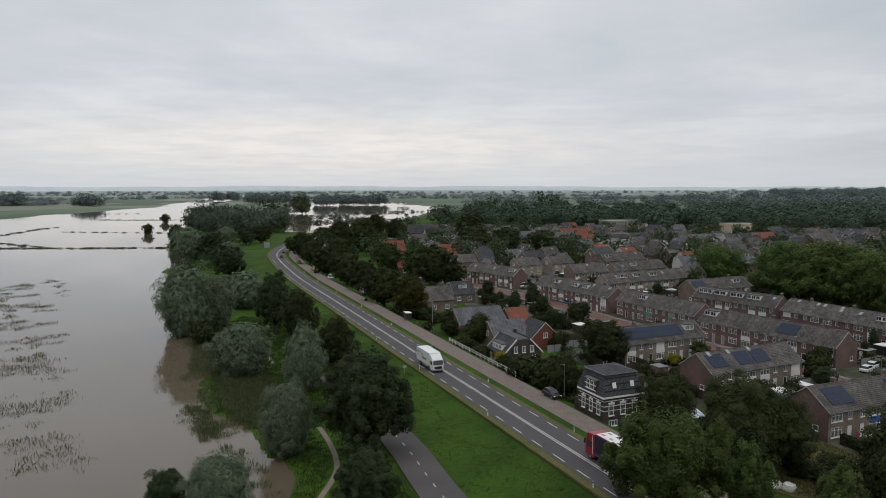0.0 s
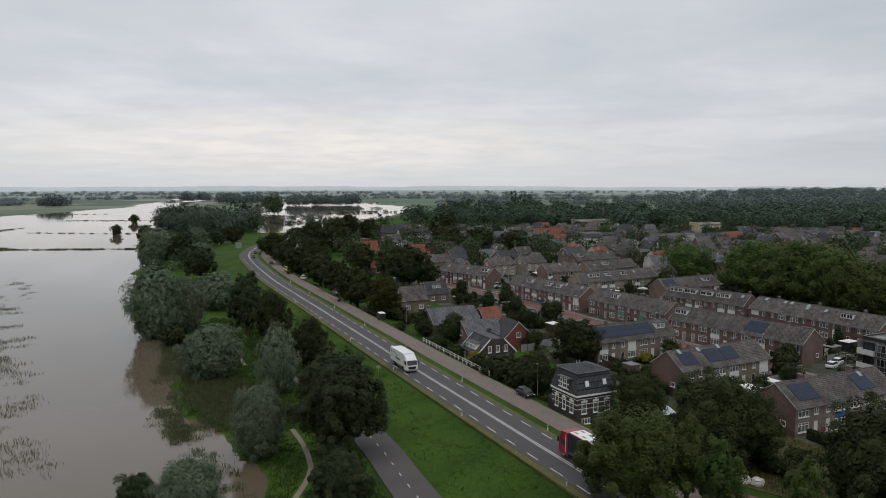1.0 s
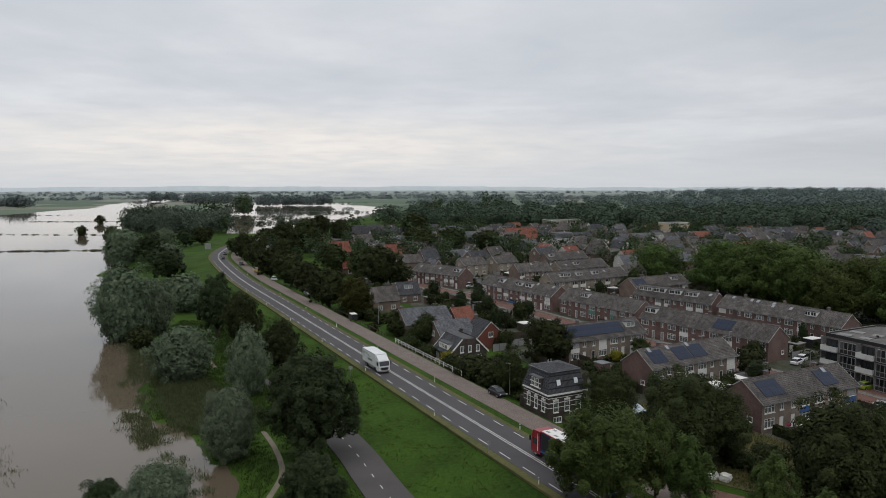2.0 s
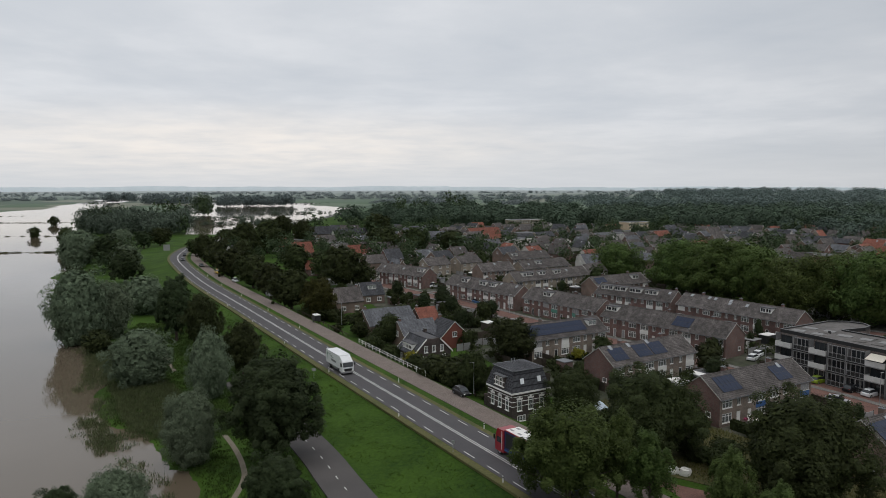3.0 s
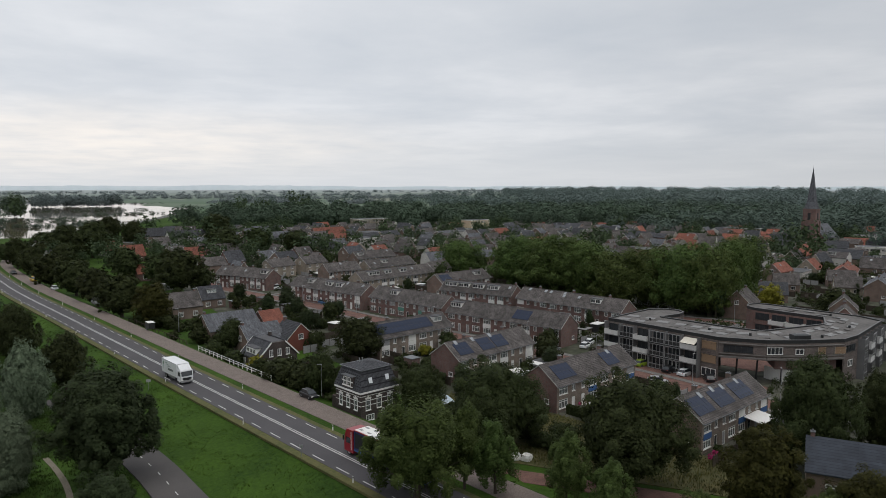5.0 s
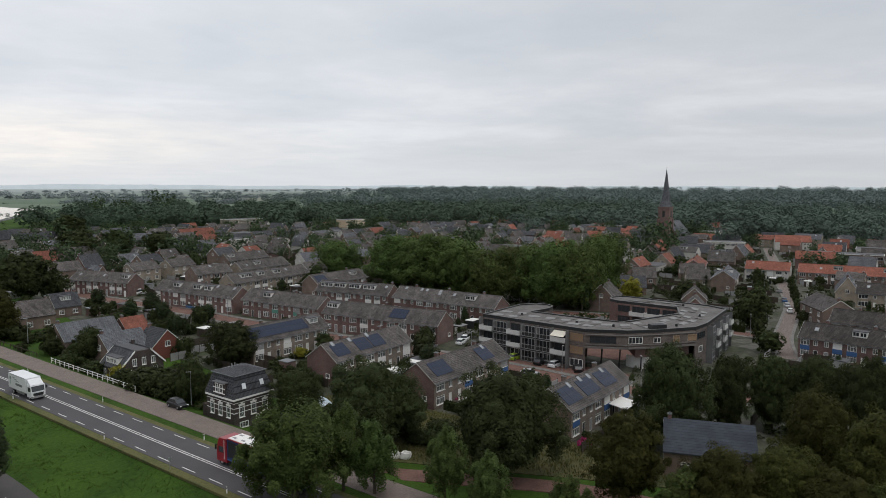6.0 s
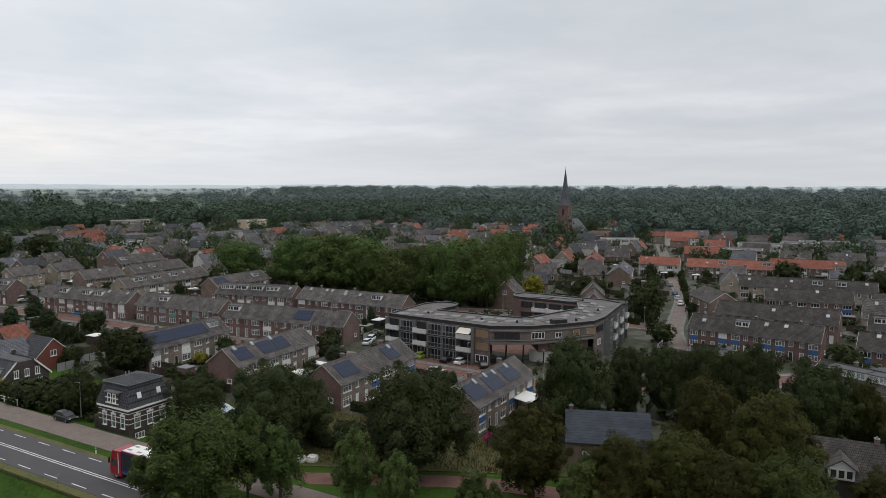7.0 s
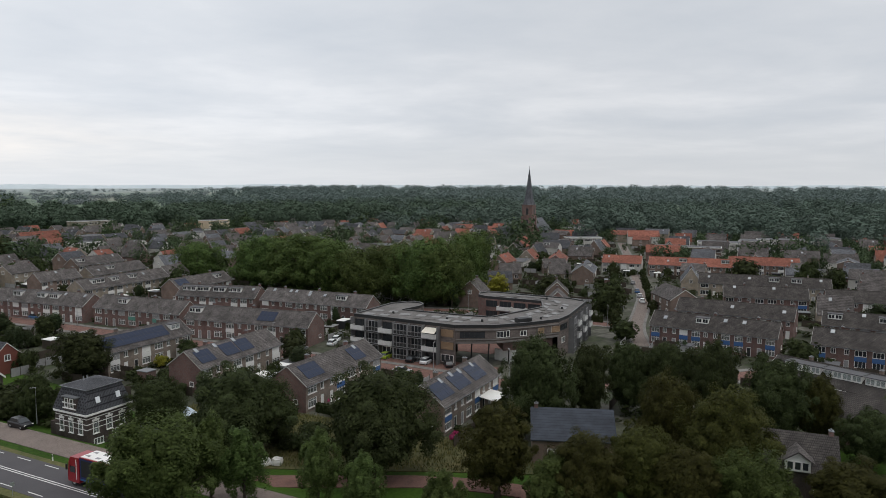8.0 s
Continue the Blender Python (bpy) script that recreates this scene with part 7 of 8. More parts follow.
# ---- the rest of the village ----
def town():
    r = random.Random(21)
    rows = [(o.matrix_basis.translation.x, o.matrix_basis.translation.y) for o in scene.objects if o.parent is None and o.name.split(".")[0] in ("house_row", "house", "apartment_building", "church", "flat_building")]
    park = [(105, 262), (118, 300), (150, 262), (215, 240), (222, 205), (172, 168), (140, 172), (112, 205)]
    long_street = smooth_path([(150, 100), (168, 114), (196, 131), (222, 148), (276, 190), (315, 219), (400, 285)], 8.0)
    ca, sa = math.cos(radians(26)), math.sin(radians(26))
    n = 0
    for j in range(-34, 48):
        for i in range(-38, 54):
            u, v = i * 19.0 + r.uniform(-2.5, 2.5), j * 20.5 + r.uniform(-2.5, 2.5)
            x, y = u * ca - v * sa, u * sa + v * ca
            d, az = math.hypot(x, y), math.degrees(math.atan2(x, y))
            if y < 5 or d > 650 or d < 175 or az < -4 or az > 78 or (az < 3 and (d < 370 or d > 600)):
                continue
            if az < 36 and d < 285:
                continue
            if az < 12 and d < 300 or d > 600 + 1.2 * az or (az > 52 and d > 520):
                continue
            p = np.array([[x, y]])
            if polygon_depth(p, [(86, 145), (98, 108), (124, 99), (158, 112), (156, 128), (146, 152), (136, 160), (112, 156), (100, 152)])[0] > -9:
                continue
            if polygon_depth(p, park)[0] > -8 or abs(path_offset(p, long_street)[0]) < 11 or min(math.hypot(x - a, y - b) for a, b in rows) < 17.5:
                continue
            if any(abs((x - a) * c + (y - b) * s) < 26 and abs(-(x - a) * s + (y - b) * c) < 12 for a, b, c, s in NEAR):
                continue
            if r.random() < (0.5 if az < 6 else 0.13 if d < 340 or az > 50 else 0.17):
                tree("small", x, y, r.uniform(9, 18), r.uniform(9, 15), z=0.0, group="village trees")
                tree("small", x + r.uniform(5, 9), y + r.uniform(-6, 6), r.uniform(6, 12), r.uniform(6, 11), z=0.0, group="village trees")
                continue
            orange = 0.06 + 0.16 * (az > 38) * (d > 230) + 0.03 * (d > 330)
            roof = TILE_ORANGE if r.random() < orange else r.choice([TILE_BROWN, TILE_BROWN, TILE_BROWN, TILE_DARK, TILE_GREY])
            wall = r.choice([BRICK_RED, BRICK_BROWN, BRICK_BROWN, BRICK_YELLOW]) if r.random() < 0.85 else STUCCO
            ang = (26 if az < 36 else 26 - 90) + r.choice([0, 0, 90]) + r.uniform(-9, 9)
            if r.random() < 0.07:
                flat_block(x, y, ang, r)
            else:
                small_house(x, y, ang, r.uniform(8.5, 12.5) if r.random() < 0.7 else r.uniform(13, 17), r.uniform(7, 8.6), r.choice([3.0, 3.2, 5.0]), r.uniform(6.6, 8.6), wall, roof, seed=n, dorm=d < 400 and r.random() < 0.3, n=2 if d < 350 else 1, far=True, sides=(-1,),
                            ends=d < 330, stack=d < 430, label="village house with " + {"orange_clay_tiles": "orange tiled roof", "brown_concrete_tiles": "brown tiled roof", "anthracite_tiles": "dark tiled roof", "grey_slates": "grey slate roof"}[roof.name] + " among gardens")
            n += 1
            for _ in range(4 if d > 345 else 0):
                q, e = r.uniform(-14, 14), r.choice([-1, 1]) * r.uniform(9.5, 12.5)
                if r.random() < (0.42 if az < 40 else 0.3):
                    tree("small", x + e * sa + q * ca, y - e * ca + q * sa, r.uniform(3.5, 9), 6, z=0.0, group="village trees")
            for _ in range(2):
                if r.random() < 0.42:
                    q = r.uniform(-10, 10)
                    tree(r.choice(["small", "small", "small", "conifer"]), x + 11.5 * sa + q * ca, y - 11.5 * ca + q * sa, r.uniform(4, 10), r.uniform(4, 8.5), z=0.0, group="village trees")


def flat_block(x, y, ang, r, L=None, W=None, h=None, wall=None, text=""):
    """A flat-roofed school or shop building."""
    ob = thing("flat_building", pose(x, y, 0, 0, 0, ang), text or "low flat-roofed building with pale fascia in the village", "building", "town houses")
    L, W, h = L or r.uniform(14, 18), W or r.uniform(9, 12), h or r.choice([3.4, 6.2])
    b = Build(); b.box((0, 0, h / 2), (L, W, h)); part("wall", b, ob, wall or r.choice([BRICK_BROWN, STUCCO, BRICK_YELLOW]))
    b = Build(); b.box((0, 0, h + 0.1), (L + 0.4, W + 0.4, 0.35)); part("fascia", b, ob, r.choice([WHITE, WHITE, GREYPANEL]))
    b = Build(); b.box((0, 0, h + 0.29), (L, W, 0.06)); part("roof", b, ob, FLATROOF)
    for k in range(4):
        for z in ((1.0,) if h < 4 else (1.0, 4.0) if h < 8 else (1.0, 4.0, 7.0)):
            window(ob, -L / 2 + L * (k + 0.5) / 4, -W / 2 - 0.03, z, 0, L / 4 - 0.5, 1.5, bars=2, far=True)


pf = random.Random(77)
flat_block(346, 204, -62, pf, 34, 10, 6.2, BRICK_BROWN, "long brown flat-roofed building in the village centre")
flat_block(388, 199, -62, pf, 40, 14, 6.4, STUCCO, "wide pale school building with flat roof")
flat_block(430, 190, -62, pf, 30, 14, 6.4, STUCCO, "wide pale school building with flat roof")
flat_block(354, 281, -40, pf, 22, 9, 6.2, STUCCO, "white flat-roofed block beside dark trees")
flat_block(232, 561, 20, pf, 22, 12, 9.4, mat("cream_render", (0.62, 0.5, 0.36), (0.52, 0.42, 0.3), 0.85, 4, 0.3), "cream three-storey block of flats with flat roof")
flat_block(412, 508, -40, pf, 44, 16, 7.0, STUCCO, "large white hall with flat roof")
flat_block(153, 612, 20, pf, 34, 14, 9.4, BRICK_YELLOW, "pale three-storey flats at the wood's edge")
small_house(403, 270, -50, 20, 9, 5.2, 8.8, STUCCO, TILE_ORANGE, 91, "white house with orange tiled roof", n=3, far=True)
small_house(340, 296, -50, 12, 8, 5.2, 8.8, STUCCO, TILE_DARK, 92, "white house near the church", n=3, far=True)
small_house(93, 497, 24, 26, 10, 5.2, 9.6, BRICK_RED, TILE_ORANGE, 93, "large house with red tiled roof", n=4, far=True)
for k in range(12):
    for side, h in ((1, 7.0), (-1, 3.6)):
        x, y = 166 + 11.5 * k - 3.6 * side, 112.5 + 8.4 * k + 4.6 * side
        h *= 0.85 + (k * 37 % 7) * 0.05
        tree("small" if side > 0 or k % 3 == 0 else "bush", x, y, h, h * (0.62 if side > 0 else 0.9), z=0.0, group="street trees", text="small green tree lining the village street" if side > 0 else "")
for x, y, hh in ((347, 159, 15), (342, 165, 13), (352, 153, 12), (300, 120, 11)):
    tree("conifer", x, y, hh, 5.0, z=0.0, group="street trees")
for k, (x, y, a, L, wall, roof) in enumerate(((-76, 440, 70, 11, STUCCO, TILE_GREY), (-44, 440, 20, 9, STUCCO, TILE_ORANGE), (-28, 400, 25, 12, BRICK_RED, TILE_ORANGE), (-24, 548, 25, 22, BRICK_BROWN, TILE_DARK), (-4, 515, 25, 20, STUCCO, TILE_DARK),
                                               (213, 207, -40, 9, BRICK_BROWN, TILE_BROWN), (228, 193, -40, 9, BRICK_YELLOW, TILE_BROWN), (241, 207, -40, 10, BRICK_BROWN, TILE_BROWN), (190, 190, -40, 9, BRICK_BROWN, TILE_DARK), (172, 146, 40, 9, BRICK_RED, TILE_BROWN), (188, 160, 40, 9, BRICK_BROWN, TILE_BROWN))):
    small_house(x, y, a, L, 7.5 if k > 4 else 9, 3.0, 6.6 if k > 4 else 8.5, wall, roof, 120 + k, "modest " + {"orange_clay_tiles": "orange-roofed", "brown_concrete_tiles": "brown-roofed", "anthracite_tiles": "dark-roofed", "grey_slates": "grey-roofed"}[roof.name] + " village house among gardens", n=2, far=True)
fill_gardens([(150, 128), (166, 122), (190, 140), (212, 158), (222, 182), (200, 196), (178, 176), (156, 152)], 30, 57)
fill_gardens([(150, 152), (178, 178), (206, 200), (192, 222), (160, 196)], 16, 58)
NEAR = []
for o in scene.objects:
    if o.name.split(".")[0] == "house_row":
        m = o.matrix_basis
        e = m.to_euler().z
        NEAR.append((m.translation.x, m.translation.y, math.cos(e), math.sin(e)))
town()

# ---- small things along the dike and in the gardens ----
def on_road(s, off):
    """A place beside the road: s metres north of its nearest stretch, off metres to its right; and the road's heading there."""
    i = int(np.argmin(np.abs(ROAD[:, 1] - s)))
    n = normals(ROAD)[i]
    p = ROAD[i] + n * off
    return p[0], p[1], math.degrees(math.atan2(-n[0], n[1]))


def marker_post(y, side):
    x, yy, a = on_road(y, side)
    ob = thing("marker_post", pose(x, yy, 2.4, 0, 0, a), "white plastic roadside marker post with dark band", "post", "marker posts")
    b = Build(); b.extrude_x([(-0.06, 0), (0.06, 0), (0.06, 1.0), (-0.06, 1.1)], -0.05, 0.05); part("post", b, ob, WHITE)
    b = Build(); b.box((0, 0, 0.85), (0.11, 0.13, 0.16)); part("band", b, ob, DARKPAINT)


for k in range(9):
    marker_post(88 + 28 * k, -4.3)
    marker_post(104 + 28 * k, 4.6)


def white_fence():
    ob = thing("fence", pose(0, 0, 2.4), "white-painted wooden post and rail fence by the service road", "fence")
    n = 15
    pts = [on_road(166 - 31.5 * k / n, 11.6)[:2] for k in range(n + 1)]
    pb = Build(); pb.box((0, 0, 0.5), (0.14, 0.14, 1.1))
    me = pb.mesh("post", WHITE)
    for k, (x, y) in enumerate(pts):
        part("post", me, ob, at=pose(x, y, 0))
        if k < n:
            (u, v) = pts[k + 1]
            for z in (0.5, 0.95):
                q = Build(); q.box((0, 0, 0), (math.hypot(u - x, v - y), 0.05, 0.09))
                part("rail", q, ob, WHITE, at=pose((x + u) / 2, (y + v) / 2, z, 0, 0, math.degrees(math.atan2(v - y, u - x))))


white_fence()


def grey_fence():
    ob = thing("fence", pose(0, 0, 2.2), "weathered grey post and rail fence along the verge", "fence")
    n = 14
    pts = [on_road(206 - 34 * k / n, 12.0)[:2] for k in range(n + 1)]
    pb = Build(); pb.box((0, 0, 0.5), (0.14, 0.14, 1.1))
    me = pb.mesh("post", BARK)
    for k, (x, y) in enumerate(pts):
        part("post", me, ob, at=pose(x, y, 0))
        if k < n:
            (u, v) = pts[k + 1]
            q = Build(); q.box((0, 0, 0), (math.hypot(u - x, v - y), 0.06, 0.14))
            part("rail", q, ob, BARK, at=pose((x + u) / 2, (y + v) / 2, 0.85, 0, 0, math.degrees(math.atan2(v - y, u - x))))


grey_fence()


def street_lamp(x, y, z, ang, h=6.0):
    ob = thing("street_lamp", pose(x, y, z, 0, 0, ang), "slim grey steel street lamp with small head", "street lamp", "street lamps")
    b = Build(); b.tube((0, 0, 0), (0, 0, h), 0.09, 0.05, 8); part("pole", b, ob, STEEL)
    b = Build(); b.box((0.35, 0, h + 0.02), (0.9, 0.2, 0.12)); part("lamp_head", b, ob, GREYPANEL)


for (x, y, z, a) in ((22.6, 129.5, 1.0, 160), (-3, 196, 1.8, 160), (49, 216, 0.05, 26), (36, 240, 0.05, 26), (64, 186, 0.05, 26), (79.5, 158, 0.05, 26), (87, 138, 0.05, 26), (96, 116, 0.05, 26), (104, 101, 0.05, 60), (163, 120, 0.05, 40), (200, 142, 0.05, 40), (250, 180, 0.05, 40), (150, 164, 0.05, 0)):
    street_lamp(x, y, z, a)


def road_sign(x, y, z, ang, w, h, top, label, material):
    ob = thing("road_sign", pose(x, y, z, 0, 0, ang), label, "sign")
    b = Build()
    b.tube((0, 0, 0), (0, 0, top), 0.04, 0.04, 8)
    part("pole", b, ob, STEEL)
    b = Build(); b.box((0, -0.05, top - h / 2), (w, 0.03, h)); part("panel", b, ob, material)


x, y, a = on_road(145, -7.5)
road_sign(x, y, 1.6, -5, 0.8, 0.6, 2.2, "small white road sign on a thin post", GREYPANEL)
x, y, a = on_road(99, -4.6)
road_sign(x, y, 2.4, -5, 0.45, 0.45, 1.9, "grey round-topped sign post at the road edge", STEEL)
x, y, a = on_road(440, -13.2)
road_sign(x, y, 0.8, 0, 3.8, 3.6, 4.0, "large grey direction sign seen from behind", GREYPANEL)


def bulk_bag(x, y, s, ang):
    """A square white builder's bag, sagging, its mouth open and folded down."""
    b = Build()
    r = random.Random(int(x * 10))
    rings = []
    for h, k in ((0, 0.82), (0.2, 1.0), (0.75, 1.05), (1.25, 0.92), (1.4, 0.98), (1.34, 0.86), (0.95, 0.78), (0.8, 0.3)):
        ring = []
        for t in range(16):
            a = t * 0.3927
            sq = 1 / max(abs(math.cos(a)), abs(math.sin(a))) ** 0.75
            ring.append((math.cos(a) * s * k * sq * r.uniform(0.93, 1.07), math.sin(a) * s * k * sq * r.uniform(0.93, 1.07), h * s * r.uniform(0.93, 1.07)))
        rings.append(ring)
    loft(b, rings)
    single("bulk_bag", b, WHITE, "open white builder's bag standing in the grass", "bag", "bulk bags", m=pose(x, y, 0.05, 0, 0, ang))


bulk_bag(44.5, 91.5, 0.62, 0)
bulk_bag(45.8, 90.6, 0.68, 40)
bulk_bag(51.8, 97.3, 0.6, 10)


def tarpaulin(x, y):
    b = Build()
    n = 9
    r = random.Random(3)
    for i in range(n):
        for j in range(n):
            u, v = i / (n - 1) - 0.5, j / (n - 1) - 0.5
            b.v.append((u * 3.4, v * 5.0, max(0.02, 1.5 * (1 - 3.2 * u * u) * (1 - 2.4 * v * v)) + r.uniform(-0.06, 0.06)))
    for i in range(n - 1):
        for j in range(n - 1):
            k = i * n + j
            b.f.append((k, k + n, k + n + 1, k + 1)); b.m.append(0)
    single("tarpaulin", b, mat("pale_blue_tarpaulin", (0.50, 0.58, 0.64), (0.38, 0.46, 0.52), 0.5, 3, 0.5), "pale blue tarpaulin thrown over a garden heap", "tarpaulin", m=pose(x, y, 0.05, 0, 0, 20))


tarpaulin(43.6, 121.1)
flowers = foliage_mat("pink_blossom", (0.38, 0.03, 0.14), (0.5, 0.06, 0.2))
V, Q = leaf_cloud([(0, 0, 0.6)], [(1.0, 0.8, 0.6)], 500, 0.12, 4)
fm = bpy.data.meshes.new("flowering_shrub")
fm.from_pydata(V.tolist(), [], Q.tolist())
fm.materials.append(flowers)
for x, y in ((66.0, 111.2), (72.2, 81.6)):
    single("flowering_shrub", fm, None, "low shrub covered in bright pink blossom", "shrub", m=pose(x, y, 0.05))


def canopy_tent(x, y, ang):
    ob = thing("terrace_awning", pose(x, y, 0, 0, 0, ang), "white terrace awning on slim posts behind a house", "awning")
    b = Build(); b.extrude_x([(-2.0, 2.5), (2.0, 3.1), (2.0, 3.18), (-2.0, 2.58)], -2.6, 2.6); part("cover", b, ob, WHITE)
    for sx in (-2.5, 2.5):
        b = Build(); b.tube((sx, -1.9, 0), (sx, -1.9, 2.5), 0.05, 0.05); part("post", b, ob, WHITE)


canopy_tent(86.5, 88.5, 22)
garden_fence = thing("garden_fence", pose(70.5, 79.6, 0.02, 0, 0, 22.4), "dark wooden garden fence of overlapping boards", "fence")
q = Build()
for e in range(8):
    q.box((0, -0.02 * (e % 2), 0.12 + e * 0.22), (1.76, 0.05, 0.225))
panel_mesh = q.mesh("fence_panel", BARK)
q = Build(); q.box((0, 0, 0.95), (0.1, 0.12, 1.9))
post_mesh = q.mesh("post", BARK)
for k in range(8):
    part("fence_panel", panel_mesh, garden_fence, at=pose(k * 1.8, 0, 0))
    part("post", post_mesh, garden_fence, at=pose(k * 1.8 - 0.9, 0, 0))
# wild hedge and shrubs below the gardens
pr = random.Random(9)
for k in range(26):
    t = pr.random()
    h = pr.uniform(1.6, 3.6)
    tree("bush", 40 + 26 * t + pr.uniform(-3, 3), 112 - 34 * t + pr.uniform(-5, 5), h, h * 1.4, group="wild shrubs", text="wild dark green shrub in the rough grass")
for k in range(16):
    x, y, a = on_road(128 + 36 * pr.random(), pr.uniform(13.5, 19))
    h = pr.uniform(1.8, 3.8)
    tree("bush", x, y, h, h * 1.35, group="dike shrubs", text="dark garden shrub at the foot of the dike")
for k in range(14):
    x, y, a = on_road(170 + 60 * pr.random(), pr.uniform(13.5, 26))
    h = pr.uniform(1.8, 4.5)
    tree("bush", x, y, h, h * 1.35, group="dike shrubs", text="dark garden shrub at the foot of the dike")

# ---- single trees ----
tree("willow", -43.3, 149.3, 10.9, 12.1)
tree("willow", -23.8, 104.7, 10.3, 8.0)
tree("poplar", -11.4, 102.9, 17.6, 14.1)
tree("poplar", -9.2, 82.1, 10.0, 8.2)
tree("willow", -27.4, 137.5, 12.2, 8.2)
tree("lime", -23.1, 152.5, 11.9, 9.4)
tree("willow", -70.2, 191.1, 18.6, 14.3)
tree("willow", -64.4, 197.1, 14.8, 11.2)
tree("bush", -61.8, 179.9, 5.6, 7.3)
tree("poplar", -45.6, 189.5, 18.0, 10.0)
tree("lime", -36.2, 176.0, 14.7, 10.1)
tree("willow", -65.0, 231.0, 11.6, 13.1)
tree("poplar", -92.1, 302.4, 15.6, 14.6)
tree("poplar", -114.5, 353.5, 18.4, 15.6)
tree("lime", -181.9, 482.1, 14.3, 11.6)
tree("willow", -139.0, 380.4, 12.2, 13.7)
tree("bush", -103.6, 283.7, 9.2, 11.4)
tree("lime", -126.3, 490.7, 12.6, 14.9)
tree("poplar", -33.5, 82.1, 8.2, 5.4)
tree("willow", -27.0, 81.4, 8.7, 7.9)
tree("small", -218.8, 624.4, 23.9, 19.9)
tree("small", -203.8, 624.2, 24.9, 22.4)
tree("small", -181.8, 608.9, 24.3, 21.9)
tree("small", -175.1, 647.4, 22.2, 20.7)
tree("small", -157.0, 647.1, 28.3, 23.2)
tree("small", -134.7, 594.0, 18.9, 21.3)
tree("small", -187.9, 947.6, 30.1, 24.2)
tree("olive", -9.9, 213.9, 13.0, 11.3)
tree("lime", -19.4, 230.8, 14.0, 13.1)
tree("lime", -28.5, 254.4, 13.4, 12.3)
tree("lime", -38.5, 283.2, 13.7, 13.7)
tree("lime", -50.1, 305.8, 14.0, 13.5)
tree("lime", -62.7, 341.1, 13.7, 12.3)
tree("lime", -73.1, 366.0, 14.7, 11.7)
tree("lime", -83.5, 394.7, 9.5, 9.5)
tree("lime", -60.5, 410.5, 19.7, 19.7)
tree("lime", -49.3, 427.7, 20.5, 20.5)
tree("lime", -74.7, 446.9, 14.3, 17.9)
tree("lime", -51.6, 542.1, 18.2, 21.7)
tree("lime", -32.9, 489.5, 17.6, 13.7)
tree("lime", -3.8, 278.3, 17.5, 16.8)
tree("small", -11.0, 309.2, 12.5, 12.4)
tree("small", -26.6, 352.7, 11.3, 11.3)
tree("lime", 9.4, 177.0, 8.0, 8.0)
tree("small", 2.4, 190.7, 7.0, 6.2)
tree("bush", 16.8, 141.3, 5.3, 8.2)
tree("lime", 23.2, 131.7, 9.3, 6.0)
tree("small", 19.6, 137.3, 5.7, 5.7)
tree("lime", 36.4, 157.1, 10.3, 11.0)
tree("bush", 28.5, 170.8, 4.9, 4.2)
tree("lime", 37.4, 115.3, 9.3, 9.5)
tree("lime", 42.8, 97.1, 13.8, 15.4)
tree("ash", 25.1, 78.6, 13.0, 14.0)
tree("slim", 34.7, 77.2, 10.2, 5.8)
tree("slim", 31.7, 79.9, 11.9, 5.0)
tree("lime", 19.8, 541.1, 19.4, 23.8)
tree("lime", 37.9, 426.7, 15.4, 18.8)
tree("lime", 57.6, 409.2, 14.8, 18.0)
tree("lime", 18.3, 409.6, 16.4, 19.7)
tree("small", 0.5, 644.5, 12.9, 30.9)
tree("small", 59.0, 861.9, 27.4, 34.4)
tree("small", 83.0, 861.4, 24.0, 34.3)
tree("small", 135.4, 939.7, 31.3, 26.2)
tree("linden", 110.0, 284.2, 16.9, 20.8)
tree("linden", 122.7, 249.3, 20.6, 23.9)
tree("linden", 127.2, 231.0, 22.1, 27.1)
tree("linden", 131.9, 215.2, 20.1, 20.1)
tree("linden", 135.6, 201.1, 18.3, 21.4)
tree("linden", 143.8, 194.3, 20.3, 21.4)
tree("linden", 145.6, 181.0, 22.2, 22.5)
tree("linden", 150.0, 174.6, 20.5, 18.6)
tree("linden", 193.9, 209.9, 21.2, 20.7)
tree("linden", 161.8, 182.3, 21.7, 17.7)
tree("linden", 147.3, 248.8, 18.4, 20.6)
tree("linden", 124.5, 267.8, 16.1, 13.7)
tree("conifer", 149.3, 171.0, 13.8, 5.5)
tree("yellow", 176.7, 177.9, 8.1, 8.1)
tree("small", 191.4, 165.6, 8.1, 10.1)
tree("small", 172.3, 127.0, 11.9, 9.3)
tree("small", 150.9, 105.8, 5.9, 6.6)
tree("small", 291.8, 276.0, 22.4, 25.6)
tree("small", 393.6, 289.2, 11.4, 17.1)
tree("lime", 54.2, 78.0, 15.5, 16.0)
tree("cone", 62.1, 62.2, 13.7, 9.6)
tree("lime", 84.5, 75.7, 16.2, 11.9)
tree("lime", 96.4, 74.7, 13.4, 8.0)
tree("lime", 104.2, 72.1, 13.2, 9.2)
tree("lime", 106.9, 65.9, 13.9, 10.0)
tree("olive", 87.5, 53.7, 14.3, 10.1)
tree("lime", 107.6, 57.9, 15.1, 10.5)
tree("olive", 85.0, 43.8, 14.9, 12.3)
tree("lime", 107.9, 47.8, 14.2, 10.8)
tree("olive", 112.9, 43.6, 11.5, 8.1)
tree("olive", 73.9, 49.1, 10.9, 9.7)
tree("olive", 66.1, 51.7, 11.2, 9.5)
tree("olive", 74.7, 42.6, 9.7, 9.3)
tree("ash", 79.0, 37.2, 10.2, 10.6)
tree("olive", 89.1, 30.4, 7.9, 10.6)
tree("lime", 109.7, 34.9, 9.0, 8.3)
tree("small", 155.1, 63.5, 7.4, 7.4)
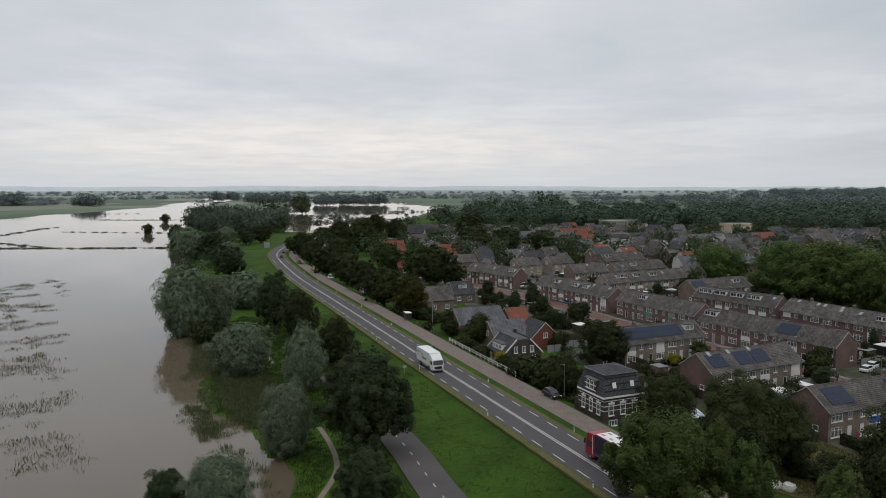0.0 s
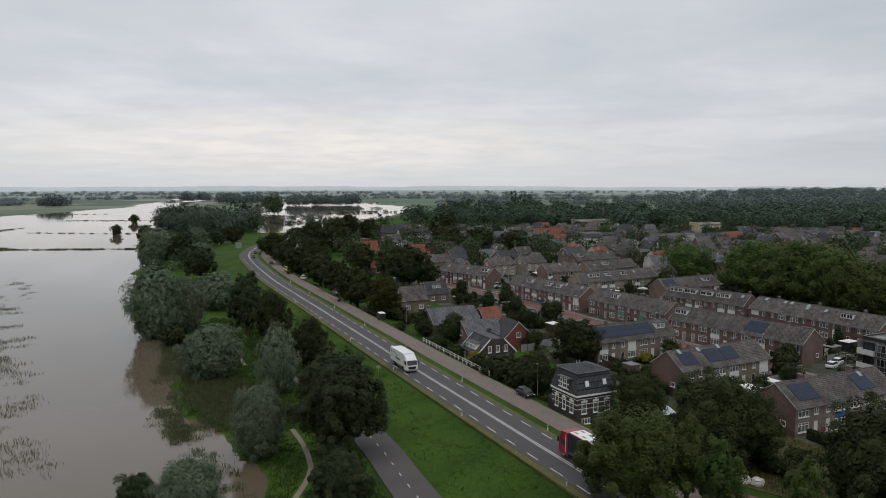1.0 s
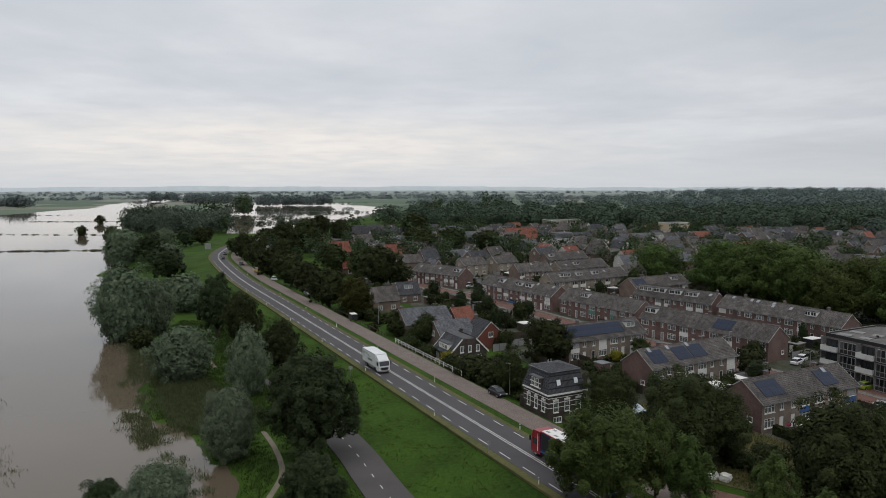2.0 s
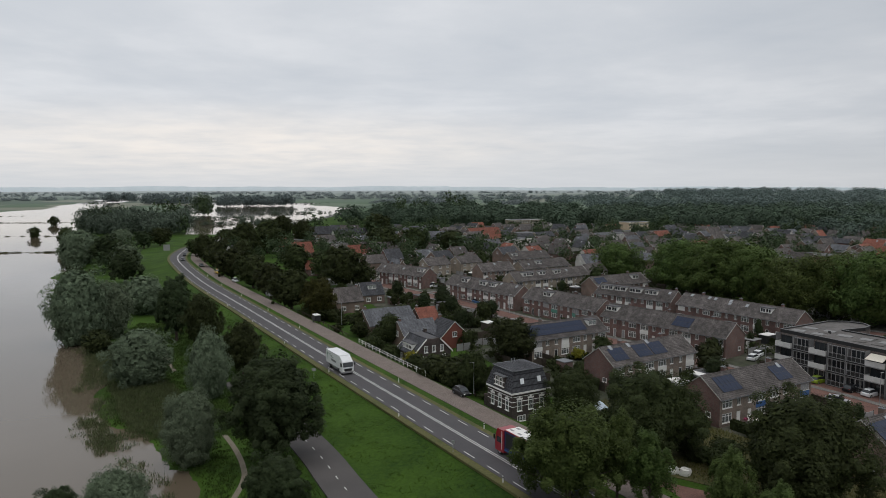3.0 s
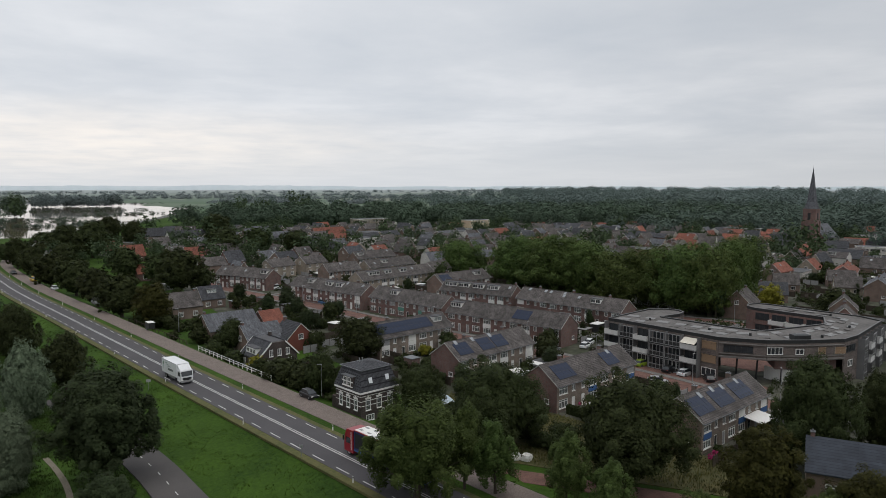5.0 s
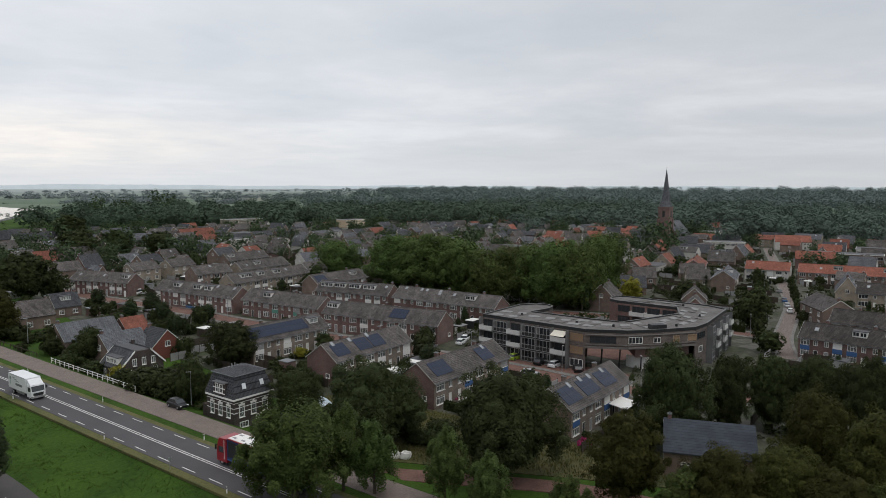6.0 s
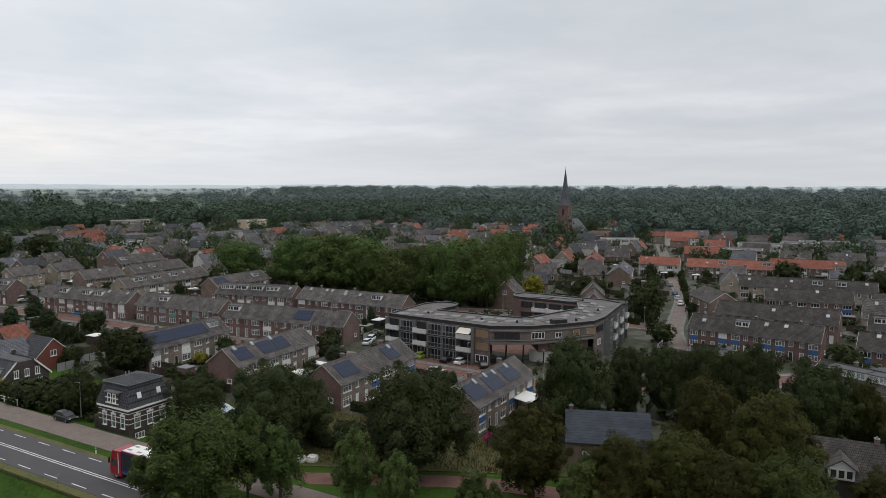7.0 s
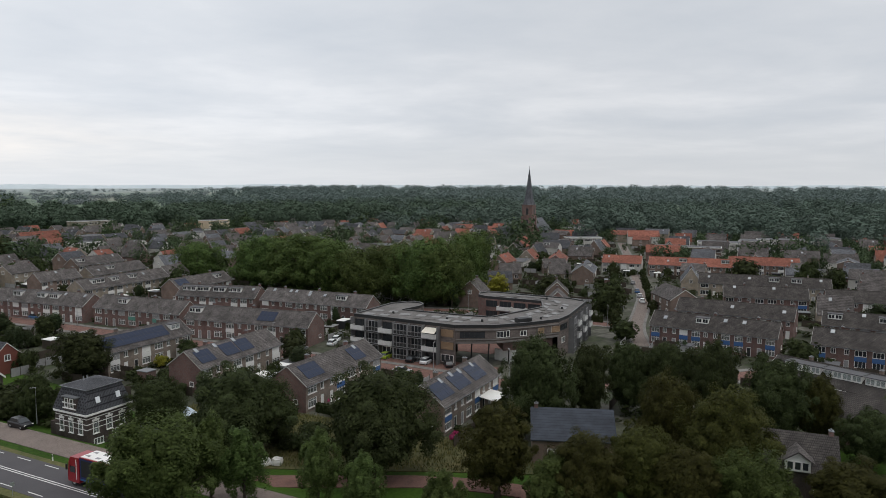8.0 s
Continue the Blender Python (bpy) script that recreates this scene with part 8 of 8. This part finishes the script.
tree("slim", 41.1, 71.0, 10.0, 5.4)
tree("slim", 43.5, 65.5, 8.1, 4.9)
tree("slim", 50.7, 59.4, 8.1, 5.6)
tree("slim", 62.2, 53.2, 9.7, 6.5)
tree("bush", 76.5, 142.1, 5.9, 6.5)
tree("lime", 23.2, 134.4, 7.7, 6.5)
tree("yellow", 12.9, 153.6, 4.1, 4.0)
tree("bush", 17.7, 143.6, 5.2, 8.6)
tree("conifer", 29.8, 197.7, 5.6, 2.7)
tree("conifer", 31.3, 195.2, 6.2, 2.6)
tree("conifer", 33.0, 194.9, 5.2, 2.4)
tree("yellow", 51.7, 155.6, 2.9, 3.4)

tree("willow", -150.0, 490.0, 11.0, 14.0)
tree("poplar", -131.0, 470.0, 12.0, 12.0)
tree("willow", -150.0, 440.0, 10.0, 13.0)
tree("poplar", -128.0, 385.0, 13.0, 11.0)

# ---- far woods and the horizon ----
def woods(name, pts, hs, seed, label, leaves=90, wide=1.0, material=None, core=0.8, leaf=0.07, inner=60, clumps=5):
    """Many far trees in one sheet of leaf clumps over inner leaves."""
    r = np.random.default_rng(seed)
    tpl = []
    for k in range(6):
        lob = lobes_round(9, seed + k, 0.05, 1.0, 0.47, 0.21)
        v, q = leaf_cloud([c for c, _ in lob], [x for _, x in lob], leaves, leaf, seed + k, clumps=clumps, clump=0.5, cap=0.0)
        cv, cf = inner_leaves((0, 0, 0.5), (0.5 * core, 0.5 * core, 0.5 * core), inner, 0.062, seed + k)
        tpl.append((np.vstack([v, cv]), np.vstack([q, np.array(cf) + len(v)])))
    V, Fc, n = [], [], 0
    base = ground_height(np.array(pts))
    for (x, y), h, z in zip(pts, hs, base):
        v, f = tpl[r.integers(6)]
        a = r.random() * 6.283
        w = h * wide * (0.7 + 0.5 * r.random())
        c, s = math.cos(a), math.sin(a)
        V.append(np.stack([x + (v[:, 0] * c - v[:, 1] * s) * w, y + (v[:, 0] * s + v[:, 1] * c) * w, v[:, 2] * h + max(z, -0.7) - 0.3], 1))
        Fc.append(f + n)
        n += len(v)
    me = tri_mesh(name, np.vstack(V), np.vstack(Fc), material or WOOD_FAR)
    return tagged(new(name, me), label, "trees", kind="stuff")


def strip(r, n, ax, ay, bx, by, wide):
    t = r.random(n)
    o = r.normal(0, wide / 2, n)
    L = math.hypot(bx - ax, by - ay)
    return np.stack([ax + (bx - ax) * t - (by - ay) / L * o, ay + (by - ay) * t + (bx - ax) / L * o], 1)


def polar(az, d):
    return d * math.sin(radians(az)), d * math.cos(radians(az))


HEDGE_BANK = foliage_mat("drowned_hedge_foliage", (0.05, 0.055, 0.022), (0.085, 0.085, 0.04))


def build_woods():
    r = np.random.default_rng(3)
    P = []
    # belt of trees round the village's far side
    for a0, d0, a1, d1, n, w in ((1, 780, 10, 710, 40, 60), (8, 700, 20, 700, 62, 90), (18, 700, 30, 710, 66, 90), (26, 690, 36, 710, 52, 70), (30, 760, 44, 800, 74, 120),
                                 (4, 900, 16, 1000, 44, 90), (14, 860, 36, 900, 86, 110)):
        P.append(strip(r, n, *polar(a0, d0), *polar(a1, d1), w))
    P = np.vstack(P)
    woods("village_trees", P, r.uniform(11, 21, len(P)), 5, "belt of dark trees behind the village", 620, wide=1.35, leaf=0.034, inner=170, core=0.84, clumps=7, material=BELT)
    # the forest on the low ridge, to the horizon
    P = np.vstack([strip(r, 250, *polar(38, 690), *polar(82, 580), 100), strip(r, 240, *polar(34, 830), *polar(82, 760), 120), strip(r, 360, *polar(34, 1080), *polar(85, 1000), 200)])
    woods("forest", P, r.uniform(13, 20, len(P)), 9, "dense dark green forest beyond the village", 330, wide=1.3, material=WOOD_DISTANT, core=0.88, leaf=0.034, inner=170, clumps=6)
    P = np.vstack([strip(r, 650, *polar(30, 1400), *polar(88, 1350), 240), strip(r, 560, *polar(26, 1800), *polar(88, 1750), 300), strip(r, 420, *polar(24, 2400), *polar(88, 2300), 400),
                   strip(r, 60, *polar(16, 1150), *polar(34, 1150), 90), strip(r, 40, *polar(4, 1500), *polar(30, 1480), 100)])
    woods("ridge_forest", P, r.uniform(15, 24, len(P)), 10, "forest on the low ridge, haze put into its blue-green colour", 140, wide=1.4, material=WOOD_RIDGE, core=0.88, leaf=0.045, inner=80)
    # river side and distance: lines of trees among the fields
    P = []
    for a0, d0, a1, d1, n, w in ((-36, 1180, -34, 1150, 24, 30), (-36, 1500, -28, 1600, 40, 40),
                                 (-36, 1900, -18, 2100, 60, 50), (-34, 2700, -10, 2900, 90, 90), (-12, 1900, 4, 2000, 60, 70), (-6, 2400, 14, 2300, 90, 90), (2, 1500, 14, 1400, 50, 70), (4, 1900, 22, 1800, 70, 80), (-36, 3600, 30, 3600, 240, 260)):
        P.append(strip(r, int(n * 1.8), *polar(a0, d0), *polar(a1, d1), w))
    P = np.vstack(P)
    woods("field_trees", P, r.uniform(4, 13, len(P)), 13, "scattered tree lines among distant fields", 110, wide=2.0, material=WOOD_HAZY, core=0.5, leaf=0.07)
    P = np.vstack([strip(r, 60, -250, 1390, -112, 1410, 40), strip(r, 50, -420, 1500, -330, 1520, 40), strip(r, 30, -560, 1720, -480, 1740, 30),
                   strip(r, 34, -850, 1345, -795, 1345, 26), strip(r, 20, -658, 1275, -606, 1273, 14)])
    # the grey-blue leaf colour holds the haze in front of this wood
    woods("pool_wood", P, r.uniform(15, 25, len(P)), 15, "wood standing beyond the flooded pool, haze put into its colour", 140, material=foliage_mat("pool_wood_haze_tint", (0.115, 0.145, 0.142), (0.155, 0.185, 0.18), 0.15, 0.3, 0.85, 1.1), leaf=0.06)


def build_riverside():
    """Trees, reeds and drowned hedges between dike and river."""
    r = np.random.default_rng(17)
    pr = random.Random(5)
    # the wooded strip between the flood and the dike
    n = 0
    while n < 8:
        y = pr.uniform(320, 420)
        x = float(np.interp(y, BANK[:, 1], BANK[:, 0])) + pr.uniform(0, 40)
        o = path_offset(np.array([[x, y]]), ROAD)[0]
        if -150 < o < -24:
            h = pr.uniform(9, 17)
            tree(pr.choice(["willow", "willow", "poplar", "small", "small"]), x, y, h, h * pr.uniform(0.75, 1.05), group="riverside trees")
            n += 1
    # canopy on the village side of the avenue
    n = 0
    while n < 26:
        y = pr.uniform(250, 470)
        o = pr.uniform(15, 58)
        i = int(np.argmin(np.abs(ROAD[:, 1] - y)))
        q = ROAD[i] + normals(ROAD)[i] * o
        if pr.random() < (y - 200) / 250:
            h = pr.uniform(8, 15)
            tree(pr.choice(["lime", "small", "small", "small"]), q[0], q[1], h, h * pr.uniform(0.7, 1.0) * 0.95, group="avenue trees")
            n += 1
    P = np.vstack([strip(r, 52, -222, 626, -136, 604, 20), strip(r, 14, -200, 600, -140, 585, 14), strip(r, 10, -205, 985, -192, 990, 10), strip(r, 12, -112, 720, -60, 700, 10)])
    hs = r.uniform(14, 24, len(P))
    hs[66:76] += 6
    hs[76:] *= 0.45
    # leaves lightened and blued, haze over the spit painted in
    woods("river_wood", P, hs, 23, "wooded spit between river and flooded pool", 700, wide=0.85, leaf=0.042, clumps=9, core=0.55, material=foliage_mat("spit_foliage_haze_tint", (0.075, 0.1, 0.075), (0.125, 0.155, 0.118), 0.2, 0.3, 0.8, 1.15))
    # drowned hedge banks that cross the flood
    P = np.vstack([strip(r, 150, -300, 452, -176, 456, 3), strip(r, 60, -330, 505, -255, 457, 4), strip(r, 60, -354, 560, -372, 680, 4), strip(r, 60, -330, 610, -205, 592, 2.5), strip(r, 70, -400, 815, -290, 812, 6), strip(r, 30, -520, 960, -420, 990, 4)])
    woods("drowned_hedge", P, r.uniform(0.4, 1.2, len(P)) + 0.35, 29, "low drowned hedge banks crossing the flood water", 60, wide=3.2, material=HEDGE_BANK)
    P = np.vstack([strip(r, 60, -150, 740, -70, 800, 14), strip(r, 50, -235, 1150, -60, 1190, 20), strip(r, 60, -300, 1500, -50, 1560, 40), strip(r, 30, -190, 850, -120, 900, 16), strip(r, 40, -120, 1000, -40, 1050, 14)])
    woods("drowned_scrub", P, r.uniform(1.0, 4.5, len(P)), 37, "scrub and bushes standing in the flooded pool", 90, wide=2.2)
    for x, y, h in ((-246, 590, 8), (-300, 765, 9), (-305, 455, 4)):
        tree("bush", x, y, h, h * 1.1, z=-0.6, text="round bush standing in the flood water")
    # reeds, rushes and drowned grass
    def tufts(name, P, z, h, w, k, material, label):
        m = len(P) * k
        base = np.repeat(np.column_stack([P, z]), k, 0)
        base[:, :2] += r.normal(0, w, (m, 2))
        hh, a, b2 = np.repeat(h, k) * r.uniform(0.5, 1.2, m), r.random(m) * 6.283, r.random(m) * 6.283
        c = np.stack([np.cos(a), np.sin(a), np.zeros(m)], 1) * 0.06
        tip = base + np.stack([np.cos(b2) * 0.4 * hh, np.sin(b2) * 0.4 * hh, hh], 1)
        V = np.stack([base - c, base + c, tip], 1).reshape(-1, 3)
        return tagged(new(name, tri_mesh(name, V, np.arange(len(V)).reshape(-1, 3), material)), label, "reeds", kind="stuff")
    cand = np.stack([r.uniform(-75, -18, 16000), r.uniform(84, 215, 16000)], 1)
    off = path_offset(cand, BANK)
    cand = cand[(off > -3.0 + 4 * wobble(cand, 9)) & (off < 3 + 4 * wobble(cand, 6, 2)) & (wobble(cand, 4, 4) > -0.05)]
    tufts("reed_bed", cand, np.maximum(ground_height(cand), -0.7), r.uniform(0.5, 1.0, len(cand)), 0.4, 8, RUSH, "green reeds and rushes along the flooded bank")
    # rough rushes between the willows
    cand = np.stack([r.uniform(-64, -22, 36000), r.uniform(86, 200, 36000)], 1)
    dp = np.maximum(polygon_depth(cand, [(-50, 150), (-39, 152), (-31.5, 134), (-28, 117), (-33, 116), (-38, 122), (-43, 134)]), polygon_depth(cand, [(-66, 186), (-56, 186), (-46, 158), (-55, 152), (-62, 170)]))
    dp = np.maximum(dp, polygon_depth(cand, [(-47, 128), (-43, 126), (-37, 116), (-38, 110), (-43, 117)]))
    cand = cand[(dp > 0.8 * wobble(cand, 5)) & (wobble(cand, 3, 7) > -0.75)]
    tufts("rush_bed", cand, np.maximum(ground_height(cand), -0.7), r.uniform(0.4, 0.9, len(cand)), 0.4, 8, RUSH, "rough dark green rushes between the willows")
    # long rough grass on the foreland, shorter on the dike's slope
    cand = np.stack([r.uniform(-62, 12, 30000), r.uniform(78, 215, 30000)], 1)
    off, bank = path_offset(cand, ROAD), path_offset(cand, BANK)
    q = cand[(off < -17) & (bank > 1) & (np.abs(path_offset(cand, LOWER)) > 3.3) & (polygon_depth(cand, HOLLOW) < -1) & (np.abs(path_offset(cand, smooth_path([(-18, 80), (-16.2, 88), (-15.2, 97), (-16.2, 103), (-18.5, 110), (-21, 116)], 3.0))) > 0.9)]
    tufts("rough_grass", q, ground_height(q), r.uniform(0.15, 0.45, len(q)), 0.35, 9, ROUGH, "long rough grass on the river foreland")
    cand = np.stack([r.uniform(-60, 45, 42000), r.uniform(55, 260, 42000)], 1)
    off = path_offset(cand, ROAD)
    q = cand[(off > -16.5) & (off < -5.2) & (np.abs(path_offset(cand, LOWER)) > 3.3) & (wobble(cand, 3, 2) + 0.5 * wobble(cand, 1.1, 5) > -0.25)]
    tufts("dike_grass", q, ground_height(q), r.uniform(0.08, 0.25, len(q)), 0.35, 6, DIKE_BLADES, "short uneven grass on the dike slope")
    cand = np.stack([r.uniform(30, 82, 9000), r.uniform(62, 128, 9000)], 1)
    q = cand[(polygon_depth(cand, [(40, 118), (47, 126), (60, 108), (67, 94), (72, 82), (80, 70), (73, 63), (62, 73.5), (51, 83.5), (39, 95), (32, 105)]) > 0.5) & (wobble(cand, 5, 3) > -0.4)]
    tufts("field_grass", q, np.full(len(q), 0.08), r.uniform(0.25, 0.7, len(q)), 0.5, 7, DRY_BLADES, "tall half-dry grass on the rough field")
    cand = np.stack([r.uniform(-175, -52, 24000), r.uniform(84, 330, 24000)], 1)
    az = np.degrees(np.arctan2(cand[:, 0], cand[:, 1]))
    cand = cand[(az < -28.5 + 2.0 * wobble(cand, 12)) & (wobble(cand, 7, 6) + 0.6 * wobble(cand, 2.5, 1) > 0.2)]
    tufts("drowned_grass", cand, np.full(len(cand), -0.6), r.uniform(0.25, 0.7, len(cand)), 0.7, 10, REED, "tufts of drowned grass standing in the flood")


def garden_clutter():
    """Low shrubs, and board fences between the plots, all over the village gardens."""
    r = np.random.default_rng(61)
    P = np.stack([r.uniform(0, 420, 16000), r.uniform(20, 470, 16000)], 1)
    d, az = np.hypot(P[:, 0], P[:, 1]), np.degrees(np.arctan2(P[:, 0], P[:, 1]))
    P = P[(d > 118) & (d < 480) & (az > 4) & (az < 76) & (path_offset(P, ROAD[::3]) > 17)]
    keep = np.ones(len(P), bool)
    for o in scene.objects:
        if o.parent is None and o.name.split(".")[0] in ("house_row", "house", "flat_building", "cottage", "mansard_house", "church"):
            w = [c for c in o.children if c.name.split(".")[0] == "wall"]
            if w:
                box = np.array(w[0].bound_box)
                q = np.array(o.matrix_basis.inverted())
                L = P @ q[:2, :2].T + q[:2, 3]
                lo, hi = box.min(0)[:2] - 1.2, box.max(0)[:2] + 1.2
                keep &= ~((L > lo) & (L < hi)).all(1)
    for pts, wide in CLEAR:
        keep &= np.abs(path_offset(P, smooth_path(pts, 6.0))) > wide
    keep &= polygon_depth(P, [(84, 113), (92, 131), (106, 138), (133, 146), (158, 128), (158, 108), (124, 99), (98, 96)]) < 0
    keep &= polygon_depth(P, [(40, 118), (47, 126), (67, 94), (80, 70), (73, 63), (51, 83), (32, 105)]) < 0
    P = P[keep]
    k = len(P) * 2 // 3
    woods("garden_shrubs", P[:k], r.uniform(0.7, 2.6, k) ** 1.1, 63, "low green shrubs and hedges in the village gardens", 34, wide=1.5, leaf=0.15, core=0.85, clumps=3, material=LEAF_LIME)
    b = Build()
    for x, y in P[k:k + 900]:
        a = (24 if x < 130 else -66) + (90 if r.random() < 0.5 else 0)
        L = r.uniform(3, 8)
        b.box((x, y, 0.95), (L, 0.06, 1.8), 0 if r.random() < 0.7 else 1, a)
        for t in (-0.5, 0.0, 0.5):
            c = math.cos(radians(a)) * t * L, math.sin(radians(a)) * t * L
            b.box((x + c[0], y + c[1], 1.0), (0.12, 0.12, 2.0), 0, a)
    single("garden_fences", b, [BARK, GREYPANEL], "dark wooden board fences between garden plots", "fence", kind="stuff")


CLEAR = [([(6, 300), (18.7, 271), (33, 246), (45, 219), (58, 190), (73, 160), (83, 138), (90, 122), (97, 104), (110, 88), (130, 76), (152, 66)], 6.5), ([(150, 100), (168, 114), (196, 131), (222, 148), (276, 190), (315, 219), (400, 285)], 5.0),
         ([(31, 260), (45, 268), (62, 274), (90, 288)], 5.5), ([(75, 228), (84, 233), (108, 224), (126, 190), (150, 160), (168, 114)], 5.5)]
build_woods()
build_riverside()
garden_clutter()
woods("garden_trees", [q[:2] for q in FAR_TREES], [q[2] for q in FAR_TREES], 41, "green garden trees among the farther village houses", 300, leaf=0.05, core=0.6, clumps=7, material=foliage_mat("garden_tree_foliage", (0.036, 0.052, 0.026), (0.06, 0.08, 0.038), 0.35, 0.1, 0.75, 1.3))


def build_backdrop():
    """Far rim of woodland that closes the land at the horizon; its haze is painted and glows."""
    b = Build()
    r = random.Random(4)
    n = 720
    ring = []
    for i in range(n + 1):
        a = radians(-100 + 200 * i / n)
        h = (26 if math.degrees(a) < 8 else 21) + 2 * math.sin(i * 0.21) + 2.2 * math.sin(i * 0.083 + 1) + r.uniform(-1.2, 1.2)
        ring.append((4600 * math.sin(a), 4600 * math.cos(a), h))
    for i in range(n):
        p, q = ring[i], ring[i + 1]
        b.face([(p[0], p[1], -3), (q[0], q[1], -3), q, p])
    # haze colour painted on the rim, plus a faint added glow
    m = mat("painted_haze_rim", (0.62, 0.68, 0.71), (0.7, 0.75, 0.775), 1.0, 0.02, 0.004, bump=0, coord="Object")
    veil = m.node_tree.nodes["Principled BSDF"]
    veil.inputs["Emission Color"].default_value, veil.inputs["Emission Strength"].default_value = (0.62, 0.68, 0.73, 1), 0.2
    single("backdrop", b, m, "rim of woodland at the horizon with painted, glowing blue-grey haze", "backdrop", kind="structure")


build_backdrop()
